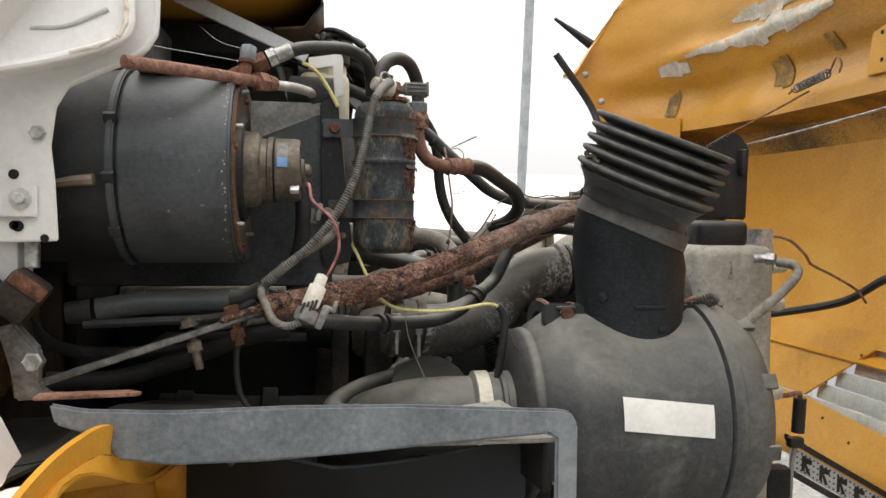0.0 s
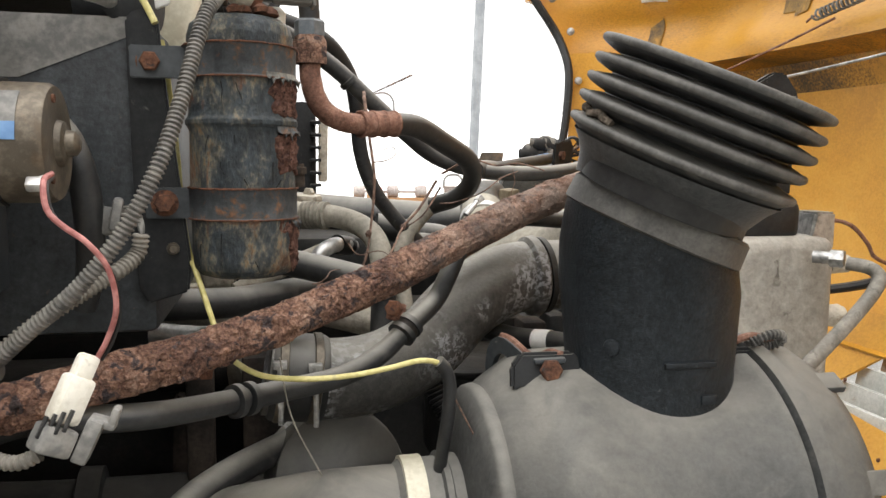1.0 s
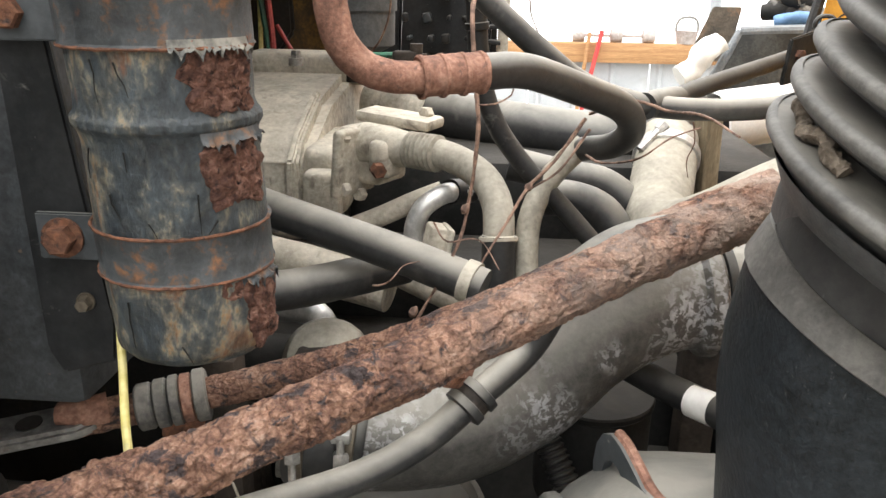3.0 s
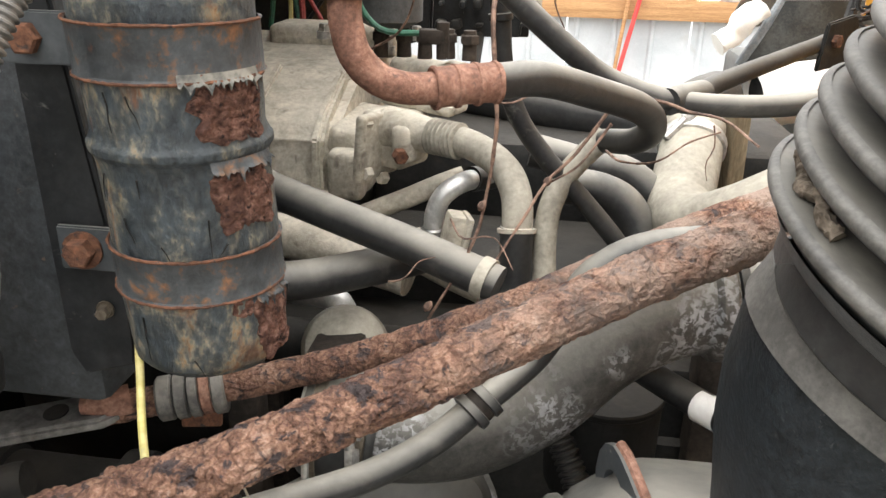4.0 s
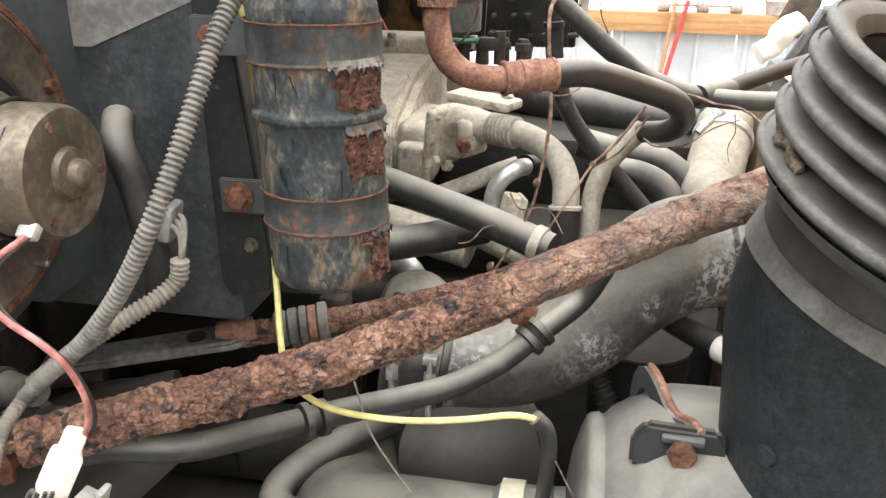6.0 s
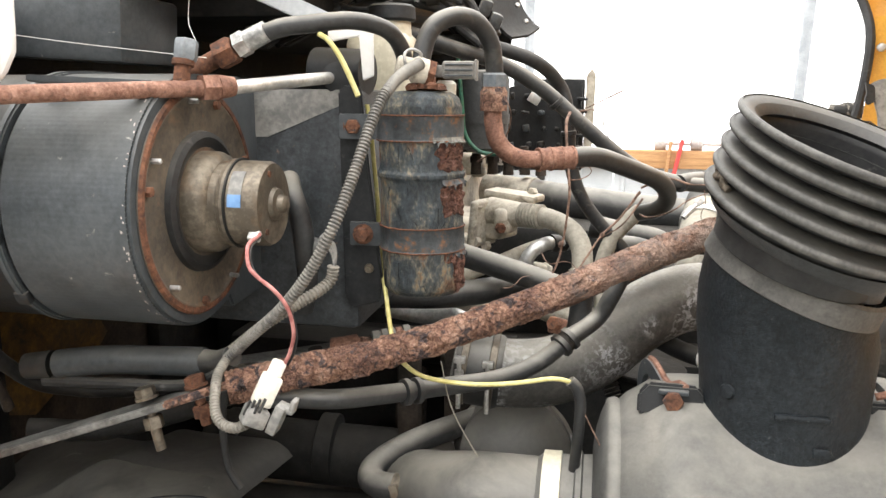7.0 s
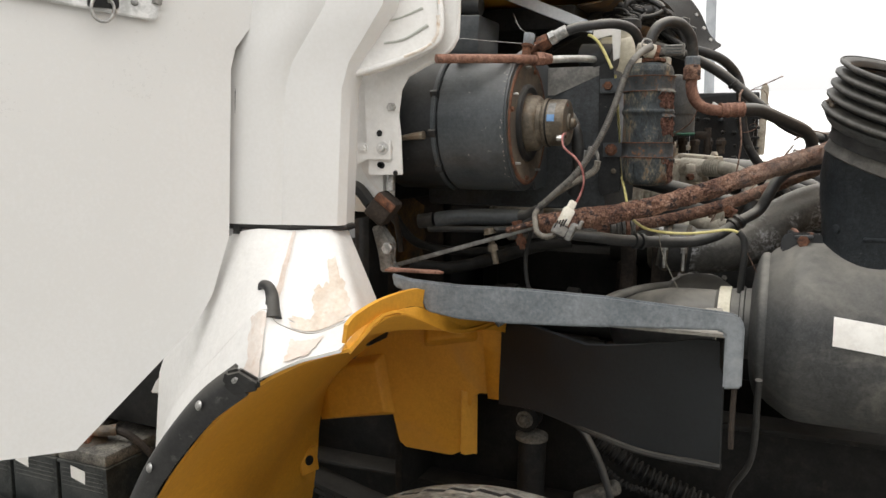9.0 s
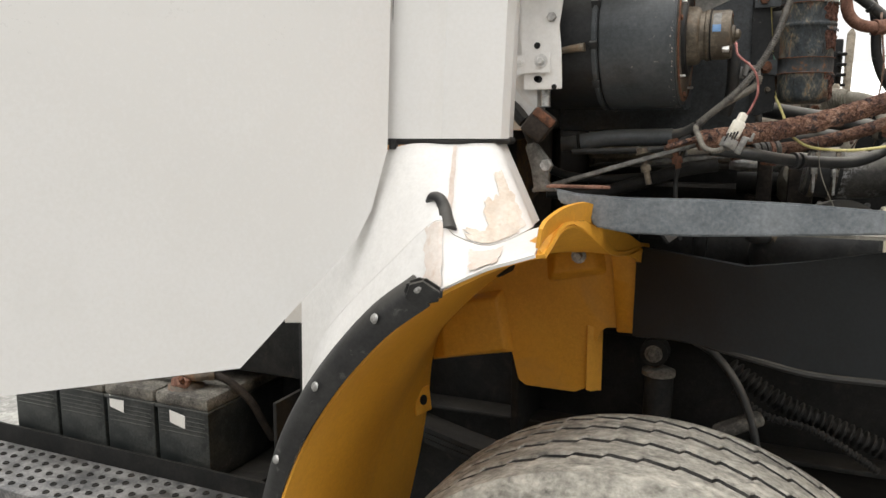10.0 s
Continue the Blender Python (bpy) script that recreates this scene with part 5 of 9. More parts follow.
for k in range(26):
    for j in range(4):
        part("mesh_hole", box(V((1.06, 1.5935, 1.06)) + along * (0.006 + 0.0115 * k) + upw * (-0.006 - 0.0125 * j), (0.0035, 0.002, 0.0035), (0, 29, 0), 0), DARK, strip2)

# ---- air cleaner ----
AX = V((0.0, 1.19, 1.25))
cleaner = thing("air_cleaner", (0.48, 1.19, 1.08), "black plastic air cleaner canister with a pale label", "air cleaner")
part("canister", lathe([(0.318, 0.075), (0.321, 0.098), (0.326, 0.116), (0.331, 0.1285), (0.334, 0.1315), (0.341, 0.133), (0.345, 0.131), (0.348, 0.134), (0.352, 0.1385), (0.381, 0.1575), (0.388, 0.1615), (0.40, 0.164), (0.42, 0.165), (0.585, 0.167), (0.59, 0.172), (0.60, 0.172)], AX, (1, 0, 0), n=72), CLEANER, cleaner, angle=50)
lid = part("lid", lathe([(0.601, 0.166), (0.605, 0.176), (0.622, 0.176), (0.626, 0.17), (0.655, 0.168), (0.675, 0.155), (0.685, 0.13), (0.688, 0.05)], AX, (1, 0, 0), n=72), CLEANER, cleaner, "ribbed end lid", angle=40)
for k in range(10):
    a = radians(36 * k + 10)
    d = V((0, math.cos(a), math.sin(a)))
    part("rib", box(AX + V((0.655, 0, 0)) + d * 0.162, (0.05, 0.008, 0.022), (math.degrees(a) , 0, 0), 0.002), CLEANER, lid)
for a in (100, 35, 300):
    d = V((0, math.cos(radians(a)), math.sin(radians(a))))
    part("clip", tube([AX + V((0.59, 0, 0)) + d * 0.178, AX + V((0.612, 0, 0)) + d * 0.184, AX + V((0.64, 0, 0)) + d * 0.176], 0.004, n=8, step=0.006), RUST_SMOOTH, lid, "wire clip")


def on_can(x, a, r=0.1685):
    return V((x, AX.y + r * math.cos(a), AX.z + r * math.sin(a)))


hi_a, lo_a = math.pi - 0.345, math.pi - 0.07
part("label", sheet([[on_can(0.443 + 0.132 * i / 6, hi_a + (lo_a - hi_a) * j / 8 + 0.085 * i / 6) for j in range(9)] for i in range(7)], 0.0006), LABEL, cleaner, "blank white paper label", angle=60)
collar = part("outlet_collar", lathe([(0.255, 0.056), (0.262, 0.062), (0.298, 0.063), (0.30, 0.068), (0.306, 0.068), (0.308, 0.064), (0.325, 0.066)], AX, (1, 0, 0), n=48), CLEANER, cleaner)

tilt = unit((0.295, -0.23, 0.90))
root = V((0.487, 1.147, 1.539))


def stacked(rings, n=64, caps=False):
    """A skin over rings: (centre, axis, radius)."""
    pts, faces = [], []
    for i, (c, axis, r) in enumerate(rings):
        a = unit(axis)
        b = (V((1, 0, 0)) - a * a.x).normalized()
        d = a.cross(b)
        for k in range(n):
            w = 2 * math.pi * k / n
            pts.append(V(c) + (b * math.cos(w) + d * math.sin(w)) * r)
        if i:
            o = (i - 1) * n
            faces += [(o + k, o + (k + 1) % n, o + n + (k + 1) % n, o + n + k) for k in range(n)]
    return pts, faces


low = unit((0.36, -0.14, 0.92))
up = V((0, 0, 1))
part("neck", stacked([((0.505, 1.168, 1.362), up, 0.084), ((0.505, 1.168, 1.385), up, 0.083), ((0.505, 1.168, 1.405), up, 0.0805), ((0.504, 1.168, 1.45), up, 0.0832), ((0.502, 1.168, 1.485), (0.08, -0.02, 1), 0.0865), ((0.500, 1.166, 1.51), (0.2, -0.06, 0.97), 0.087), ((0.500, 1.163, 1.535), (0.3, -0.1, 0.94), 0.0855), ((0.501, 1.161, 1.55), low, 0.084)]), NECK, cleaner, "black rubber neck", angle=60)
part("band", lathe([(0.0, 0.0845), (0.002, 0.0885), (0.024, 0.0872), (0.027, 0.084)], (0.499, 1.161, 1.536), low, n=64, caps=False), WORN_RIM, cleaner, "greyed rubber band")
part("throat", stacked([((0.504, 1.158, 1.563), low, 0.0835), ((0.505, 1.152, 1.578), (0.36, -0.22, 0.9), 0.085), (root + tilt * 0.056, tilt, 0.0905), (root + tilt * 0.066, tilt, 0.099)]), THROAT, cleaner, angle=60)
bell = [(0.064, 0.094), (0.068, 0.0985), (0.0725, 0.1050), (0.0735, 0.1062), (0.0768, 0.1066), (0.0782, 0.1050), (0.081, 0.094), (0.084, 0.085)]
for k in range(3):
    h = 0.0865 + 0.0178 * k
    bell += [(h, 0.086), (h + 0.0022, 0.0945), (h + 0.0048, 0.1030), (h + 0.0072, 0.1058), (h + 0.0100, 0.1066), (h + 0.0122, 0.1052), (h + 0.0146, 0.097), (h + 0.0168, 0.086)]
bell += [(0.1395, 0.086), (0.1435, 0.099), (0.1465, 0.1055), (0.150, 0.1065), (0.152, 0.104), (0.1515, 0.097), (0.149, 0.091)]
bore = [(0.149, 0.0908), (0.145, 0.086), (0.141, 0.083), (0.137, 0.0865), (0.131, 0.083), (0.122, 0.0865), (0.114, 0.082), (0.105, 0.0855), (0.097, 0.081), (0.03, 0.077)]
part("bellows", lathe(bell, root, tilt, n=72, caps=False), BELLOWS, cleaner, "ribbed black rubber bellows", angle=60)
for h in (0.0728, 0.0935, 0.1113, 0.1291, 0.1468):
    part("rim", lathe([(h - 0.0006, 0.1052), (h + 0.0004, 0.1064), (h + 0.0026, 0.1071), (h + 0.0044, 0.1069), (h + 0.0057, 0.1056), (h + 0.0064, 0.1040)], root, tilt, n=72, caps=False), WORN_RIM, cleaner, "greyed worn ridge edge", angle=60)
fx = unit(V((-1.0, 0.3, 0)) - tilt * V((-1.0, 0.3, 0)).dot(tilt))
fy = tilt.cross(fx)
fy = fy if fy.y < 0 else -fy
single("nest_debris", tube([root + tilt * (0.0845 + 0.0025 * math.sin(k * 1.9)) + (fx * math.cos(a) + fy * math.sin(a)) * (0.097 + 0.002 * math.sin(k * 2.7)) for k, a in enumerate([radians(0 + 6 * i) for i in range(7)])], 0.0034, n=14, step=0.0012, rough=0.0014, grain=420), NEST, "brown crumbly nest debris packed in the bellows groove", "debris")
# inside gets blacker rubber: the shade of the bore painted in
part("bore", lathe(bore, root, tilt, n=72, caps=False), RUBBER_BLACK, cleaner, "ribbed bore with its shade in the colour", angle=60)
part("bellows_floor", lathe([(0.03, 0.078), (0.032, 0.001)], root, tilt, n=32, caps=False), DARK, cleaner)
part("moulded_bar", box((0.505, 1.0865, 1.425), (0.05, 0.006, 0.006), bevel=0.002), NECK, cleaner)
part("moulded_bar", box((0.525, 1.0868, 1.392), (0.016, 0.004, 0.010), bevel=0.002), NECK, cleaner)
part("nub", lathe([(0, 0.009), (0.005, 0.007), (0.006, 0.002)], (0.444, 1.115, 1.437), (-0.7, -0.7, 0), n=14), NECK, cleaner)
ear = part("ear", prism([(-0.035, 0), (0.035, 0), (0.033, 0.025), (0.025, 0.034), (-0.025, 0.034), (-0.035, 0.022)], (0.395, 1.145, 1.392), (1, -0.05, 0), (0, 0.15, 1), -0.012, 0.003), BLACK_PLASTIC, cleaner, "black mounting ear")
part("bolt", hexagon((0.395, 1.142, 1.411), (0, -1, 0.1), 0.0105, 0.007), RUST_BOLT, ear, "rusty hex bolt")
part("ear", prism([(-0.03, 0), (0.03, 0), (0.03, 0.02), (0.02, 0.03), (-0.025, 0.03)], (0.592, 1.145, 1.392), (1, 0, 0), (0, 0.1, 1), -0.012, 0.003), BLACK_PLASTIC, cleaner)
bk = thing("cleaner_bracket", (0.37, 1.19, 1.39), "bent rusty edged steel horn bolted on the air cleaner", "bracket")
HORN_U = unit((-0.30, 0.95, 0.0))
horn_edge = [(-0.004, 1.4225), (0.012, 1.4215), (0.024, 1.4165), (0.036, 1.4115), (0.05, 1.4115), (0.066, 1.4165), (0.082, 1.4205), (0.096, 1.4205), (0.108, 1.414), (0.116, 1.402)]
horn_hole = [(0.086 + 0.018 * math.cos(radians(a)), 1.387 + 0.017 * math.sin(radians(a))) for a in range(-75, 256, 22)]
horn_low = [(0.119, 1.385), (0.116, 1.366), (0.092, 1.366), *horn_hole, (0.080, 1.366), (0.03, 1.372), (0.0, 1.395)]
part("horn", prism(horn_edge + horn_low, (0.402, 1.153, 0.0), HORN_U, (0, 0, 1), 0.006, 0.0), DRUM, bk, "dark horn with a worn edge")
part("edge", tube([V((0.4075, 1.155, 0)) + HORN_U * a + V((0, 0, b)) for a, b in horn_edge[:8]], 0.0036, n=8, step=0.004), RUST_SMOOTH, bk, "rusty edge")
part("foot", box((0.396, 1.149, 1.4185), (0.03, 0.012, 0.005), (0, -2, -8), 0.0015), DRUM, bk, "rusty edged foot")

# ---- outlet hose of the air cleaner ----
outlet = thing("outlet_hose", (0.2, 1.2, 1.2), "grey rubber air hose elbow with a white clamp", "hose")
part("hose", tube([(0.292, 1.19, 1.25), (0.24, 1.19, 1.25), (0.185, 1.192, 1.248), (0.145, 1.205, 1.238), (0.115, 1.235, 1.222), (0.10, 1.29, 1.20), (0.10, 1.36, 1.19)], 0.0575, n=32, step=0.008), RUBBER, outlet)
clamp = part("clamp", lathe([(0.262, 0.0590), (0.263, 0.0655), (0.283, 0.0660), (0.284, 0.0600)], AX, (1, 0, 0), n=48), CLEAR, outlet, "pale worn clamp band")
part("screw", joined(box((0.277, 1.128, 1.235), (0.012, 0.01, 0.024), bevel=0.002), hexagon((0.277, 1.124, 1.232), (0, -1, 0), 0.004, 0.01)), RUST_BOLT, clamp)
br = thing("breather_elbow", (0.08, 1.19, 1.26), "dusty rubber breather elbow with a wire clamp", "hose")
part("hose", tube([(0.176, 1.40, 1.270), (0.135, 1.345, 1.272), (0.097, 1.30, 1.270), (0.062, 1.258, 1.262), (0.048, 1.226, 1.254), (0.062, 1.204, 1.250), (0.11, 1.196, 1.252)], 0.0165, n=18, step=0.006), RUBBER, br)
part("clamp", joined(lathe([(-0.006, 0.018), (0.006, 0.018)], (0.092, 1.198, 1.2515), (1, -0.1, 0.05), n=24), box((0.092, 1.179, 1.25), (0.010, 0.006, 0.03), (0, -20, 0), 0.001)), MOTOR, br, "worn wire clamp")

# ---- blower: drum, plate, motor ----
BC = V((0.0, 1.062, 1.612))
blower = thing("heater_blower", (-0.14, 1.06, 1.48), "black plastic heater blower with a rusty motor plate", "heater blower")


def scroll():
    """The case's outline in y and z: a drum with a squared tail at the bottom, inward side."""
    out = []
    for k in range(90):
        a = radians(95 + 200 * k / 89)
        out.append((BC.y + 0.123 * math.cos(a), BC.z + 0.123 * math.sin(a)))
    out += [(BC.y + 0.06, BC.z - 0.125), (BC.y + 0.16, BC.z - 0.12), (BC.y + 0.20, BC.z - 0.06), (BC.y + 0.20, BC.z + 0.10), (BC.y + 0.10, BC.z + 0.123), (BC.y + 0.03, BC.z + 0.124)]
    return out


part("case", prism(scroll(), (-0.20, 0, 0), (0, 1, 0), (0, 0, 1), 0.125, 0.003), DRUM, blower, angle=40)
part("rim", prism([(BC.y + (y - BC.y) * 1.022, BC.z + (z - BC.z) * 1.022) for y, z in scroll()], (-0.212, 0, 0), (0, 1, 0), (0, 0, 1), 0.009, 0.002), DRUM, blower)
part("back_case", prism([(BC.y + (y - BC.y) * 0.99, BC.z + (z - BC.z) * 0.99) for y, z in scroll()], (-0.32, 0, 0), (0, 1, 0), (0, 0, 1), 0.119, 0.004), BLACK_PLASTIC, blower)
plate = part("motor_plate", lathe([(-0.0775, 0.110), (-0.0745, 0.1115), (-0.072, 0.1105), (-0.0715, 0.103), (-0.0735, 0.10), (-0.0735, 0.066), (-0.070, 0.064), (-0.068, 0.056), (-0.07, 0.05)], BC, (1, 0, 0), n=64), FLANGE, blower, "round rusty brown plate")
for k, a in enumerate((152, 168, 226, 70, 100, 20, 300, 265, 340)):
    d = V((0, math.cos(radians(a)), math.sin(radians(a))))
    if k % 2:
        part("bolt", hexagon(BC + V((-0.0725, 0, 0)) + d * 0.099, (1, 0, 0), 0.0048, 0.005), RUST_BOLT, plate)
    else:
        part("stud", lathe([(0, 0.0025), (0.009, 0.0025), (0.010, 0.0015)], BC + V((-0.0725, 0, 0)) + d * 0.099, (1, 0, 0), n=10), STEEL, plate)
part("rust_rim", lathe([(-0.0732, 0.1035), (-0.0708, 0.105), (-0.0706, 0.1095), (-0.073, 0.1118)], BC, (1, 0, 0), n=64, caps=False), RUST_BOLT, plate, "rusted rim")
part("dark_ring", lathe([(-0.0735, 0.0695), (-0.068, 0.0685), (-0.0655, 0.063), (-0.067, 0.056), (-0.070, 0.052)], BC, (1, 0, 0), n=56, caps=False), RUBBER_BLACK, plate, "dark ring round the motor")
rnd = random.Random(8)
chips = []
for k in range(34):
    a = radians(rnd.uniform(125, 262))
    d = V((0, math.cos(a), math.sin(a)))
    side = V((0, -d.z, d.y))
    w, h = rnd.uniform(0.0004, 0.0012), rnd.uniform(0.0004, 0.0016)
    chips.append(prism([(-w, -h), (w * 0.6, -h * 1.2), (w, 0.2 * h), (w * 0.2, h), (-w * 0.8, h * 0.6)], BC + V((-0.079 - abs(rnd.gauss(0, 0.004)), 0, 0)) + d * 0.1232, (1, 0, 0), side, 0.0007, 0))
tagged(part("paint_chips", joined(*chips), GLARE_CHIP_GREY, blower, "pale chips along the case edge"), kind="stuff")
motor = part("motor", lathe([(-0.07, 0.050), (-0.055, 0.0495), (-0.05, 0.047), (-0.047, 0.041), (-0.04, 0.0405), (-0.038, 0.043), (-0.034, 0.0435), (-0.031, 0.0415), (-0.002, 0.0412), (0.002, 0.039), (0.0035, 0.018), (0.003, 0.0165), (0.007, 0.015), (0.0085, 0.0095), (0.014, 0.0085), (0.0165, 0.005), (0.0168, 0.0)], BC, (1, 0, 0), n=48), MOTOR, blower, "dirty zinc motor can", angle=40)
part("sticker", sheet([[BC + V((-0.026 + 0.013 * i / 3, 0.042 * math.cos(w), 0.042 * math.sin(w))) for w in [radians(128 + 44 * j / 8) for j in range(9)]] for i in range(4)], 0.0005), GREY_PLASTIC, motor, "faded grimy sticker", angle=60)
part("sticker_end", sheet([[BC + V((-0.0262 + 0.0134 * i / 3, 0.0424 * math.cos(w), 0.0424 * math.sin(w))) for w in [radians(162 + 16 * j / 4) for j in range(5)]] for i in range(4)], 0.0005), BLUE, motor, "blue end of the sticker", angle=60)
for a in (110, 230, 350):
    d = V((0, math.cos(radians(a)), math.sin(radians(a))))
    part("screw", lathe([(0, 0.003), (0.004, 0.003)], BC + V((0.0, 0, 0)) + d * 0.032, (1, 0, 0), n=8), RUST_BOLT, motor)
part("wire_band", tube([BC + V((-0.030, 0.0428 * math.cos(w), 0.0428 * math.sin(w))) for w in [radians(20 + 9 * j) for j in range(28)]], 0.0014, n=6, step=0.004), DARK, motor, "dark wire round the can")
part("wire_outlet", box(BC + V((-0.004, -0.033, -0.026)), (0.012, 0.012, 0.008), (45, 0, 0), 0.002), BRIGHT, motor)
part("gusset", prism([(0, 0), (0.10, 0.0), (0.0, 0.045)], (-0.19, 1.02, 1.728), (1, 0, 0), (0, -1, 0.1), 0.006, 0.001), DRUM, blower)
for z in (1.592, 1.66, 1.53):
    part("case_clip", box((-0.208, BC.y - math.sqrt(max(0, 0.124 ** 2 - (z - BC.z) ** 2)), z), (0.014, 0.008, 0.014), (30, 0, 0), 0.002), BLACK_PLASTIC, blower)
part("case_tab", tube([(-0.275, 0.945, 1.583), (-0.245, 0.938, 1.587), (-0.222, 0.936, 1.589)], 0.0045, n=8, step=0.006, ends=0.0075), MOTOR, blower, "small worn latch tab")

# ---- heater box behind the blower ----
hvac = thing("heater_box", (-0.1, 1.4, 1.45), "large black plastic heater box", "heater box")
part("case", box((-0.145, 1.345, 1.585), (0.38, 0.30, 0.275), bevel=0.008), CASE, hvac)
part("shelf", prism([(-0.09, 0), (0.044, 0), (0.044, -0.012), (-0.06, -0.055), (-0.09, -0.055)], (0, 1.194, 1.722), (1, 0, 0), (0, 0, 1), -0.01, 0.002), GREY_PLASTIC, hvac, "greyed edge of the case")
part("upper_case", box((-0.285, 1.20, 1.79), (0.17, 0.12, 0.075), (0, 3, 0), 0.006), DRUM, hvac)
part("upper_lip", tube([(-0.40, 1.17, 1.848), (-0.30, 1.165, 1.848), (-0.205, 1.165, 1.842)], 0.018, n=12), BLACK_PLASTIC, hvac)
part("outlet_ring", lathe([(0, 0.012), (0.002, 0.017), (0.004, 0.012)], (0.022, 1.20, 1.735), (0.3, -1, 0), n=24), BLACK_PLASTIC, hvac)
part("cowl_tube", tube([(-0.02, 1.25, 1.745), (0.045, 1.24, 1.742)], 0.026, n=20), BLACK_PLASTIC, hvac)

# ---- receiver drier with straps ----
DC = V((0.121, 1.194, 0))
drier = thing("receiver_drier", (0.121, 1.194, 1.49), "corroded metal canister strapped to a plate, paint flaking off", "canister")


def dented_can():
    prof = [(1.498, 0.030), (1.501, 0.040), (1.507, 0.0445), (1.55, 0.0455), (1.625, 0.0445), (1.6285, 0.0455), (1.6315, 0.0475), (1.635, 0.0475), (1.638, 0.0455), (1.642, 0.0445), (1.70, 0.0445), (1.7055, 0.0445), (1.714, 0.042), (1.72, 0.034), (1.7215, 0.012)]
    pr = []
    for (h0, r0), (h1, r1) in zip(prof, prof[1:]):
        for k in range(4):
            pr.append((h0 + (h1 - h0) * k / 4, r0 + (r1 - r0) * k / 4))
    pr.append(prof[-1])
    pts, faces = lathe(pr, DC, (0, 0, 1), n=72)
    out = []
    for p in pts:
        d = V((p.x - DC.x, p.y - DC.y, 0))
        w = noise.fractal(p * 60, 0.8, 2.0, 3)
        out.append(p + d.normalized() * (0.0006 * w if d.length > 0.02 else 0))
    return out, faces


def leant(shape):
    """The can leans a little outward at its top."""
    return [V((p.x - 0.0 * (p.z - 1.53), p.y - 0.095 * (p.z - 1.53), p.z)) for p in map(V, shape[0])], shape[1]


def on_drier(a, z, r):
    return V((DC.x + r * math.cos(radians(a)), DC.y + r * math.sin(radians(a)), z))


part("can", leant(dented_can()), DRIER, drier, angle=50)


def scab(zc, h, ac, w, seed):
    """A raised, ragged patch of rust on the can."""
    rows = []
    for i in range(19):
        row = []
        for j in range(73):
            t = 2 * math.pi * j / 72
            edge = 1 + 0.45 * noise.noise(V((1.8 * math.cos(t), 1.8 * math.sin(t), seed))) + 0.13 * noise.noise(V((7 * math.cos(t), 6 * math.sin(t), seed)))
            # the patch is squarish: bounded by the bead and the strap
            sq = min(1.2, 1 / max(abs(math.cos(t)), abs(math.sin(t)))) * 0.9
            f = i / 18
            u, v = f * edge * sq * math.cos(t), f * edge * sq * math.sin(t)
            p = on_drier(ac + w * u, zc + h * v, 0.0452)
            lump = 0.0020 * noise.fractal(p * 190, 0.7, 2.0, 3) + 0.0010
            row.append(on_drier(ac + w * u, zc + h * v, 0.0452 + (lump if f < 0.9 else -0.0012)))
        rows.append(row)
    return leant(sheet(rows, -0.0003))


for zc, h, ac, w, s in ((1.655, 0.020, -28, 31, 1), (1.608, 0.021, -26, 31, 4), (1.526, 0.022, -12, 24, 8), (1.545, 0.006, -40, 9, 15)):
    part("rust_patch", scab(zc, h, ac, w, s), DRIER_RUST, drier, "raised rust scab", angle=35)
for z0, a0, a1, s in ((1.672, -62, -5, 2), (1.628, -50, 0, 6), (1.550, -30, 5, 9)):
    rows = []
    for j in range(40):
        a = a0 + (a1 - a0) * j / 39
        drop = 0.0035 + 0.012 * max(0, noise.noise(V((j * 0.37, s, 0)))) + 0.003 * noise.noise(V((j * 1.3, s, 0)))
        out = 0.0475 + 0.002 * (1 + noise.noise(V((j * 0.5, s + 3, 0))))
        rows.append([on_drier(a, z, r) for r, z in ((0.0460, z0 + 0.002), (0.0472, z0 - drop * 0.5), (out, z0 - drop))])
    part("paint_flake", leant(sheet(rows, 0.0005)), (BAND if s != 2 else FLAKE), drier, "curled paint flakes", angle=80)
for a0, z0, z1, s in ((-108, 1.665, 1.645, 1), (-92, 1.664, 1.648, 2), (-124, 1.622, 1.606, 3), (-96, 1.622, 1.612, 4), (-112, 1.60, 1.586, 5), (-56, 1.60, 1.579, 7), (-88, 1.586, 1.578, 8), (-45, 1.585, 1.578, 9), (-112, 1.54, 1.512, 10), (-78, 1.516, 1.505, 11), (-140, 1.53, 1.51, 12)):
    pts = [on_drier(a0 + 3 * noise.noise(V((k * 2.3, s * 3.1, 0))) + k * (s % 3 - 1), z0 + (z1 - z0) * k / 6, 0.0458) for k in range(7)]
    part("crack", leant(tube(pts, 0.0005, n=5, step=0.006, ends=0.0002)), DARK, drier, "dark crack in the paint")
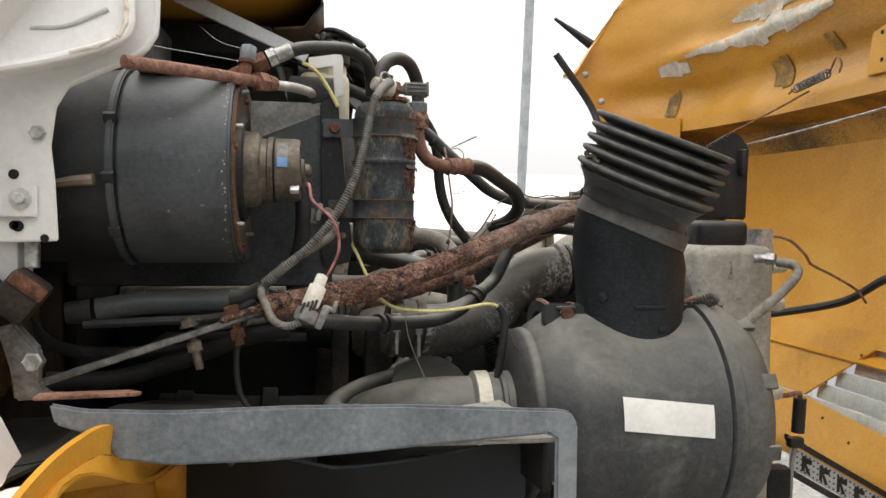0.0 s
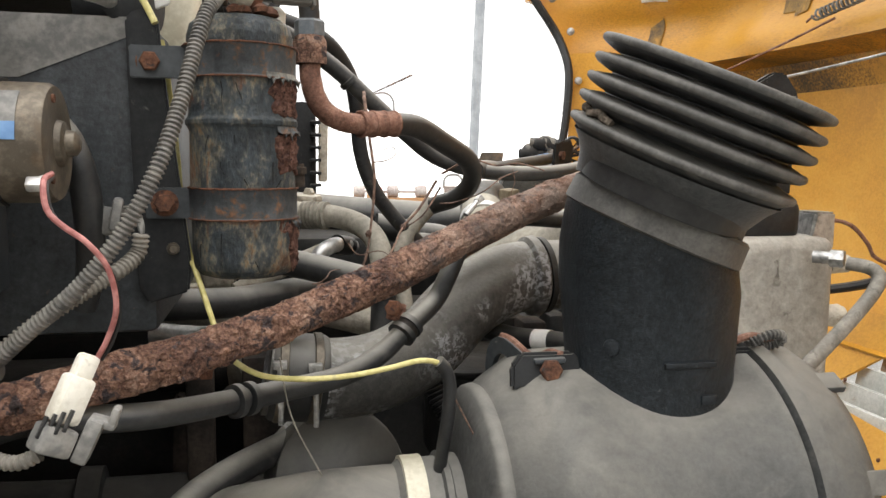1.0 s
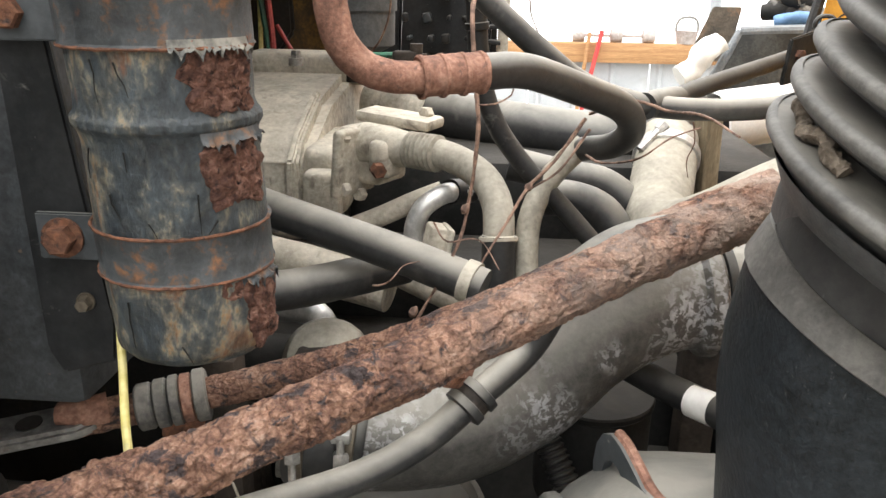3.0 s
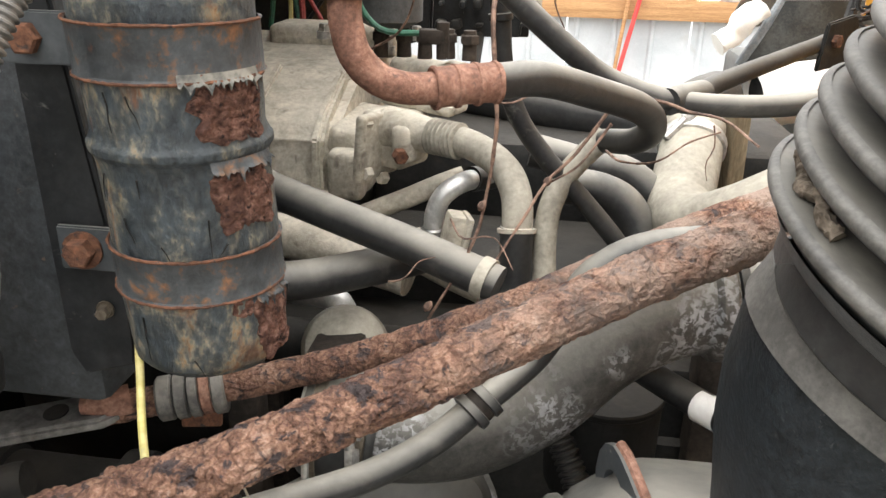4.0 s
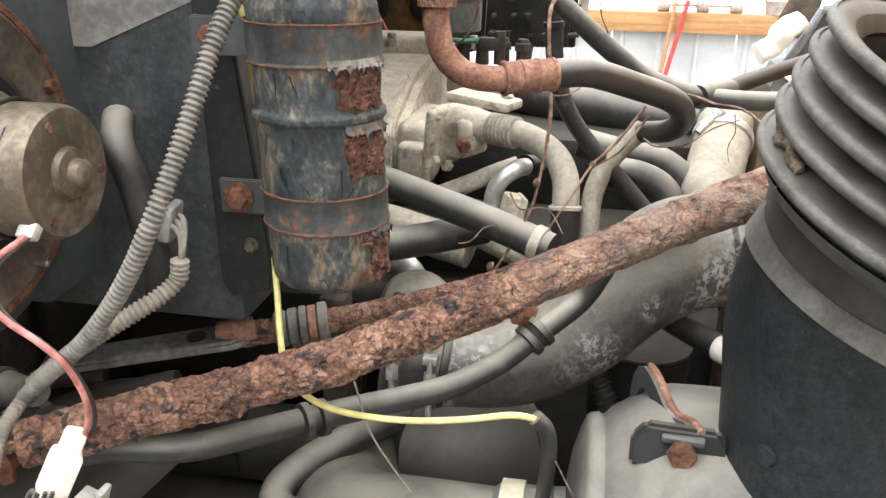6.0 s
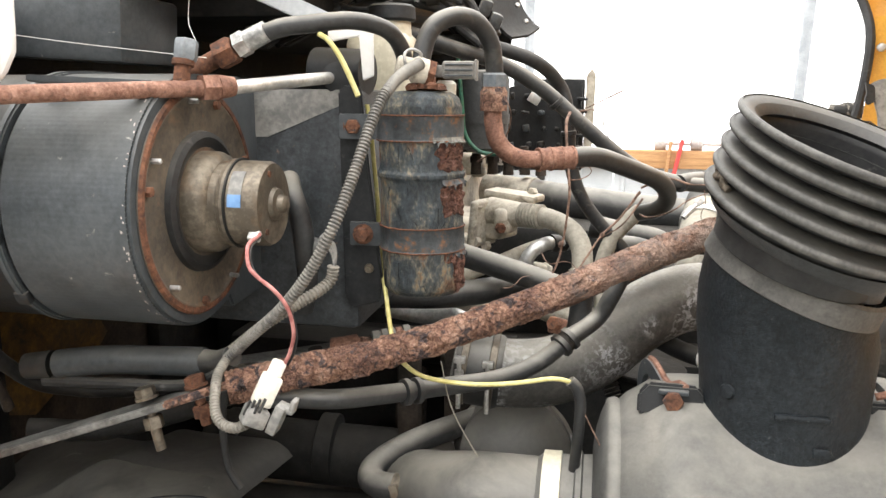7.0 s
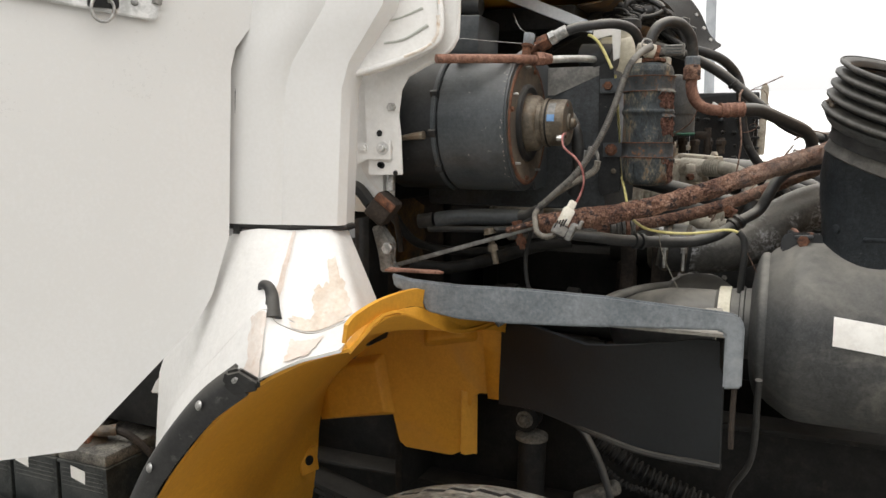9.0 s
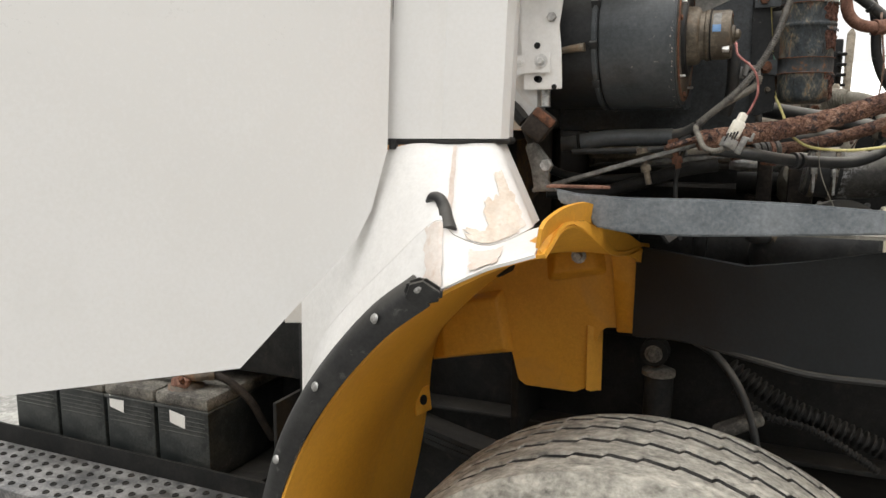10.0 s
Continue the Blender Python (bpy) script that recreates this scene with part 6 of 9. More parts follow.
for k, z in enumerate((1.683, 1.564)):
    part("strap", leant(lathe([(z - 0.0135, 0.0455), (z - 0.013, 0.0475), (z - 0.0115, 0.0465), (z + 0.0115, 0.0465), (z + 0.013, 0.0475), (z + 0.0135, 0.0455)], DC, (0, 0, 1), n=64, caps=False)), BAND, drier, "rusty edged steel strap")
    for dz in (-0.0133, 0.0133):
        part("strap_edge", leant(tube([on_drier(a, z + dz, 0.0472) for a in range(-185, 6, 5)], 0.0009, n=6, step=0.003, rough=0.0006, grain=400)), RUST_BOLT, drier, "rusted strap edge")
    bx, by = ((0.047, 1.175), (0.055, 1.178))[k]
    part("strap_ear", prism([(0.0, -0.0135), (0.052, -0.0135), (0.052, 0.0135), (0.0, 0.0135)], (bx + 0.036, by + 0.004 + 0.004 * k, z), (-1, 0.0, 0), (0, 0, 1), -0.004, 0.001), DRUM, drier, "dark strap ear")
    part("bolt", joined(lathe([(0, 0.0115), (0.002, 0.0115)], (bx, by + 0.003, z), (0.1, -1, 0), n=18), hexagon((bx, by + 0.001, z), (0.1, -1, 0), 0.0085, 0.008)), RUST_BOLT, drier, "rusty hex bolt")
mount = thing("drier_plate", (0.06, 1.2, 1.48), "black bent steel mounting plate", "bracket")
part("plate", prism([(0.030, 1.49), (0.038, 1.475), (0.072, 1.485), (0.075, 1.51), (0.056, 1.68), (0.053, 1.72), (0.048, 1.728), (0.034, 1.728), (0.026, 1.72)], (0, 1.188, 0), (1, 0, 0), (0, 0, 1), -0.006, 0.002), BLACK_PLASTIC, mount)
part("small_bolt", joined(lathe([(0, 0.0055), (0.0015, 0.0055)], (0.06, 1.186, 1.524), (0, -1, 0), n=16), hexagon((0.06, 1.1845, 1.524), (0.2, -1, 0), 0.0042, 0.007)), MOTOR, mount, "small steel bolt")
head = thing("drier_switch", (0.105, 1.17, 1.73), "grey pressure switch and connector on the canister", "switch")
part("body", lathe([(0, 0.008), (0.004, 0.014), (0.016, 0.0145), (0.02, 0.011), (0.034, 0.010), (0.036, 0.008)], (0.134, 1.165, 1.738), (-0.85, -0.35, 0.25), n=20), ALLOY, head, "dusty grey sensor body")
part("sensor_nut", hexagon((0.137, 1.166, 1.737), (-0.85, -0.35, 0.25), 0.0155, 0.008), RUST_BOLT, head, "rusty hex collar")
part("retaining_clip", tube([(0.114, 1.143, 1.744), (0.113, 1.142, 1.757), (0.119, 1.148, 1.762), (0.126, 1.156, 1.759), (0.127, 1.158, 1.752)], 0.0016, n=8, step=0.003), STEEL, head, "wire retaining clip")
part("dirt_crust", joined(*[lathe([(0, 0.006 + 0.002 * (k % 3)), (0.004, 0.007), (0.007, 0.003)], (0.118 + 0.007 * k, 1.152 + 0.006 * (k % 3), 1.7215 + 0.001 * (k % 2)), (0.1 * (k % 3 - 1), 0.1, 1), n=9) for k in range(5)]), RUST_BOLT, head, "rusty crust under the switch")
part("post", lathe([(0, 0.010), (0.025, 0.009)], (0.128, 1.18, 1.715), (0, 0, 1), n=16), RUST_SMOOTH, head)
part("plug", joined(box((0.165, 1.165, 1.742), (0.034, 0.018, 0.018), (0, 0, 5), 0.003), box((0.139, 1.168, 1.741), (0.025, 0.012, 0.012), bevel=0.002)), CONDUIT, head, "grey plug")
for k in range(3):
    part("plug_rib", box((0.166, 1.1555, 1.7365 + 0.0055 * k), (0.028, 0.002, 0.0018), (0, 0, 5), 0.0005), DRUM, head)
part("plug_lip", box((0.1825, 1.1665, 1.742), (0.003, 0.021, 0.021), (0, 0, 5), 0.001), CONDUIT, head)
part("cover", lathe([(0, 0.011), (0.012, 0.0115), (0.016, 0.008)], (0.148, 1.18, 1.716), (0, 0, 1), n=16), IVORY, head)

# ---- rusty braces ----


def scaled_rod(points, r, n=84, step=0.0013, cell=100.0, lift=0.0029):
    """A bar along a line, whose rust has lifted into plates and pits."""
    line, _ = smoothed(points, step)
    pts, faces = tube(points, r, n=n, step=step)
    out = []
    for i, p in enumerate(pts):
        k = i // n
        axis = (line[min(k + 1, len(line) - 1)] - line[max(k - 1, 0)]).normalized()
        h = k * step
        d = p - line[k]
        calm = 1.0 - 0.7 * max(0.0, (k / len(line) - 0.45) / 0.55)
        q = p * cell - axis * (h * cell * 0.3) + noise.noise_vector(p * 120) * 0.4
        dist, near = noise.voronoi(q)
        fine_dist, fine_near = noise.voronoi(p * cell * 2.3 + noise.noise_vector(p * 200) * 0.3)
        crack = min(1.0, (dist[1] - dist[0]) * 9.0)
        plate = noise.noise(near[0] * 7.3)
        tip = (q - near[0]).dot(noise.noise_vector(near[0] * 3.1))
        chip = noise.noise(fine_near[0] * 5.1)
        swell = noise.noise(p * 38)
        pit = min(0.0, noise.fractal(p * 55, 1.0, 2.0, 2) + 0.15)
        wear = calm + (1 - calm) * (0.5 + 0.5 * noise.noise(p * 24))
        out.append(p + d.normalized() * lift * (wear * (0.9 * plate + 0.9 * tip + 0.4 * chip + 0.5 * crack - 0.6) + 0.8 * pit + 0.4 * swell))
    return out, faces


ROD = [(-0.04, 1.030, 1.432), (0.0, 1.051, 1.4385), (0.028, 1.066, 1.443), (0.095, 1.0998, 1.453), (0.163, 1.1336, 1.4698), (0.23, 1.1683, 1.4915), (0.298, 1.2025, 1.516), (0.365, 1.2351, 1.5411), (0.433, 1.2644, 1.5643), (0.50, 1.288, 1.583)]
rod = thing("brace_rod", (0.2, 1.13, 1.42), "pitted rusty steel brace rod", "rod", "rusty braces")
part("rod", scaled_rod(ROD, 0.0169), RUST, rod, "thickly scaled steel", angle=30)
part("flat_end", prism([(-0.03, -0.011), (0.05, -0.013), (0.05, 0.013), (-0.03, 0.011)], (-0.065, 1.015, 1.424), (0.865, 0.43, 0.255), (-0.3, 0.86, -0.25), 0.008, 0.002), RUST, rod)
ROD2 = [(0.0, 1.251, 1.402), (0.0625, 1.2745, 1.4089), (0.125, 1.2926, 1.4193), (0.1875, 1.3082, 1.4346), (0.25, 1.3233, 1.4553), (0.3125, 1.3389, 1.4807), (0.375, 1.3549, 1.5088), (0.4375, 1.37, 1.5369), (0.50, 1.3823, 1.561)]
rod2 = thing("brace_rod", (0.2, 1.3, 1.42), "thin rusty steel brace behind the other", "rod", "rusty braces")
part("rod", scaled_rod(ROD2, 0.0122, n=48, step=0.002, cell=105.0, lift=0.0013), RUST, rod2, angle=30)
RUN2 = unit((0.93, 0.35, 0.11))


def on_rod2(s):
    return V((0.069, 1.2766, 1.4100)) + RUN2 * s


for s, w, h, m in ((-0.026, 0.006, 0.0172, CONDUIT), (-0.0145, 0.005, 0.0180, CONDUIT), (-0.005, 0.004, 0.0186, CONDUIT), (0.0035, 0.0045, 0.0180, RUST_SMOOTH), (0.013, 0.005, 0.0195, CONDUIT)):
    part("clamp", lathe([(-w, 0.0128), (-w, h - 0.002), (-w * 0.7, h), (w * 0.7, h), (w, h - 0.002), (w, 0.0128)], on_rod2(s), RUN2, n=28), m, rod2, "rubber lined clamp")
part("clamp_lug", box(on_rod2(0.0) + V((0.0, -0.004, -0.021)), (0.03, 0.006, 0.016), (12, 6, 20), 0.002), RUST_BOLT, rod2, "rusty clamp lug")
end2 = V((0.004, 1.2525, 1.4025))
part("flat_end", prism([(-0.17, -0.016), (0.0, -0.019), (0.014, -0.012), (0.018, 0.0), (0.014, 0.012), (0.0, 0.019), (-0.17, 0.016)], end2 - V((0, 0, 0.005)), (0.93, 0.35, 0.10), (-0.33, 0.93, 0.06), 0.01, 0.003), LINK, rod2, "flattened end with a bolt hole")
part("bolt_hole", lathe([(0, 0.009), (0.0115, 0.009)], end2 - RUN2 * 0.033 - V((0, 0, 0.005)), (-0.08, -0.1, 0.99), n=16), DARK, rod2)
part("rolled_edge", tube([end2 + V((-0.012, -0.006, 0.007)), end2 + V((0.004, -0.004, 0.008)), end2 + V((0.018, 0.004, 0.008))], 0.009, n=12, step=0.006, ends=0.0118), RUST_SMOOTH, rod2)
bar2 = thing("flat_link", (-0.2, 1.02, 1.35), "grey flat steel link bolted to the rusty brace", "link")
part("bar", prism([(-0.24, -0.015), (-0.1, -0.019), (0.055, -0.019), (0.073, -0.006), (0.073, 0.006), (0.055, 0.019), (-0.1, 0.019), (-0.24, 0.015)], (-0.105, 1.053, 1.4115), (0.924, 0.256, 0.283), (-0.24, 0.955, -0.1), -0.008, 0.0015), LINK, bar2)
for k, (x, y, z) in enumerate(((-0.135, 1.042, 1.402), (-0.082, 1.048, 1.417))):
    ax = unit((-0.24, 0.03, 0.96))
    o = V((x, y, z))
    part("bolt", joined(lathe([(0.006, 0.012), (0.009, 0.012)], o, ax, n=18), hexagon(o + ax * 0.009, ax, 0.0105, 0.009), lathe([(-0.05 if k == 0 else -0.035, 0.0055), (0.0, 0.0055)], o, ax, n=12), hexagon(o - ax * 0.026, ax, 0.010, 0.013)), (MOTOR if k == 0 else RUST_BOLT), bar2, "rusty bolt and nut")

# ---- grey arm across the wheel arch, dark splash panel ----
arm = thing("hood_support_arm", (0.05, 0.86, 1.22), "blue-grey painted steel arm over the wheel arch", "bracket")
part("web", prism([(-0.24, 1.357), (-0.205, 1.350), (-0.12, 1.346), (0.0, 1.348), (0.12, 1.346), (0.24, 1.339), (0.298, 1.336), (0.312, 1.332), (0.32, 1.318), (0.32, 1.226), (0.294, 1.222), (0.294, 1.302), (0.286, 1.308), (0.2, 1.303), (0.08, 1.295), (-0.03, 1.289), (-0.12, 1.289), (-0.175, 1.297), (-0.19, 1.32), (-0.235, 1.335)], (0, 0.846, 0), (1, 0.018, 0), (0, 0, 1), -0.008, 0.003), GREY_PAINT, arm)
part("shelf", prism([(0.06, 0.86), (0.302, 0.86), (0.30, 0.905), (0.276, 1.06), (0.096, 0.97)], (0, 0, 1.296), (1, 0, 0), (0, 1, 0), 0.005, 0.0015), TANK, arm, "dusty flat shelf plate")
part("shelf_edge", box((0.284, 0.975, 1.262), (0.008, 0.16, 0.07), (0, 0, 8), 0.002), DARK, arm)
part("tip", prism([(0, 0), (0.10, 0.006), (0.105, 0.012), (0.09, 0.022), (0.0, 0.02)], (-0.262, 0.86, 1.356), (1, 0.05, 0), (0, 1, 0.05), 0.004, 0.001), RUST_SMOOTH, arm)
edge_low = [(-0.165, 1.215, 1.028), (-0.061, 1.15, 1.045), (0.076, 1.06, 1.044), (0.166, 1.02, 1.041), (0.29, 0.99, 1.05)]
splash = single("splash_panel", sheet([[V((x, y, z)).lerp(V((x, y - 0.012, 1.215 + 0.05 * max(0, min(1, (x - 0.05) / 0.2)))), f) + V((0, 0.012 * math.sin(3 * f + 9 * x), 0)) for f in (0, 0.08, 0.3, 0.6, 0.85, 1.0)] for x, y, z in dense(edge_low)], -0.008), SPLASH, "flat black plastic splash panel beside the wheel", "panel")
part("hem", tube(edge_low, 0.006, n=8, step=0.02), RUBBER_BLACK, splash)
pivot = thing("pivot_arm", (-0.3, 0.93, 1.34), "dirty steel hinge arm with an orange worn block", "pivot arm")
part("arm", prism([(-0.318, 1.425), (-0.30, 1.43), (-0.275, 1.40), (-0.276, 1.36), (-0.258, 1.346), (-0.30, 1.344), (-0.305, 1.38)], (0, 0.915, 0), (1, 0, 0), (0, 0, 1), -0.018, 0.003), LINK, pivot)
part("block", box((-0.292, 0.915, 1.46), (0.042, 0.05, 0.05), (0, 38, 10), 0.006), BROWN_DARK, pivot, "worn orange edged block")
part("block_edge", box((-0.277, 0.893, 1.472), (0.04, 0.008, 0.016), (0, 38, 10), 0.003), RUST_BOLT, pivot)
part("stop", tube([(-0.372, 0.93, 1.50), (-0.345, 0.925, 1.49), (-0.32, 0.92, 1.465)], 0.012, n=10, step=0.01), DARK, pivot)
part("bolt", hexagon((-0.27, 0.895, 1.392), (0, -1, 0), 0.011, 0.012), STEEL, pivot)
part("pin", tube([(-0.287, 0.935, 1.53), (-0.285, 0.93, 1.49)], 0.008, n=12, step=0.02), STEEL, pivot)

# ---- firewall and cowl ----
fire = thing("firewall", (-0.42, 1.8, 0.9), "cab firewall with dirty yellow paint and painted shade", "firewall")
# dark sheet and added black pads stand for the deep shade here
part("sheet", box((-0.45, 1.88, 1.52), (0.02, 1.56, 0.68), bevel=0.004), BROWN_DARK, fire, "dark sheet with its deep shade in the colour")
part("bare_patch", prism([(1.17, 1.45), (1.21, 1.465), (1.26, 1.455), (1.31, 1.462), (1.36, 1.44), (1.40, 1.425), (1.385, 1.385), (1.41, 1.35), (1.38, 1.325), (1.40, 1.30), (1.34, 1.285), (1.29, 1.30), (1.24, 1.28), (1.19, 1.30), (1.16, 1.36), (1.18, 1.40)], (-0.4398, 0, 0), (0, 1, 0), (0, 0, 1), 0.004, 0.001), GRIME_SHADE_YELLOW, fire, "patch of dirty yellow paint with shade in the colour")
part("low_filler", box((-0.45, 1.97, 0.96), (0.02, 1.38, 0.44), bevel=0.004), DARK, fire, "added dark board closing the gap below")
part("upper_shade_pad", box((-0.425, 1.86, 1.66), (0.03, 1.34, 0.42), bevel=0.02), DARK, fire, "added black pad standing for the upper shade")
part("side_shade_pad", box((-0.40, 1.04, 1.63), (0.03, 0.20, 0.40), bevel=0.01), DARK, fire, "added black pad standing for the side shade")
part("low_shade_pad", box((-0.43, 1.97, 1.30), (0.03, 0.9, 0.3), bevel=0.02), DARK, fire, "added black pad standing for the lower shade")
part("edge_shade_pad", box((-0.43, 1.13, 1.32), (0.03, 0.09, 0.34), bevel=0.012), DARK, fire, "added black pad standing for the edge shade")
for pts, r, m in (([(-0.37, 1.06, 1.47), (-0.355, 1.09, 1.42), (-0.335, 1.13, 1.375), (-0.29, 1.17, 1.355), (-0.22, 1.20, 1.352), (-0.12, 1.23, 1.36)], 0.009, RUBBER_BLACK), ([(-0.33, 1.10, 1.33), (-0.25, 1.13, 1.325), (-0.17, 1.15, 1.345), (-0.09, 1.17, 1.372), (-0.02, 1.19, 1.385)], 0.013, DARK), ([(-0.34, 1.02, 1.52), (-0.335, 1.03, 1.47), (-0.34, 1.06, 1.42), (-0.345, 1.09, 1.36)], 0.006, BROWN_DARK)):
    single("firewall_cable", tube(pts, r, n=12, step=0.008, rough=0.0012, grain=60), m, "grimy dark cable beside the firewall", "cable", "cables at the firewall")
top = thing("cowl_top", (-0.2, 1.9, 1.85), "yellow painted cab cowl under the windshield", "cab panel")
part("panel", sheet([[V((x, y, z)) for y in (1.14, 1.30, 1.6, 2.0, 2.4, 2.7)] for x, z in ((-0.5, 1.872), (-0.2, 1.872), (-0.12, 1.88), (-0.04, 1.905), (0.0, 1.93), (0.02, 1.96))], 0.004), YELLOW, top, angle=50)
part("lower_panel", sheet([[V((x, y, z)) for y in (1.31, 1.5, 1.8, 2.1)] for x, z in ((0.02, 1.95), (0.03, 1.90), (0.0, 1.86), (-0.05, 1.855))], 0.004), GRIME_SHADE_YELLOW, top, angle=50)
part("underside", box((-0.25, 1.75, 1.835), (0.40, 0.9, 0.05), bevel=0.01), DARK, top)
edge = [(-0.05, 2.2, 2.06), (0.02, 2.2, 2.035), (0.067, 2.2, 2.005), (0.10, 2.2, 1.96), (0.125, 2.2, 1.905), (0.150, 2.2, 1.875), (0.165, 2.19, 1.865)]
part("rubber_apron", sheet([[V(p), V(p) + V((-0.02, -0.05, -0.02)), V(p) + V((-0.05, -0.12, -0.03))] for p in resampled(edge, 16)], 0.006), DARK, top, "black cowl edge", angle=60)
part("apron_side", prism([(-0.25, 2.06), (-0.05, 2.05), (0.06, 1.99), (0.11, 1.90), (0.10, 1.82), (0.05, 1.76), (-0.25, 1.76)], (0, 2.18, 0), (1, 0, 0), (0, 0, 1), -0.02, 0.004), DARK, top)
for x, z in ((0.118, 1.915), (0.095, 1.955), (0.138, 1.88)):
    part("rivet", lathe([(0, 0.006), (0.004, 0.004)], (x, 2.155, z), (0.3, -1, 0.2), n=10), STEEL, top)
strip = thing("flange_strip", (-0.07, 1.22, 1.8), "white painted flange strip with a hooked end", "trim strip")
part("strip", prism([(-0.18, -0.012), (0.105, -0.010), (0.105, 0.010), (-0.18, 0.012)], (-0.09, 1.22, 1.838), (0.915, 0.0, -0.40), (0.40, 0.2, 0.9), -0.006, 0.001), PANEL, strip)
part("hook", prism([(0.0, 0.0), (0.048, 0.008), (0.052, 0.0), (0.052, -0.055), (0.040, -0.06), (0.036, -0.012), (0.0, -0.018)], (0.008, 1.215, 1.792), (1, 0, 0), (0, 0, 1), 0.005, 0.001), WHITE_WORN, strip)

# ---- bottle behind the drier ----
tank = thing("coolant_bottle", (0.04, 1.36, 1.70), "cloudy plastic bottle with a dark screw cap", "bottle")
part("bottle", joined(box((0.03, 1.36, 1.745), (0.085, 0.07, 0.10), bevel=0.016, segments=3), lathe([(0, 0.026), (0.03, 0.024)], (0.043, 1.355, 1.785), (0, 0, 1), n=24)), CLEAR, tank)
part("cap", lathe([(0, 0.029), (0.003, 0.031), (0.018, 0.030), (0.021, 0.026)], (0.043, 1.355, 1.808), (0, 0, 1), n=32), BLACK_PLASTIC, tank, "black screw cap")

# ---- refrigerant lines ----
line = thing("heater_pipe", (-0.05, 1.03, 1.70), "rusty heater pipe with a union nut and a bright end", "pipe")
part("rusty_length", tube([(-0.178, 0.889, 1.713), (-0.138, 0.932, 1.716), (-0.105, 0.967, 1.718), (-0.045, 1.04, 1.722)], 0.0076, n=16), RUST_SMOOTH, line)
part("union_nut", joined(hexagon((-0.052, 1.031, 1.722), (0.637, 0.77, 0.042), 0.0128, 0.018, 0.3), lathe([(0.016, 0.0115), (0.032, 0.009)], (-0.052, 1.031, 1.722), (0.637, 0.77, 0.042), n=16)), RUST_SMOOTH, line, "rusty union nut")
part("bright_end", tube([(-0.035, 1.052, 1.722), (-0.01, 1.096, 1.727), (0.009, 1.16, 1.7325), (0.014, 1.20, 1.735)], 0.0066, n=16, step=0.006), BRIGHT, line, "bright bare tube")
part("service_port", joined(lathe([(0, 0.0075), (0.02, 0.0075), (0.02, 0.010), (0.025, 0.010)], (-0.066, 1.02, 1.722), (0.05, 0.2, 1), n=16), ), RUST_BOLT, line)
part("cap", joined(lathe([(0.0, 0.0095), (0.002, 0.0108), (0.017, 0.0108), (0.019, 0.0095)], (-0.063, 1.025, 1.746), (0.05, 0.2, 1), n=6)), GREY_PAINT, line, "blue-grey hex cap")
suction = thing("refrigerant_hose", (0.03, 1.13, 1.76), "black rubber refrigerant hose with rusty crimp fittings", "hose")
part("hose", tube([(-0.03, 1.09, 1.768), (0.0, 1.092, 1.779), (0.022, 1.10, 1.783), (0.062, 1.13, 1.789), (0.09, 1.16, 1.782), (0.1, 1.185, 1.762), (0.102, 1.195, 1.735)], 0.0088, n=18, step=0.006), RUBBER, suction)
part("fitting", joined(hexagon((-0.062, 1.088, 1.752), (0.9, 0.03, 0.43), 0.0145, 0.02), tube([(-0.09, 1.088, 1.738), (-0.05, 1.089, 1.758)], 0.009, n=14)), RUST_BOLT, suction, "rusty union nut")
part("ferrule", joined(hexagon((-0.042, 1.089, 1.762), (0.9, 0.03, 0.43), 0.013, 0.012), lathe([(0.012, 0.0108), (0.034, 0.0102)], (-0.042, 1.089, 1.762), (0.9, 0.03, 0.43), n=18)), STEEL, suction)
part("stub", tube([(-0.09, 1.088, 1.738), (-0.12, 1.10, 1.722), (-0.15, 1.14, 1.71)], 0.0085, n=14), STEEL, suction)
liquid = thing("refrigerant_hose", (0.25, 1.32, 1.64), "black refrigerant hose with a heavily rusted elbow", "hose")
part("loop", tube([(0.121, 1.205, 1.715), (0.114, 1.214, 1.745), (0.116, 1.219, 1.77), (0.126, 1.226, 1.792), (0.146, 1.243, 1.803), (0.166, 1.266, 1.799), (0.18, 1.285, 1.778), (0.184, 1.293, 1.75), (0.184, 1.293, 1.738)], 0.0105, n=18, step=0.006), RUBBER, liquid)
part("collar", hexagon((0.184, 1.293, 1.727), (0, 0, 1), 0.0155, 0.016), GREY_PAINT, liquid, "grey hex collar")
part("union_nut", joined(hexagon((0.184, 1.292, 1.699), (0, 0, 1), 0.0175, 0.026), hexagon((0.184, 1.292, 1.699), (0, 0, 1), 0.0165, 0.028)), RUST, liquid, "rusted union nut")
part("elbow", tube([(0.184, 1.291, 1.702), (0.1845, 1.289, 1.685), (0.190, 1.290, 1.664), (0.2025, 1.295, 1.649), (0.220, 1.303, 1.642), (0.243, 1.318, 1.640)], 0.0108, n=24, step=0.003, rough=0.0004, grain=160), RUST_SMOOTH, liquid, "rusted steel elbow", angle=75)
crimp = part("ferrule", tube([(0.237, 1.3145, 1.6405), (0.258, 1.3265, 1.642), (0.279, 1.337, 1.6425)], 0.0136, n=28, step=0.003, rough=0.0003, grain=150), RUST_SMOOTH, liquid, "rusted crimp sleeve")
SLEEVE = unit((0.042, 0.0225, 0.002))
for h in (0.001, 0.016, 0.031, 0.045):
    part("crimp_ring", lathe([(-0.002, 0.0134), (-0.001, 0.0148), (0.001, 0.0148), (0.002, 0.0134)], V((0.237, 1.3145, 1.6405)) + SLEEVE * h, SLEEVE, n=28, caps=False), RUST_SMOOTH, crimp)
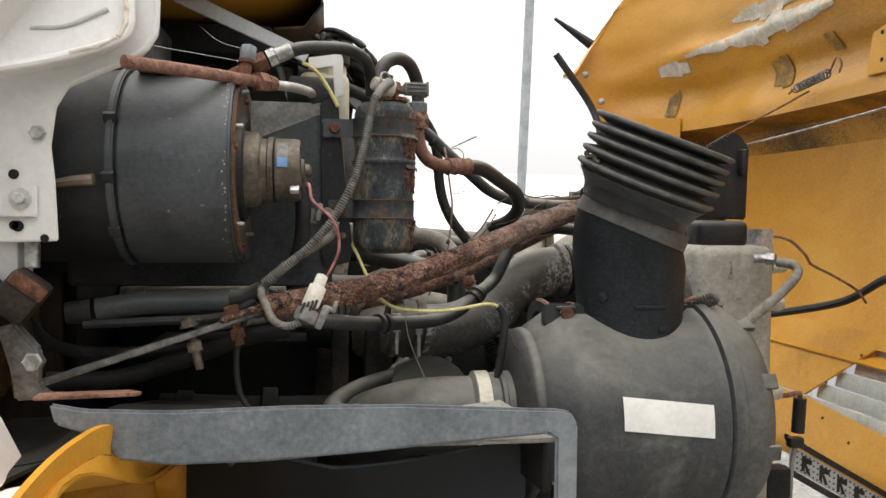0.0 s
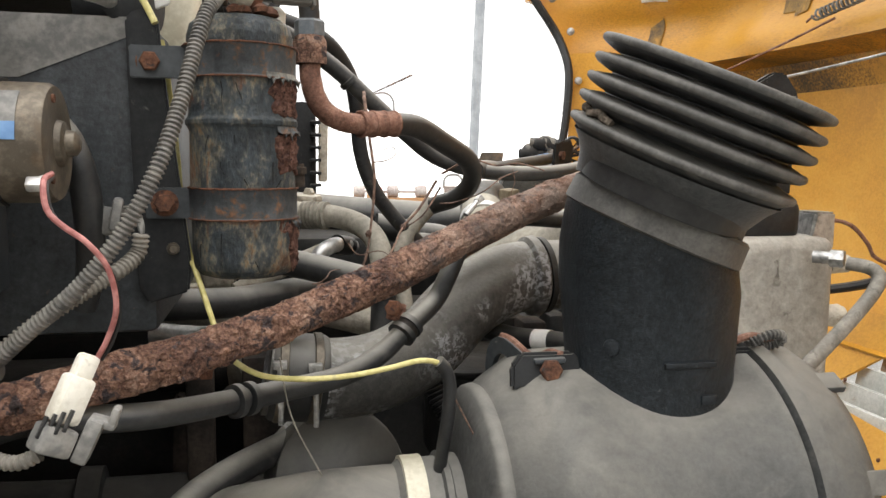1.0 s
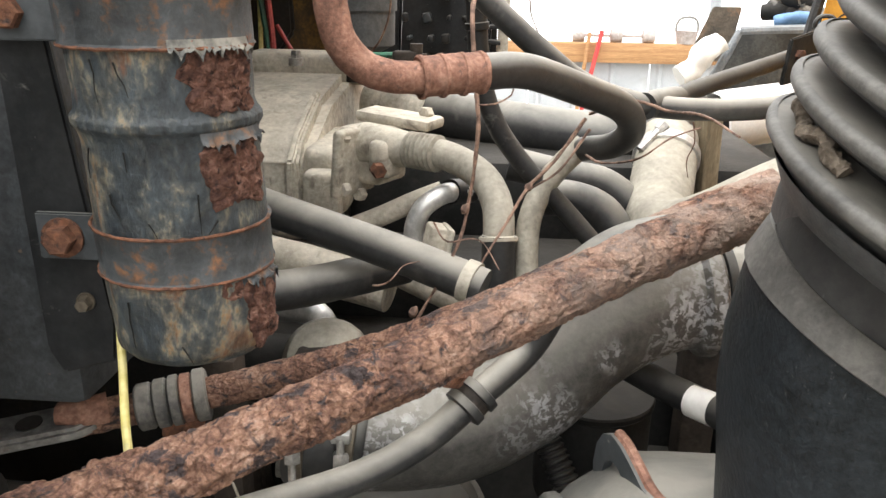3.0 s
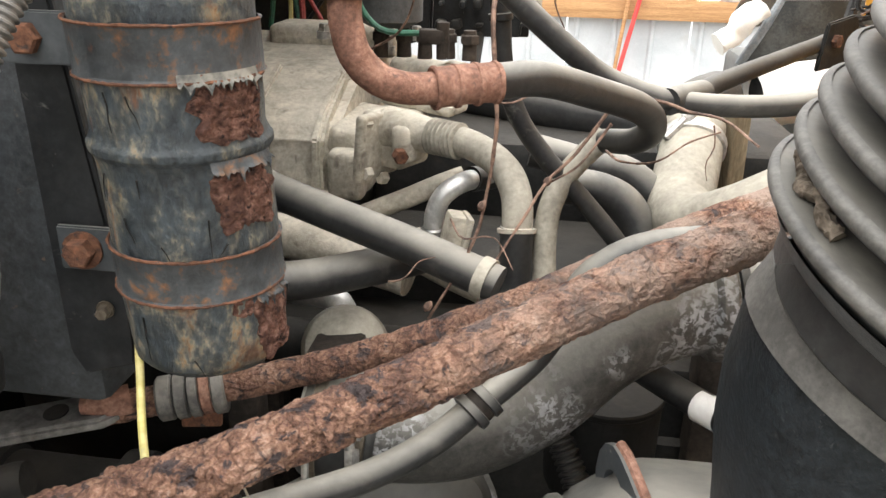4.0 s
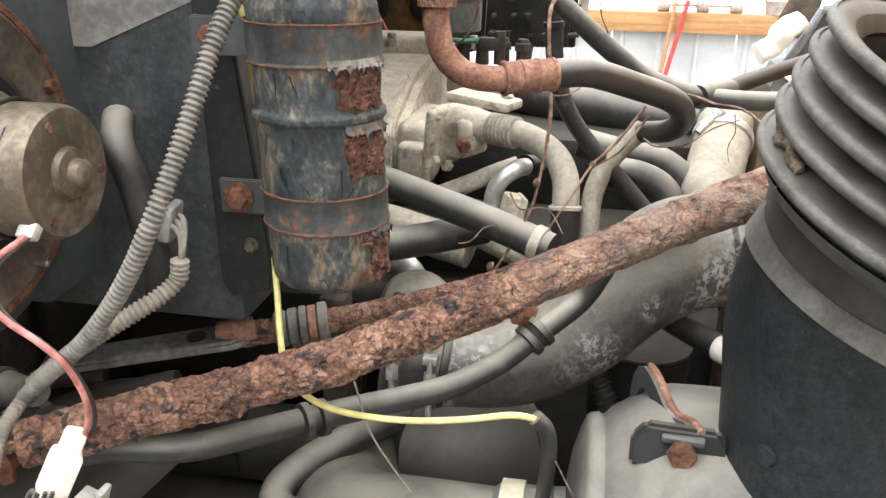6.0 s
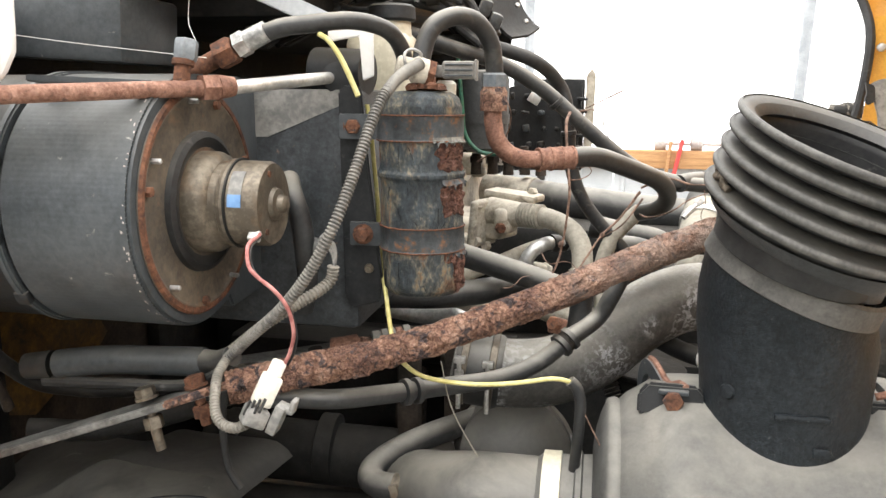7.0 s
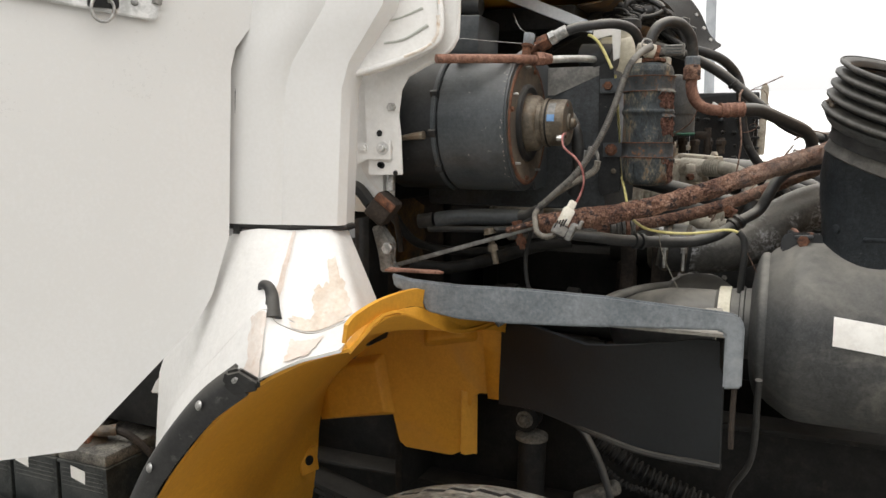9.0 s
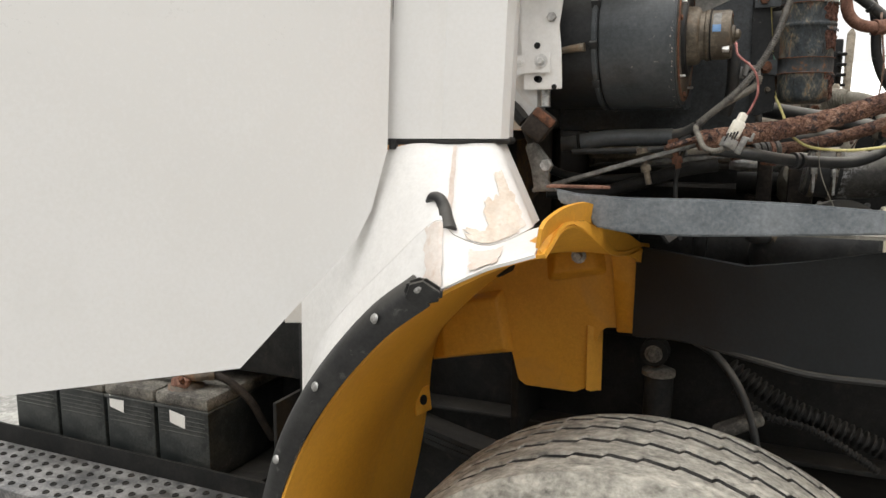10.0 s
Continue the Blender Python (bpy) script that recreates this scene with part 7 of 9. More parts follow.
part("hose", tube([(0.274, 1.335, 1.6425), (0.308, 1.365, 1.641), (0.352, 1.415, 1.623), (0.388, 1.455, 1.606), (0.405, 1.49, 1.588), (0.409, 1.525, 1.568), (0.399, 1.565, 1.550), (0.383, 1.602, 1.540), (0.371, 1.626, 1.533)], 0.0128, n=22, step=0.006), RUBBER, liquid)

# ---- heater hoses and pipes over the engine ----
def hose(name, points, r, material, label, category="hose", **more):
    return single(name, tube(points, r, **more), material, label, category)


heat = hose("heater_hose", [(-0.02, 1.045, 1.417), (0.005, 1.06, 1.414), (0.051, 1.08, 1.408), (0.088, 1.12, 1.400), (0.141, 1.17, 1.394), (0.207, 1.22, 1.392), (0.249, 1.25, 1.404), (0.28, 1.27, 1.426), (0.316, 1.302, 1.448), (0.333, 1.305, 1.478), (0.348, 1.312, 1.508), (0.366, 1.318, 1.524), (0.388, 1.326, 1.533), (0.415, 1.332, 1.537), (0.44, 1.336, 1.538), (0.52, 1.36, 1.53)], 0.0105, RUBBER, "grey dusty heater hose looping over the pipes", n=18, step=0.007)
def double_ring(at, axis, r, parent, material):
    for d in (-0.007, 0.007):
        part("clamp_ring", lathe([(-0.004, r), (-0.003, r + 0.003), (0.003, r + 0.003), (0.004, r)], V(at) + unit(axis) * d, axis, n=24), material, parent, "rubber lined clamp")


double_ring((0.118, 1.148, 1.396), (0.7, 0.68, -0.08), 0.0118, heat, RUBBER)
hc = thing("hose_clamp", (0.28, 1.27, 1.42), "grey rubber lined clamp on the heater hose", "clamp")
for k, s in enumerate((-0.007, 0.007)):
    part("ring", lathe([(-0.004, 0.0125), (-0.003, 0.0155), (0.003, 0.0155), (0.004, 0.0125)], (0.28 + 0.62 * s, 1.27 + 0.48 * s, 1.426 + 0.5 * s), (0.62, 0.5, 0.55), n=24), RUBBER, hc)
part("strap", lathe([(-0.004, 0.0135), (0.004, 0.0135)], (0.28, 1.27, 1.426), (0.62, 0.5, 0.55), n=24), BROWN_DARK, hc)
part("bolt", hexagon((0.268, 1.264, 1.449), (-0.5, -0.8, 0.3), 0.009, 0.009), RUST_BOLT, hc, "rusty bolt")
part("tab", box((0.270, 1.270, 1.445), (0.022, 0.006, 0.02), (0, 20, 35), 0.002), RUST_SMOOTH, hc)
heat = hose("heater_hose", [(0.03, 1.52, 1.50), (0.049, 1.511, 1.4945), (0.12, 1.486, 1.481), (0.20, 1.459, 1.4655), (0.26, 1.437, 1.452), (0.282, 1.43, 1.446)], 0.0175, RUBBER, "thick black coolant hose crossing the engine", n=24, step=0.01)
part("end_band", tube([(0.264, 1.436, 1.4515), (0.274, 1.4325, 1.449)], 0.0195, n=24), RUBBER_PALE, heat, "dusty end band")
heat = hose("heater_hose", [(-0.02, 1.42, 1.81), (0.039, 1.45, 1.801), (0.098, 1.48, 1.783), (0.166, 1.52, 1.761), (0.223, 1.54, 1.727), (0.274, 1.55, 1.684), (0.326, 1.56, 1.64), (0.371, 1.572, 1.608), (0.43, 1.578, 1.590), (0.50, 1.588, 1.585), (0.57, 1.612, 1.587), (0.64, 1.665, 1.598), (0.72, 1.75, 1.625)], 0.0112, RUBBER, "long grey heater hose sagging across the bay", n=18, step=0.008)
part("tie_band", lathe([(-0.004, 0.0112), (-0.003, 0.0112 + 0.0015), (0.003, 0.0112 + 0.0015), (0.004, 0.0112)], (0.245, 1.545, 1.707), (0.7, 0.15, -0.7), n=20), RUBBER_BLACK, heat, "black tie band")
heat = hose("heater_hose", [(0.06, 1.50, 1.79), (0.11, 1.53, 1.795), (0.153, 1.55, 1.787), (0.211, 1.57, 1.767), (0.245, 1.6, 1.734), (0.259, 1.6, 1.691), (0.267, 1.6, 1.613), (0.286, 1.6, 1.56), (0.319, 1.6, 1.516), (0.356, 1.6, 1.478), (0.397, 1.6, 1.433), (0.42, 1.6, 1.40)], 0.0105, RUBBER_BLACK, "black heater hose dropping beside the engine", n=18, step=0.008)
part("tie_band", lathe([(-0.004, 0.011), (-0.003, 0.011 + 0.0015), (0.003, 0.011 + 0.0015), (0.004, 0.011)], (0.262, 1.6, 1.66), (0.1, 0, -1), n=20), RUBBER_BLACK, heat, "black tie band")
hose("coolant_hose", [(0.378, 1.62, 1.54), (0.358, 1.612, 1.522), (0.337, 1.6, 1.497), (0.324, 1.585, 1.465), (0.322, 1.57, 1.43), (0.325, 1.555, 1.39)], 0.0125, RUBBER_PALE, "dust coated coolant hose bent downward", n=20, step=0.007)
hose("coolant_hose", [(0.30, 1.70, 1.50), (0.365, 1.70, 1.486), (0.412, 1.7, 1.478), (0.448, 1.69, 1.45), (0.46, 1.68, 1.41)], 0.02, RUBBER, "dusty coolant hose behind the charge pipe", n=20, step=0.008)
hose("coolant_hose", [(0.33, 1.66, 1.47), (0.375, 1.655, 1.47), (0.41, 1.65, 1.455), (0.43, 1.64, 1.42), (0.435, 1.63, 1.38)], 0.021, RUBBER, "dark coolant hose curving down", n=20, step=0.008)
elbow = thing("coolant_elbow", (0.25, 1.62, 1.45), "dusty grey coolant elbow with a ribbed boot", "hose")
part("hose", tube([(0.205, 1.652, 1.521), (0.232, 1.637, 1.519), (0.258, 1.617, 1.512), (0.278, 1.597, 1.50), (0.289, 1.578, 1.482), (0.292, 1.565, 1.462), (0.292, 1.558, 1.44)], 0.0165, n=24, step=0.006), RUBBER_PALE, elbow)
part("boot", tube([(0.186, 1.662, 1.52), (0.222, 1.642, 1.52)], 0.0195, n=24, ridge=0.006, depth=0.003), RUBBER_PALE, elbow)
part("clamp", lathe([(-0.003, 0.0185), (-0.002, 0.0205), (0.002, 0.0205), (0.003, 0.0185)], (0.292, 1.56, 1.45), (0.05, -0.3, -1), n=32), ALLOY, elbow)
part("socket", tube([(0.292, 1.558, 1.455), (0.293, 1.55, 1.40), (0.29, 1.54, 1.36)], 0.0175, n=24), RUBBER, elbow)

stat = thing("thermostat_housing", (0.15, 1.70, 1.46), "dusty cast alloy thermostat housing with bolts", "housing")
part("block", box((0.135, 1.71, 1.505), (0.062, 0.06, 0.066), (0, 0, -28), 0.008, 3), ALLOY, stat)
part("flange", box((0.118, 1.685, 1.50), (0.014, 0.075, 0.082), (0, 6, -28), 0.006, 3), ALLOY, stat)
part("spigot", joined(lathe([(-0.05, 0.025), (0.0, 0.022), (0.02, 0.0195)], (0.172, 1.672, 1.519), (0.86, -0.5, 0), n=28), box((0.158, 1.672, 1.508), (0.03, 0.04, 0.045), (0, 0, -28), 0.01, 3)), ALLOY, stat)
part("top_flange", box((0.165, 1.735, 1.543), (0.10, 0.05, 0.014), (0, 4, -20), 0.005), ALLOY, stat)
for x, y, z in ((0.112, 1.665, 1.53), (0.112, 1.665, 1.47), (0.128, 1.70, 1.533), (0.2, 1.735, 1.55), (0.125, 1.692, 1.458)):
    part("bolt", hexagon((x, y, z), (-0.5, -0.86, 0.1), 0.0085, 0.01), ALLOY, stat)
part("sensor", hexagon((0.15, 1.652, 1.498), (0.4, -0.9, 0), 0.009, 0.014), RUST_BOLT, stat, "brass coloured sensor")
valve = thing("valve_cover", (-0.15, 1.95, 1.38), "beige dusty cast valve cover", "valve cover")
part("cover", joined(prism([(1.80, 1.33), (1.80, 1.455), (1.812, 1.478), (1.84, 1.495), (1.95, 1.535), (2.15, 1.56), (2.3, 1.55), (2.32, 1.36)], (-0.42, 0, 0), (0, 1, 0), (0, 0, 1), 0.45, 0.014)), ALLOY, valve, angle=40)
part("flange", box((-0.19, 1.792, 1.385), (0.44, 0.03, 0.03), bevel=0.006, segments=3), ALLOY, valve)
for k in range(6):
    part("flange_bolt", hexagon((-0.36 + 0.07 * k, 1.779, 1.386), (0, -1, 0), 0.009, 0.01), STEEL, valve)
for k in range(4):
    part("web", prism([(1.803, 1.40), (1.79, 1.40), (1.797, 1.47), (1.84, 1.50), (1.96, 1.545), (1.96, 1.535), (1.85, 1.493), (1.815, 1.475)], (-0.30 + 0.1 * k, 0, 0), (0, 1, 0), (0, 0, 1), 0.012, 0.003), ALLOY, valve)
part("step", box((0.05, 1.90, 1.44), (0.07, 0.18, 0.09), (0, 8, 0), 0.014, 3), ALLOY, valve)
part("foot", box((0.05, 1.80, 1.425), (0.05, 0.035, 0.07), (0, 0, 0), 0.01, 3), ALLOY, valve)
part("rail", box((-0.05, 2.15, 1.56), (0.22, 0.10, 0.05), bevel=0.012, segments=3), ALLOY, valve)
for x, y, z in ((0.055, 2.06, 1.56), (0.065, 2.12, 1.575), (0.085, 2.16, 1.57), (-0.05, 2.06, 1.58)):
    part("bolt", joined(lathe([(0, 0.012), (0.012, 0.012)], (x, y, z - 0.01), (0, 0, 1), n=14), hexagon((x, y, z), (0, 0, 1), 0.009, 0.014)), STEEL, valve)
charge = thing("turbo_pipe", (0.25, 1.85, 1.5), "dark turbo hose with a pale clamp", "hose")
TURBO = unit((0.90, -0.43, -0.06))
at_turbo = V((0.165, 2.055, 1.503))
part("hose", tube([at_turbo, at_turbo + TURBO * 0.15, at_turbo + TURBO * 0.28 + V((0.01, 0.02, 0)), at_turbo + TURBO * 0.42 + V((0.05, 0.08, -0.005))], 0.038, n=28, step=0.02), RUBBER, charge)
part("clamp", lathe([(-0.013, 0.0385), (-0.012, 0.041), (0.012, 0.041), (0.013, 0.0385)], at_turbo, TURBO, n=36), ALLOY, charge, "pale clamp band")
part("casting", tube([at_turbo - TURBO * 0.11, at_turbo - TURBO * 0.01], 0.0365, n=28), ALLOY, charge, "cast alloy neck")
air = thing("charge_pipe", (0.5, 1.65, 1.48), "beige dusty charge air elbow with a worm clamp", "pipe")
part("pipe", tube([(0.500, 1.795, 1.515), (0.492, 1.755, 1.492), (0.479, 1.70, 1.462), (0.474, 1.655, 1.446), (0.486, 1.615, 1.446), (0.52, 1.588, 1.468), (0.565, 1.57, 1.50), (0.64, 1.545, 1.545)], 0.038, n=32, step=0.008), RUBBER_PALE, air)
part("clamp", lathe([(-0.007, 0.039), (-0.006, 0.0412), (0.006, 0.0412), (0.007, 0.039)], (0.4945, 1.766, 1.4985), (-0.2, -0.85, -0.49), n=40), BRIGHT, air, "worm drive clamp")
part("clamp_screw", joined(lathe([(-0.018, 0.006), (0.018, 0.006)], (0.470, 1.748, 1.524), (0.6, 0.3, 0.6), n=10), hexagon((0.480, 1.753, 1.534), (0.6, 0.3, 0.6), 0.0075, 0.012)), STEEL, air)
part("coupling", tube([(0.498, 1.79, 1.512), (0.51, 1.85, 1.53), (0.55, 1.93, 1.53)], 0.036, n=24, step=0.02), RUBBER_BLACK, air)
hose("engine_tube", [(0.085, 1.67, 1.405), (0.108, 1.68, 1.4155), (0.15, 1.69, 1.432), (0.189, 1.7, 1.449), (0.22, 1.71, 1.46)], 0.0125, ALLOY, "dusty alloy coolant tube on the engine", "pipe", n=18)
small_elbow = thing("chrome_elbow", (0.21, 1.62, 1.42), "bright dusty steel elbow pipe", "pipe")
part("pipe", tube([(0.196, 1.62, 1.418), (0.1975, 1.62, 1.442), (0.207, 1.623, 1.463), (0.228, 1.635, 1.476), (0.25, 1.66, 1.474), (0.262, 1.69, 1.468)], 0.0115, n=20, step=0.005), BRIGHT, small_elbow)
part("collar", lathe([(-0.002, 0.0125), (0.0, 0.0145), (0.003, 0.0145), (0.005, 0.0125)], (0.196, 1.62, 1.42), (0, 0, 1), n=24), STEEL, small_elbow)
part("joint", tube([(0.235, 1.643, 1.477), (0.256, 1.675, 1.471)], 0.0145, n=20), RUBBER_BLACK, small_elbow)
single("sensor_block", joined(box((0.222, 1.60, 1.415), (0.028, 0.03, 0.07), (0, 12, 20), 0.004), box((0.231, 1.595, 1.417), (0.006, 0.034, 0.068), (0, 12, 20), 0.002)), ALLOY, "dusty alloy sensor block on the manifold", "sensor")
hose("manifold_pipe", [(-0.06, 1.66, 1.395), (0.024, 1.645, 1.388), (0.10, 1.63, 1.376), (0.17, 1.615, 1.365)], 0.026, ALLOY, "dusty grey cast manifold runner", "manifold", n=24, step=0.02, rough=0.001, grain=40)
hose("manifold_pipe", [(0.17, 1.62, 1.40), (0.22, 1.60, 1.385), (0.28, 1.57, 1.375), (0.33, 1.55, 1.36)], 0.024, ALLOY, "dusty cast manifold runner below the elbows", "manifold", n=24, step=0.02, rough=0.001, grain=40)
hose("return_pipe", [(-0.02, 1.56, 1.37), (0.046, 1.55, 1.365), (0.085, 1.532, 1.372), (0.107, 1.52, 1.374), (0.118, 1.517, 1.36), (0.12, 1.517, 1.33)], 0.0135, BRIGHT, "bright steel return pipe below the canister", "pipe", n=20, step=0.006)
hose("oil_pipe", [(0.0, 1.50, 1.33), (0.09, 1.50, 1.33), (0.2, 1.50, 1.33)], 0.026, DARK, "dark oily pipe below the manifold", "pipe", n=20)
hose("lower_hose", [(-0.03, 1.40, 1.435), (0.04, 1.42, 1.432), (0.10, 1.45, 1.428), (0.16, 1.49, 1.43), (0.20, 1.52, 1.432)], 0.019, RUBBER, "grey pipe running behind the canister", "pipe", n=20)

# ---- big mottled pipe behind the air cleaner ----
big = thing("intake_pipe", (0.4, 1.38, 1.34), "large blotched grey metal pipe with a flanged end", "pipe")
part("pipe", tube([(0.135, 1.318, 1.372), (0.196, 1.322, 1.362), (0.262, 1.332, 1.366), (0.318, 1.352, 1.39), (0.366, 1.376, 1.428), (0.415, 1.395, 1.452), (0.46, 1.405, 1.459), (0.53, 1.41, 1.458), (0.60, 1.415, 1.45), (0.652, 1.42, 1.437)], 0.0445, n=40, step=0.008), PIPE_GREY, big)
part("flange", lathe([(-0.01, 0.045), (-0.006, 0.05), (0.004, 0.051), (0.008, 0.046)], (0.462, 1.405, 1.459), (1, 0.1, 0.05), n=44), PIPE_GREY, big, "rolled flange")
part("gasket", lathe([(0.008, 0.046), (0.009, 0.0485), (0.016, 0.0485), (0.017, 0.046)], (0.462, 1.405, 1.459), (1, 0.1, 0.05), n=44), RUBBER_BLACK, big, "dark gasket")
part("sleeve", lathe([(-0.03, 0.0455), (-0.026, 0.048), (0.026, 0.048), (0.03, 0.0455)], (0.168, 1.32, 1.366), (1, 0.05, -0.12), n=40), RUBBER, big)
for dx in (-0.018, 0.018):
    c = V((0.168 + dx, 1.32, 1.366 - 0.12 * dx))
    ring = part("band_clamp", lathe([(-0.005, 0.0485), (-0.004, 0.0502), (0.004, 0.0502), (0.005, 0.0485)], c, (1, 0.05, -0.12), n=40), MOTOR, big, "steel band clamp")
    part("t_bolt", joined(lathe([(-0.055, 0.003), (0.006, 0.003)], c + V((0.0, -0.05, 0.018)), (0, 0.1, 1), n=8), hexagon(c + V((0, -0.05, -0.002)), (0, 0.1, 1), 0.0065, 0.014), box(c + V((0, -0.046, 0.024)), (0.014, 0.010, 0.008), bevel=0.001)), STEEL, ring)
ri = thing("intercooler_hose", (0.72, 1.42, 1.3), "large dusty grey hose with a bolt clamp", "hose")
part("hose", tube([(0.645, 1.42, 1.437), (0.69, 1.42, 1.415), (0.735, 1.418, 1.385), (0.77, 1.415, 1.335), (0.785, 1.412, 1.27)], 0.056, n=36, step=0.01), PIPE_GREY, ri)
rc = part("clamp", lathe([(-0.011, 0.0565), (-0.009, 0.059), (0.009, 0.059), (0.011, 0.0565)], (0.655, 1.42, 1.432), (0.88, 0, -0.45), n=40), RUBBER, ri, "dark bolt clamp")
part("bolt", joined(lathe([(-0.03, 0.0035), (0.03, 0.0035)], (0.64, 1.362, 1.44), (0.4, 0.1, 0.9), n=8), box((0.634, 1.362, 1.425), (0.012, 0.012, 0.014), bevel=0.002), box((0.648, 1.362, 1.457), (0.012, 0.012, 0.014), bevel=0.002)), STEEL, rc)

# ---- radiator with its grey side tank ----
rad = thing("radiator", (0.79, 1.85, 0.7), "radiator with a corroded grey alloy side tank", "radiator")
part("side_tank", box((0.785, 1.405, 1.17), (0.165, 0.10, 0.68), bevel=0.022, segments=3), TANK, rad, "corroded grey alloy tank")
part("core", box((0.80, 1.85, 1.085), (0.06, 0.80, 0.59), bevel=0.004), DARK, rad)
part("shroud", box((0.745, 1.88, 1.08), (0.05, 0.84, 0.58), bevel=0.012), BLACK_PLASTIC, rad, "black fan shroud")
part("top_bar", box((0.79, 1.88, 1.385), (0.10, 0.86, 0.02), bevel=0.004), DARK, rad)
part("rubber_mount", box((0.77, 1.40, 1.53), (0.10, 0.06, 0.05), bevel=0.012, segments=3), RUBBER_BLACK, rad)
part("lug", lathe([(0, 0.014), (0.03, 0.012)], (0.868, 1.38, 1.47), (1, 0, 0), n=16), ALLOY, rad)
for z in (1.40, 1.23):
    part("lug", lathe([(0, 0.014), (0.02, 0.016), (0.028, 0.012)], (0.866, 1.38, z), (1, -0.2, 0), n=16), ALLOY, rad)
part("corner_bracket", prism([(0, 0), (0.04, 0.0), (0.04, 0.05), (0.01, 0.05)], (0.83, 1.37, 1.49), (1, 0, 0), (0, 0, 1), -0.05, 0.003), STEEL, rad)
part("top_box", joined(box((0.86, 1.80, 1.495), (0.22, 0.14, 0.19), bevel=0.012, segments=3), box((0.86, 1.80, 1.594), (0.235, 0.155, 0.014), bevel=0.004)), BLACK_PLASTIC, rad, "black box on the radiator top")
vp = thing("bent_tube", (0.78, 1.27, 1.40), "grey bent metal tube with a hex fitting", "pipe")
part("tube", tube([(0.838, 1.305, 1.481), (0.852, 1.285, 1.478), (0.858, 1.275, 1.468), (0.845, 1.268, 1.45), (0.80, 1.25, 1.42), (0.74, 1.226, 1.387), (0.70, 1.21, 1.368), (0.66, 1.20, 1.36)], 0.0085, n=16, step=0.006), BOOT, vp)
part("fitting", joined(hexagon((0.825, 1.32, 1.486), (0.55, -0.6, 0), 0.012, 0.016), lathe([(-0.02, 0.008), (0.0, 0.008)], (0.825, 1.32, 1.486), (0.55, -0.6, 0), n=12)), STEEL, vp)
single("upright_plate", joined(prism([(0.745, 1.56), (0.858, 1.558), (0.862, 1.70), (0.84, 1.728), (0.82, 1.728), (0.77, 1.70)], (0, 1.45, 0), (1, 0, 0), (0, 0, 1), -0.012, 0.003), box((0.843, 1.442, 1.67), (0.012, 0.02, 0.05), bevel=0.003)), BLACK_PLASTIC, "black upright bracket plate beside the bellows", "bracket")
hose("hood_wire", [(0.86, 1.40, 1.53), (0.93, 1.42, 1.52), (0.98, 1.44, 1.49), (1.0, 1.45, 1.47), (1.12, 1.55, 1.44), (1.25, 1.65, 1.40), (1.35, 1.75, 1.36)], 0.003, RUST_SMOOTH, "thin brown wire trailing to the hood", "wire", n=6, step=0.02)
drop = thing("wire_plug", (0.98, 1.45, 1.1), "black wire connector hanging from a brown lead", "connector")
part("lead", tube([(0.79, 1.3, 1.27), (0.85, 1.36, 1.245), (0.92, 1.41, 1.215), (0.975, 1.44, 1.212), (0.982, 1.448, 1.19)], 0.005, n=8), RUST_SMOOTH, drop)
part("plug", joined(tube([(0.982, 1.448, 1.20), (0.98, 1.45, 1.13)], 0.013, n=12), box((0.975, 1.45, 1.11), (0.03, 0.02, 0.02), bevel=0.003)), RUBBER_BLACK, drop)
part("tail", tube([(0.975, 1.45, 1.10), (0.968, 1.45, 1.05), (0.965, 1.45, 0.95)], 0.005, n=8), GREY_PLASTIC, drop)
single("side_clip", box((0.90, 1.40, 1.05), (0.05, 0.04, 0.06), bevel=0.006), DARK, "dirty steel clip beside the radiator", "clip")

# ---- dark mass below, added so no sky shows through: block, frame, steering ----
block = thing("engine_block", (0.1, 1.85, 0.6), "dark oily engine block", "engine")
part("block", box((0.08, 1.92, 1.0), (0.92, 0.56, 0.72), bevel=0.02), DARK, block)
part("flank", box((0.10, 1.60, 1.18), (0.80, 0.14, 0.28), bevel=0.02), DARK, block)
# head is an added box that keeps the gap behind the hoses dark
part("head", box((0.38, 2.03, 1.40), (0.62, 0.36, 0.14), bevel=0.02), DARK, block, "added dark box closing the bright gap behind the hoses")
part("fan_hub", lathe([(0, 0.10), (0.03, 0.10), (0.05, 0.05)], (0.60, 1.9, 1.2), (1, 0, 0), n=24), DARK, block)
part("pump", lathe([(0, 0.06), (0.05, 0.06), (0.06, 0.04)], (0.47, 1.58, 1.18), (0, 0, 1), n=28), DARK, block, "dark pump body")
part("oil_filter", lathe([(0, 0.05), (0.01, 0.054), (0.10, 0.054), (0.115, 0.045), (0.12, 0.01)], (0.39, 1.46, 1.22), (0, 0, 1), n=32), DARK, block, "dark oil filter can")
part("filter_lip", lathe([(-0.002, 0.055), (0.0, 0.0565), (0.004, 0.0565), (0.006, 0.055)], (0.39, 1.46, 1.33), (0, 0, 1), n=32), DARK, block)
part("bracket", box((0.13, 1.45, 1.26), (0.05, 0.10, 0.22), bevel=0.006), BROWN_DARK, block)
part("strut", box((0.06, 1.38, 1.27), (0.03, 0.03, 0.25), bevel=0.004), BROWN_DARK, block, "brown bracket")
part("column", box((0.50, 1.52, 1.2), (0.035, 0.05, 0.36), bevel=0.006), BROWN_DARK, block)
part("column", box((0.55, 1.56, 1.2), (0.03, 0.05, 0.36), bevel=0.006), DARK, block)
frame_rail = thing("chassis_rail", (0.0, 1.36, 0.75), "black steel chassis rail", "chassis")
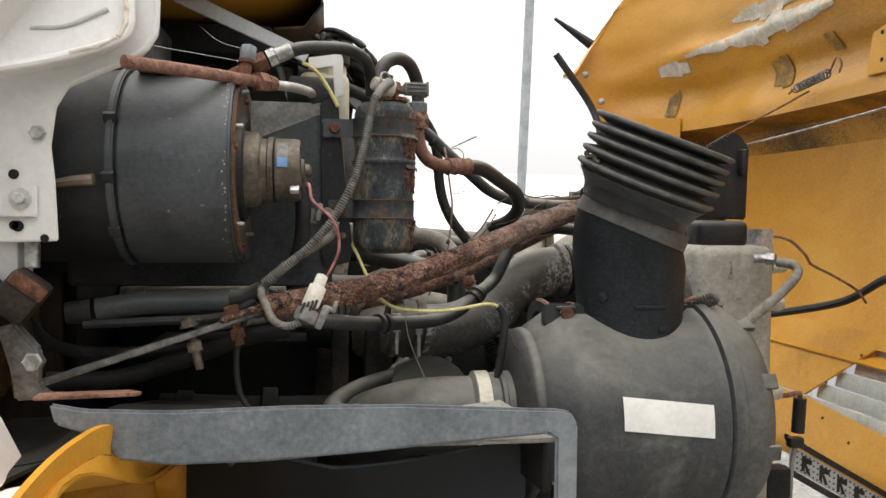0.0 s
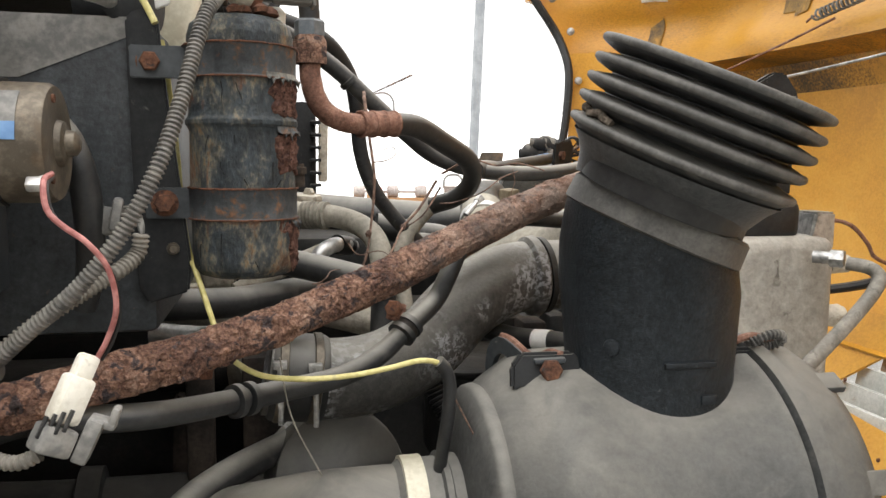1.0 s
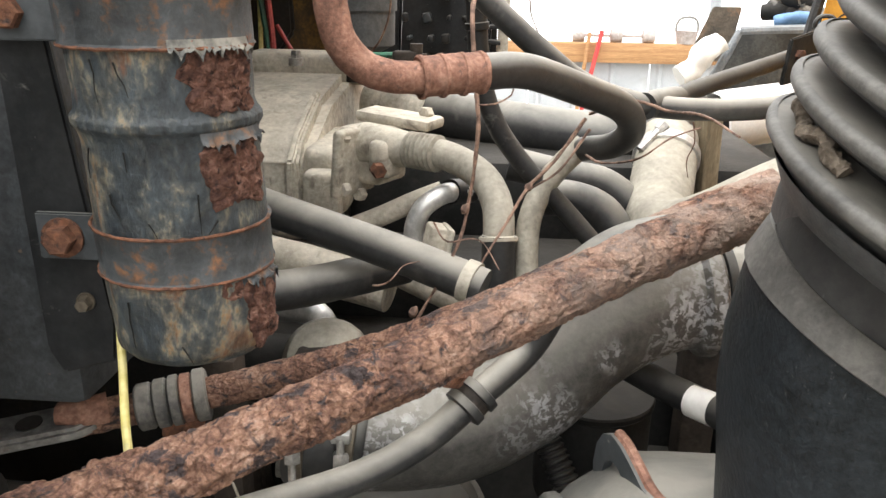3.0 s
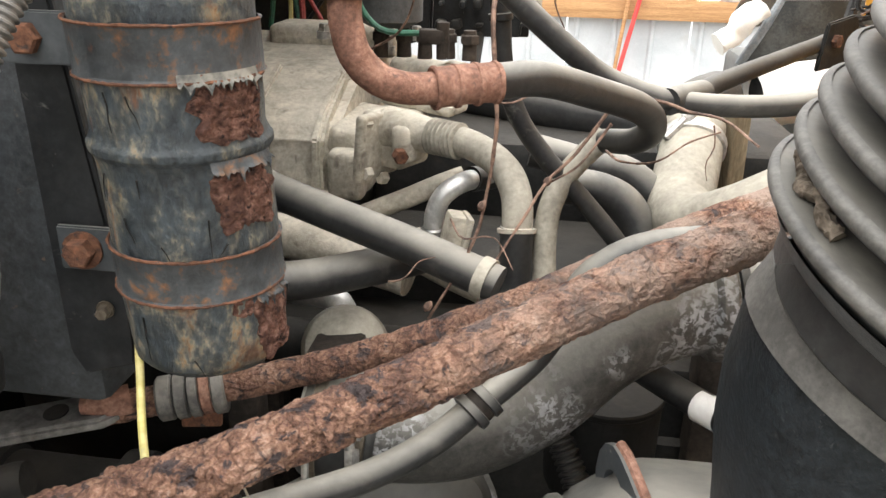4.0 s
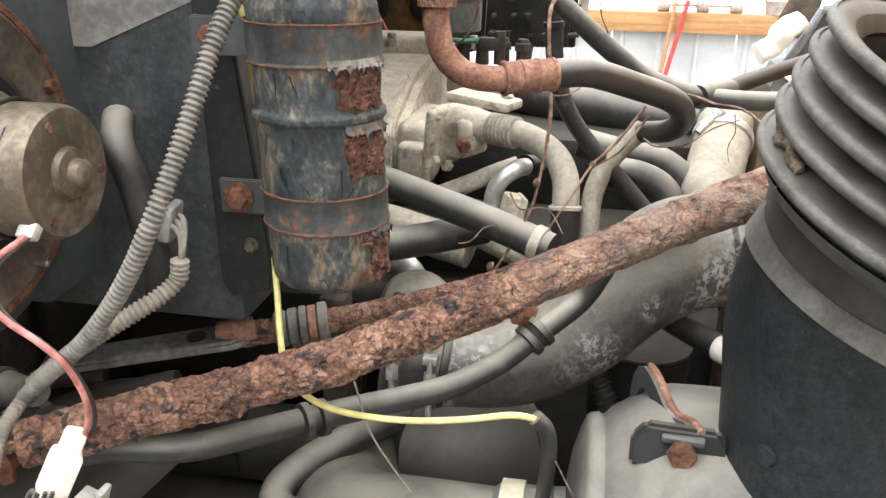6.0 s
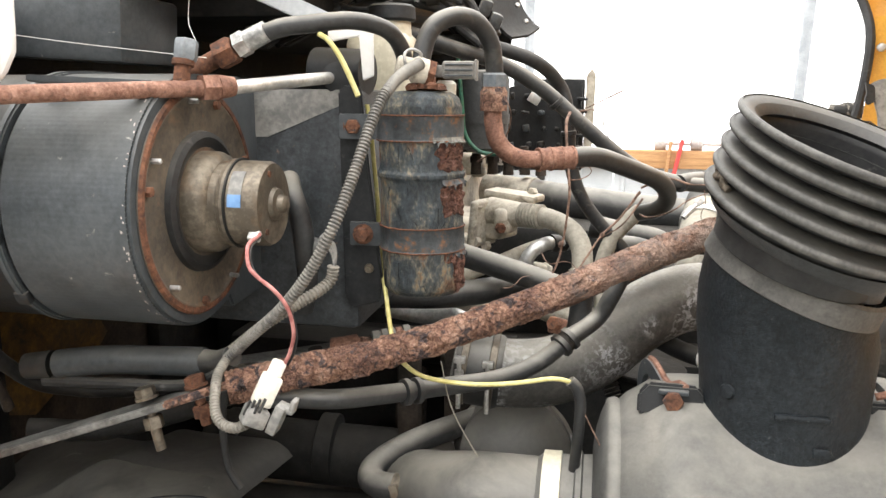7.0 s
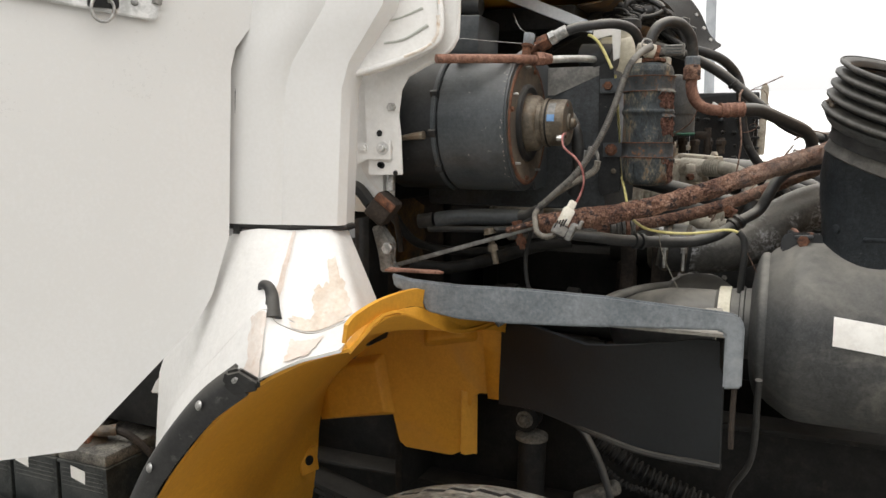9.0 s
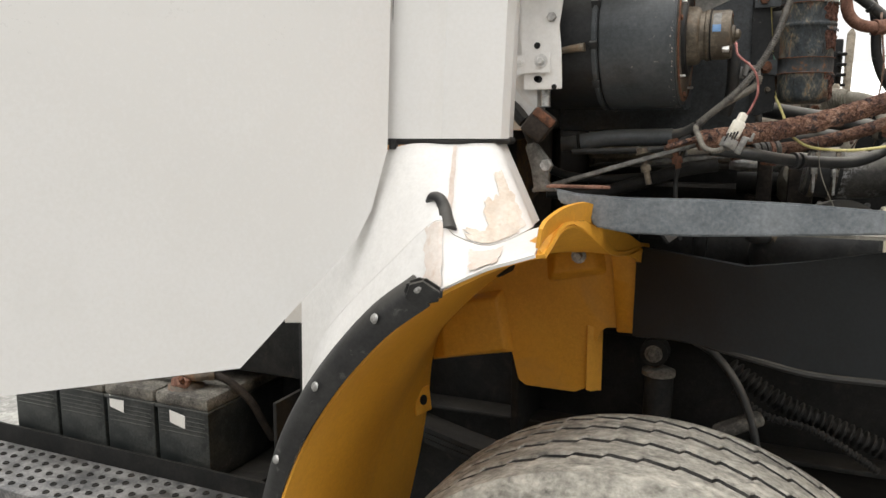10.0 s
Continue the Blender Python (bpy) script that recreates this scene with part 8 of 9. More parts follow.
part("web", box((-0.15, 1.46, 0.86), (1.9, 0.012, 0.25), bevel=0.004), DARK, frame_rail)
part("top_flange", box((-0.15, 1.42, 0.985), (1.9, 0.09, 0.012), bevel=0.004), DARK, frame_rail)
part("bottom_flange", box((-0.15, 1.42, 0.735), (1.9, 0.09, 0.012), bevel=0.004), DARK, frame_rail)
single("chassis_rail_far", joined(box((-0.15, 2.3, 0.86), (1.9, 0.08, 0.25), bevel=0.01)), DARK, "black steel chassis rail on the far side", "chassis")
single("axle", joined(box((-0.07, 1.7, 0.42), (0.12, 1.5, 0.12), bevel=0.02)), DARK, "dark steel front axle beam", "axle")
# pan and far panel are unseen, added to keep the bay dark
single("belly_pan", box((0.1, 1.85, 0.60), (1.3, 0.8, 0.03), bevel=0.01), DARK, "added dark pan closing the bay under the engine", "pan")
single("far_gap_panel", box((0.05, 2.34, 1.10), (0.9, 0.02, 0.5), bevel=0.006), DARK, "added dark panel that hides the sky on the far side", "panel")
shaft = single("steering_shaft", tube([(-0.24, 1.36, 1.21), (-0.10, 1.37, 1.20), (0.05, 1.38, 1.195)], 0.045, n=28), DARK, "thick greasy steering tube", "steering")
for x in (-0.2, -0.06):
    part("collar", lathe([(-0.014, 0.045), (-0.012, 0.05), (0.012, 0.05), (0.014, 0.045)], (x, 1.3615 + 0.07 * (x + 0.2), 1.208), (1, 0.07, -0.05), n=28), DARK, shaft)
single("steering_shaft_lower", tube([(-0.24, 1.33, 1.13), (0.02, 1.35, 1.12)], 0.03, n=24), DARK, "lower dark steering tube", "steering")
rail_top = thing("frame_cover", (0.0, 1.38, 1.10), "dust covered frame plate below the engine", "plate")
part("plate", sheet([[V((x, y, 1.125 + 0.006 * math.sin(11 * x + 7 * y))) for y in (1.28, 1.36, 1.45, 1.52)] for x in (-0.22, -0.1, 0.0, 0.1, 0.2)], 0.006), FLANGE, rail_top, "brown dusty top")
part("bracket", prism([(-0.02, 1.12), (0.075, 1.12), (0.06, 1.20), (0.064, 1.30), (0.02, 1.31), (0.015, 1.20)], (0, 1.46, 0), (1, 0, 0), (0, 0, 1), -0.03, 0.004), BROWN_DARK, rail_top, "greasy hanging bracket")
brace = thing("arch_brace", (-0.2, 1.03, 1.2), "dusty black curved steel brace over the wheel", "brace")
back = [(-0.468, 1.12, 1.208), (-0.35, 1.12, 1.226), (-0.286, 1.12, 1.262), (-0.243, 1.12, 1.287), (-0.201, 1.115, 1.286), (-0.16, 1.11, 1.286), (-0.10, 1.105, 1.284), (-0.08, 1.10, 1.262)]
front = [(-0.42, 1.03, 1.222), (-0.33, 1.03, 1.235), (-0.265, 1.03, 1.246), (-0.215, 1.035, 1.262), (-0.175, 1.045, 1.275), (-0.14, 1.055, 1.285), (-0.088, 1.065, 1.284), (-0.068, 1.065, 1.262)]
lower = [(x + 0.005, y + 0.005, z - 0.008) for x, y, z in front]
part("top_face", sheet(across(resampled(front, 30), resampled(back, 30), 6), 0.006), BLACK_PLASTIC, brace, "dust covered top face", angle=60)
# black sheets added behind and before the brace, to darken the liner there
rear = [(x, 1.275, max(z - 0.03, 1.236)) for x, y, z in back]
part("rear_cover", sheet(across(resampled(back, 30), resampled(rear, 30), 4), 0.004), BLACK_PLASTIC, brace, "added black cover sloping over the liner behind", angle=60)
apron = [(-0.42, 0.9, 1.18), (-0.33, 0.9, 1.244), (-0.265, 0.9, 1.276), (-0.215, 0.9, 1.292), (-0.175, 0.9, 1.295), (-0.14, 0.9, 1.295), (-0.088, 0.9, 1.288), (-0.068, 0.9, 1.268)]
part("front_cover", sheet(across(resampled(apron, 30), resampled(front, 30), 4), 0.004), BLACK_PLASTIC, brace, "added black cover over the arch that hides the liner", angle=60)
part("side_face", sheet(across(resampled(lower, 30), resampled(front, 30), 4), 0.006), BLACK_PLASTIC, brace, "black side face", angle=60)
shock = thing("shock_absorber", (-0.135, 1.31, 0.62), "grimy black shock absorber with a bolted eye", "shock absorber")
part("tube", lathe([(0, 0.028), (0.012, 0.031), (0.26, 0.031), (0.268, 0.026)], (-0.132, 1.31, 0.655), (0.02, 0, 1), n=28), DARK, shock)
part("collar", lathe([(-0.010, 0.026), (-0.006, 0.036), (0.004, 0.036), (0.010, 0.022)], (-0.128, 1.308, 0.925), (0.02, 0, 1), n=28), DUSTY_BLACK, shock, "dusty collar")
part("eye", lathe([(-0.022, 0.018), (-0.020, 0.030), (0.020, 0.030), (0.022, 0.018)], (-0.136, 1.30, 0.972), (0, 1, 0), n=28), DARK, shock)
part("bolt", joined(hexagon((-0.136, 1.276, 0.972), (0, -1, 0), 0.013, 0.012), lathe([(0, 0.019), (0.003, 0.019)], (-0.136, 1.2775, 0.972), (0, -1, 0), n=20)), DUSTY_BLACK, shock, "dusty bolt head")
hose("brake_hose", [(-0.061, 1.152, 1.055), (-0.045, 1.20, 1.03), (-0.005, 1.22, 1.0), (0.04, 1.20, 0.95), (0.07, 1.19, 0.88), (0.085, 1.19, 0.80), (0.08, 1.19, 0.7)], 0.008, RUBBER, "grey brake hose in the wheel arch", n=12)
chain = thing("spring_shackle", (0.15, 1.25, 0.85), "grimy ribbed shackle and cable in the wheel arch", "shackle")
part("arm", tube([(0.02, 1.24, 0.975), (0.12, 1.25, 0.91), (0.22, 1.26, 0.87), (0.32, 1.27, 0.83)], 0.016, n=14, ridge=0.014, depth=0.009), DARK, chain)
part("cable", tube([(0.03, 1.23, 0.93), (0.09, 1.22, 0.89), (0.17, 1.22, 0.875), (0.23, 1.23, 0.845), (0.30, 1.24, 0.80)], 0.007, n=10, ridge=0.01, depth=0.003), DARK, chain)
part("knuckle", box((0.045, 1.2, 0.868), (0.10, 0.04, 0.026), (0, -24, 14), 0.01, 3), DUSTY_BLACK, chain)
hose("arm_drop_rod", [(0.31, 0.862, 1.235), (0.309, 0.864, 1.18), (0.309, 0.866, 1.13)], 0.004, BROWN_DARK, "thin rusty rod below the grey arm", "rod", n=8)
hose("drain_tube", [(0.34, 1.0, 1.20), (0.335, 1.05, 1.05), (0.30, 1.1, 0.95), (0.31, 1.15, 0.80)], 0.0055, RUBBER_BLACK, "black drain tube beside the splash panel", n=10)

# ---- canister and fuse box behind the drier ----
single("accumulator", joined(lathe([(1.60, 0.03), (1.61, 0.05), (1.75, 0.052), (1.765, 0.045), (1.77, 0.01)], (0.07, 2.0, 0), (0, 0, 1), n=36), lathe([(1.66, 0.0535), (1.68, 0.0535)], (0.07, 2.0, 0), (0, 0, 1), n=36)), CLEANER, "dark grey canister behind the drier", "canister")
fuse = thing("fuse_panel", (0.14, 2.8, 1.49), "black wiring panel full of plugs and fins", "fuse box")
part("back", box((0.15, 2.84, 1.63), (0.22, 0.03, 0.28), bevel=0.006), BLACK_PLASTIC, fuse)
part("side", prism([(0.02, 1.49), (0.24, 1.495), (0.255, 1.755), (0.225, 1.77), (0.03, 1.745)], (0, 2.78, 0), (1, 0, 0), (0, 0, 1), -0.05, 0.004), BLACK_PLASTIC, fuse)
part("left_half", prism([(-0.22, 1.42), (0.015, 1.48), (0.025, 1.76), (-0.02, 1.80), (-0.22, 1.80)], (0, 2.80, 0), (1, 0, 0), (0, 0, 1), -0.06, 0.006), BLACK_PLASTIC, fuse)
part("mount_bar", tube([(0.14, 2.83, 1.52), (0.14, 2.6, 1.40), (0.14, 2.345, 1.32)], 0.012, n=8), DARK, fuse)
rnd = random.Random(5)
for k in range(20):
    x, z = 0.045 + 0.048 * (k % 4), 1.525 + 0.048 * (k // 4)
    part("plug", box((x + rnd.uniform(-0.008, 0.008), 2.76 - rnd.uniform(0, 0.02), z), (rnd.uniform(0.010, 0.026), rnd.uniform(0.02, 0.05), rnd.uniform(0.008, 0.024)), (0, rnd.uniform(-12, 12), 0), 0.005), (BLACK_PLASTIC, DARK, DARK, BLACK_PLASTIC, DRUM)[k % 5], fuse)
for k in range(6):
    part("fin", box((0.255, 2.76, 1.53 + 0.036 * k), (0.03, 0.05, 0.009), (0, rnd.uniform(-6, 6), 0), bevel=0.002), BLACK_PLASTIC, fuse)
part("lug", box((0.115, 2.73, 1.71), (0.035, 0.02, 0.03), (0, 30, 0), 0.003), BRIGHT, fuse)
single("grey_strip", prism([(0, 0), (0.026, 0), (0.03, 0.24), (0.018, 0.26), (0.003, 0.24)], (0.262, 2.75, 1.54), (1, 0, 0), (0, 0, 1), -0.02, 0.003), ALLOY, "worn grey upright strip beside the fuse panel", "bracket")

# ---- wiring ----
def wire(points, r, material, label, category="wire", **more):
    return single("wire", tube(points, r, **more), material, label, category, "loose wires")


loom = thing("wiring_loom", (-0.01, 1.45, 1.80), "tangled bundle of black taped wiring on the cowl", "wiring loom")
rnd = random.Random(11)
for k in range(34):
    a = V((-0.16 + rnd.uniform(-0.01, 0.02), 1.42 + rnd.uniform(-0.05, 0.05), 1.795 + rnd.uniform(-0.01, 0.012)))
    pts = [a]
    for j, (x, z) in enumerate(((-0.07, 1.845), (0.0, 1.872), (0.05, 1.868), (0.095, 1.835), (0.13, 1.80))):
        pts.append(V((x + rnd.uniform(-0.022, 0.022), 1.45 + 0.02 * j + rnd.uniform(-0.05, 0.05), z + rnd.uniform(-0.022, 0.02))))
    part("strand", tube(pts, rnd.uniform(0.004, 0.009), n=9, step=0.008), (RUBBER_BLACK if k % 5 else RUBBER), loom)
for k in range(5):
    c = V((rnd.uniform(-0.05, 0.1), 1.42 + rnd.uniform(-0.02, 0.06), rnd.uniform(1.835, 1.868)))
    r = rnd.uniform(0.012, 0.02)
    tip = rnd.uniform(-0.6, 0.6)
    part("loop", tube([c + V((2.4 * r * math.cos(a + tip * 0.3), r * 0.6 * math.sin(a + tip), r * math.sin(a))) for a in [j * 0.42 for j in range(15)]], rnd.uniform(0.0035, 0.006), n=9, step=0.006), (RUBBER if k % 3 == 1 else RUBBER_BLACK), loom)
for x, z in ((-0.06, 1.848), (0.01, 1.874), (0.07, 1.858)):
    part("tape", lathe([(-0.012, 0.015), (-0.008, 0.02), (0.008, 0.02), (0.012, 0.015)], (x, 1.46, z), (1, 0.2, 0.2), n=14), RUBBER_BLACK, loom, "black tape wrap")
for x, z in ((0.115, 1.83), (0.135, 1.845), (0.15, 1.825), (0.14, 1.80)):
    part("connector", box((x, 1.55, z), (0.018, 0.03, 0.024), (10, 20, 15), 0.004), CLEANER, loom, "grey connector block")

wire([(0.0, 1.206, 1.782), (0.012, 1.198, 1.776), (0.027, 1.19, 1.76), (0.042, 1.183, 1.735), (0.052, 1.179, 1.715)], 0.003, WIRE_YELLOW, "yellow wire tucked behind the mounting plate", n=10)
wire([(0.052, 1.212, 1.706), (0.056, 1.212, 1.677), (0.059, 1.212, 1.644), (0.063, 1.212, 1.600), (0.065, 1.210, 1.563), (0.071, 1.200, 1.523), (0.083, 1.175, 1.494), (0.095, 1.148, 1.466), (0.104, 1.134, 1.444), (0.118, 1.130, 1.431), (0.134, 1.13, 1.422), (0.155, 1.13, 1.418), (0.185, 1.132, 1.416), (0.215, 1.135, 1.417), (0.245, 1.138, 1.421), (0.27, 1.142, 1.425), (0.285, 1.146, 1.423), (0.295, 1.149, 1.418)], 0.0025, WIRE_YELLOW, "yellow wire hanging in front of the rusty can", n=12, step=0.006)
wire([(0.290, 1.148, 1.422), (0.298, 1.15, 1.413), (0.302, 1.151, 1.395), (0.301, 1.158, 1.36), (0.299, 1.168, 1.33), (0.297, 1.175, 1.30)], 0.0062, RUBBER, "grey rubber tube dropping behind the outlet", "tube", n=12, step=0.005)
loom2 = thing("blower_wiring", (0.02, 1.04, 1.42), "ribbed grey conduit with a red wire and ivory plug", "wiring")
part("conduit", tube([(0.123, 1.145, 1.745), (0.113, 1.125, 1.735), (0.102, 1.102, 1.716), (0.095, 1.082, 1.69), (0.085, 1.058, 1.644), (0.071, 1.037, 1.597), (0.048, 1.032, 1.553), (0.019, 1.032, 1.516), (-0.02, 1.04, 1.481), (-0.048, 1.048, 1.455)], 0.0052, n=16, ridge=0.0036, depth=0.0015), CONDUIT, loom2, "ribbed split conduit")
part("boot", tube([(0.127, 1.15, 1.748), (0.112, 1.123, 1.734), (0.103, 1.104, 1.718)], 0.0068, n=14, step=0.004, ends=0.0058), CONDUIT, loom2)
part("branch", tube([(0.0485, 1.0985, 1.545), (0.046, 1.098, 1.531), (0.038, 1.09, 1.522), (0.026, 1.08, 1.514), (-0.01, 1.062, 1.491), (-0.045, 1.055, 1.462)], 0.0058, n=16, ridge=0.0038, depth=0.0013), BOOT, loom2, "ribbed branch conduit")
part("branch_plug", joined(box((0.010, 1.142, 1.553), (0.026, 0.024, 0.022), (0, 12, 10), 0.004), box((0.024, 1.135, 1.558), (0.008, 0.028, 0.026), (0, 12, 10), 0.003)), GREY_PLASTIC, loom2, "grey branch connector")
for k in range(3):
    part("branch_wire", tube([(0.026, 1.140 - 0.006 * k, 1.562 - 0.002 * k), (0.040, 1.124 - 0.004 * k, 1.562 - 0.003 * k), (0.048, 1.106 - 0.002 * k, 1.551 - 0.002 * k), (0.0475, 1.0985, 1.537)], 0.0021, n=8, step=0.004), CONDUIT, loom2, "grey wire into the connector")
part("sleeve", tube([(-0.255, 1.066, 1.428), (-0.20, 1.07, 1.4355), (-0.14, 1.076, 1.437), (-0.09, 1.08, 1.438)], 0.0155, n=20, step=0.01), DRUM, loom2, "wide smooth sleeve")
part("sleeve_end", tube([(-0.292, 1.062, 1.424), (-0.262, 1.066, 1.427)], 0.014, n=16, ends=0.0155), RUBBER_BLACK, loom2, "black sleeve end")
part("wrap", tube([(-0.095, 1.08, 1.438), (-0.07, 1.07, 1.443), (-0.046, 1.055, 1.456)], 0.0135, n=16, step=0.006, ends=0.0105), RUBBER, loom2, "taped joint")
part("under_wire", tube([(-0.27, 1.06, 1.41), (-0.18, 1.062, 1.413), (-0.10, 1.062, 1.418), (-0.055, 1.058, 1.44)], 0.006, n=10), RUBBER_BLACK, loom2)
part("drop_loop", tube([(-0.047, 1.045, 1.456), (-0.044, 1.02, 1.449), (-0.037, 1.0, 1.44), (-0.030, 0.985, 1.427), (-0.02, 0.977, 1.419), (-0.006, 0.974, 1.417), (0.006, 0.974, 1.422)], 0.0046, n=14, ridge=0.0034, depth=0.0009), BOOT, loom2, "pale taped loop")
part("red_lead", tube([(0.012, 1.005, 1.592), (0.016, 0.972, 1.588), (0.019, 0.965, 1.572), (0.028, 0.964, 1.562), (0.040, 0.966, 1.552), (0.050, 0.972, 1.535), (0.052, 0.98, 1.51), (0.044, 0.989, 1.488), (0.036, 0.994, 1.474)], 0.0018, n=10, step=0.004), WIRE_PINK, loom2, "faded red wire")
part("red_lead", tube([(0.012, 1.008, 1.590), (0.017, 0.975, 1.585), (0.021, 0.968, 1.570), (0.030, 0.967, 1.559), (0.042, 0.969, 1.549), (0.0515, 0.975, 1.532), (0.0535, 0.983, 1.508), (0.047, 0.991, 1.487), (0.039, 0.995, 1.474)], 0.0012, n=8, step=0.004), RUBBER_BLACK, loom2, "dark wire beside it")
axis_u = unit((0.33, 0.25, 0.80))
pc = V((0.022, 0.985, 1.452))
plug_turn = axis_u.to_track_quat("Z", "X").to_euler()
deg = [math.degrees(a) for a in plug_turn]
part("plug", joined(box(pc, (0.018, 0.016, 0.030), deg, 0.003), box(pc + axis_u * 0.021, (0.0125, 0.012, 0.017), deg, 0.003)), IVORY, loom2, "ivory plug")
part("socket", joined(box(pc - axis_u * 0.026, (0.022, 0.02, 0.018), deg, 0.003)), GREY_PLASTIC, loom2, "grey socket")
part("latch", joined(box(pc + V((0.010, -0.001, -0.026)), (0.010, 0.016, 0.03), (0, 25, 0), 0.002), box(pc + V((0.019, 0.0, -0.016)), (0.016, 0.012, 0.006), (0, 20, 0), 0.002), box(pc + V((0.026, 0.0, -0.012)), (0.005, 0.012, 0.012), (0, 20, 0), 0.002)), GREY_PLASTIC, loom2, "grey latch arm")
for k in range(4):
    part("rib", box(pc - axis_u * 0.014 + V((-0.008 + 0.005 * k, -0.0105, 0.001 * k)), (0.0022, 0.003, 0.014), deg, 0.0005), RUBBER_BLACK, loom2)
wire([(-0.07, 1.09, 1.42), (-0.084, 1.1, 1.364), (-0.08, 1.1, 1.31), (-0.066, 1.1, 1.285)], 0.0042, RUBBER_BLACK, "black wire hanging below the link", n=8)
wire([(-0.02, 1.155, 1.625), (-0.007, 1.13, 1.613), (0.002, 1.13, 1.585), (0.004, 1.135, 1.55), (0.0, 1.15, 1.51), (-0.01, 1.16, 1.48)], 0.0115, RUBBER, "grey hose behind the blower motor", "hose", n=16)
bulk = thing("rear_bulkhead", (-0.2, 2.45, 1.2), "dirty dark bulkhead behind the engine with bare yellow patches", "bulkhead")
part("panel", box((-0.235, 2.46, 1.62), (0.47, 0.03, 0.62), bevel=0.008), GRIME_SHADE_YELLOW, bulk)
part("pad", prism([(-0.09, 1.90), (0.03, 1.90), (0.03, 1.58), (-0.03, 1.55), (-0.10, 1.60)], (0, 2.435, 0), (1, 0, 0), (0, 0, 1), 0.02, 0.006), DARK, bulk, "flat black piece on the bulkhead")
part("pad", prism([(-0.47, 1.92), (-0.16, 1.92), (-0.15, 1.60), (-0.21, 1.52), (-0.30, 1.50), (-0.47, 1.55)], (0, 2.435, 0), (1, 0, 0), (0, 0, 1), 0.02, 0.006), DARK, bulk, "flat black piece on the bulkhead")
for pts, r, m, lab in (([(-0.20, 2.3, 1.70), (-0.218, 2.3, 1.597), (-0.225, 2.3, 1.533), (-0.22, 2.3, 1.467), (-0.213, 2.3, 1.416)], 0.005, WIRE_GREEN, "green wire hanging before the bulkhead"),
                       ([(-0.19, 2.32, 1.70), (-0.168, 2.3, 1.578), (-0.161, 2.3, 1.525), (-0.149, 2.3, 1.482), (-0.141, 2.3, 1.437)], 0.0055, WIRE_GREEN, "green wire hanging beside the red one"),
                       ([(-0.17, 2.31, 1.69), (-0.16, 2.3, 1.60), (-0.156, 2.29, 1.536), (-0.151, 2.28, 1.492), (-0.156, 2.28, 1.442)], 0.006, WIRE_RED, "red wire hanging before the bulkhead"),
                       ([(-0.19, 2.33, 1.70), (-0.184, 2.3, 1.534), (-0.182, 2.3, 1.469), (-0.186, 2.3, 1.424)], 0.0045, WIRE_YELLOW, "yellow wire hanging before the bulkhead"),
                       ([(-0.15, 2.3, 1.62), (-0.123, 2.29, 1.579), (-0.101, 2.28, 1.554), (-0.067, 2.28, 1.561), (-0.012, 2.28, 1.556)], 0.004, WIRE_RED, "red wire crossing behind the rusty elbow"),
                       ([(0.03, 1.9, 1.80), (0.040, 1.9, 1.70), (0.046, 1.9, 1.645), (0.066, 1.9, 1.615), (0.09, 1.9, 1.604), (0.135, 1.9, 1.604)], 0.0042, WIRE_GREEN, "dark green tube to a fitting")):
    wire(pts, r, m, lab, n=8)
fit = thing("brass_fitting", (0.14, 1.9, 1.58), "dark fitting at the end of a green tube", "fitting")
part("body", joined(box((0.15, 1.9, 1.60), (0.035, 0.02, 0.02), bevel=0.003), lathe([(-0.03, 0.009), (0.02, 0.009)], (0.165, 1.9, 1.60), (0, 0, 1), n=12)), BROWN_DARK, fit)
ts = thing("valve_group", (0.1, 2.05, 1.58), "dark fuel fittings on the valve cover", "fitting")
for k in range(5):
    part("post", joined(lathe([(0, 0.012), (0.045, 0.010)], (0.05 + 0.035 * k, 2.03 + 0.01 * (k % 2), 1.55), (0, 0, 1), n=12), hexagon((0.05 + 0.035 * k, 2.03 + 0.01 * (k % 2), 1.575), (0, 0, 1), 0.015, 0.014)), BROWN_DARK, ts)

# ---- dry vines ----
def vine(points, r, n=6):
    return single("dry_vine", tube(points, r * 0.78, n=n, step=0.006, rough=r * 0.2, grain=150, ends=r * 0.4), TWIG, "dry brown vine stem tangled in the hoses", "vine", "dry vines")


vine([(0.268, 1.565, 1.70), (0.262, 1.50, 1.678), (0.267, 1.48, 1.623), (0.271, 1.47, 1.575), (0.264, 1.46, 1.509), (0.253, 1.44, 1.471), (0.221, 1.42, 1.412)], 0.0032, 8)
vine([(0.374, 1.58, 1.574), (0.345, 1.56, 1.535), (0.319, 1.54, 1.511), (0.3, 1.5, 1.487), (0.277, 1.47, 1.453), (0.262, 1.44, 1.42)], 0.0026)
vine([(0.378, 1.57, 1.565), (0.35, 1.55, 1.528), (0.322, 1.545, 1.509)], 0.0022)
vine([(0.374, 1.54, 1.585), (0.404, 1.5, 1.604), (0.437, 1.49, 1.597), (0.457, 1.45, 1.60), (0.474, 1.40, 1.592)], 0.0024)
vine([(0.374, 1.55, 1.543), (0.384, 1.5, 1.547), (0.407, 1.45, 1.562), (0.432, 1.45, 1.58), (0.456, 1.45, 1.59)], 0.0018)
vine([(0.344, 1.62, 1.727), (0.31, 1.60, 1.71), (0.273, 1.58, 1.692)], 0.0018)
vine([(0.27, 1.58, 1.692), (0.298, 1.58, 1.697), (0.312, 1.59, 1.688), (0.316, 1.6, 1.67), (0.332, 1.6, 1.638)], 0.0014)
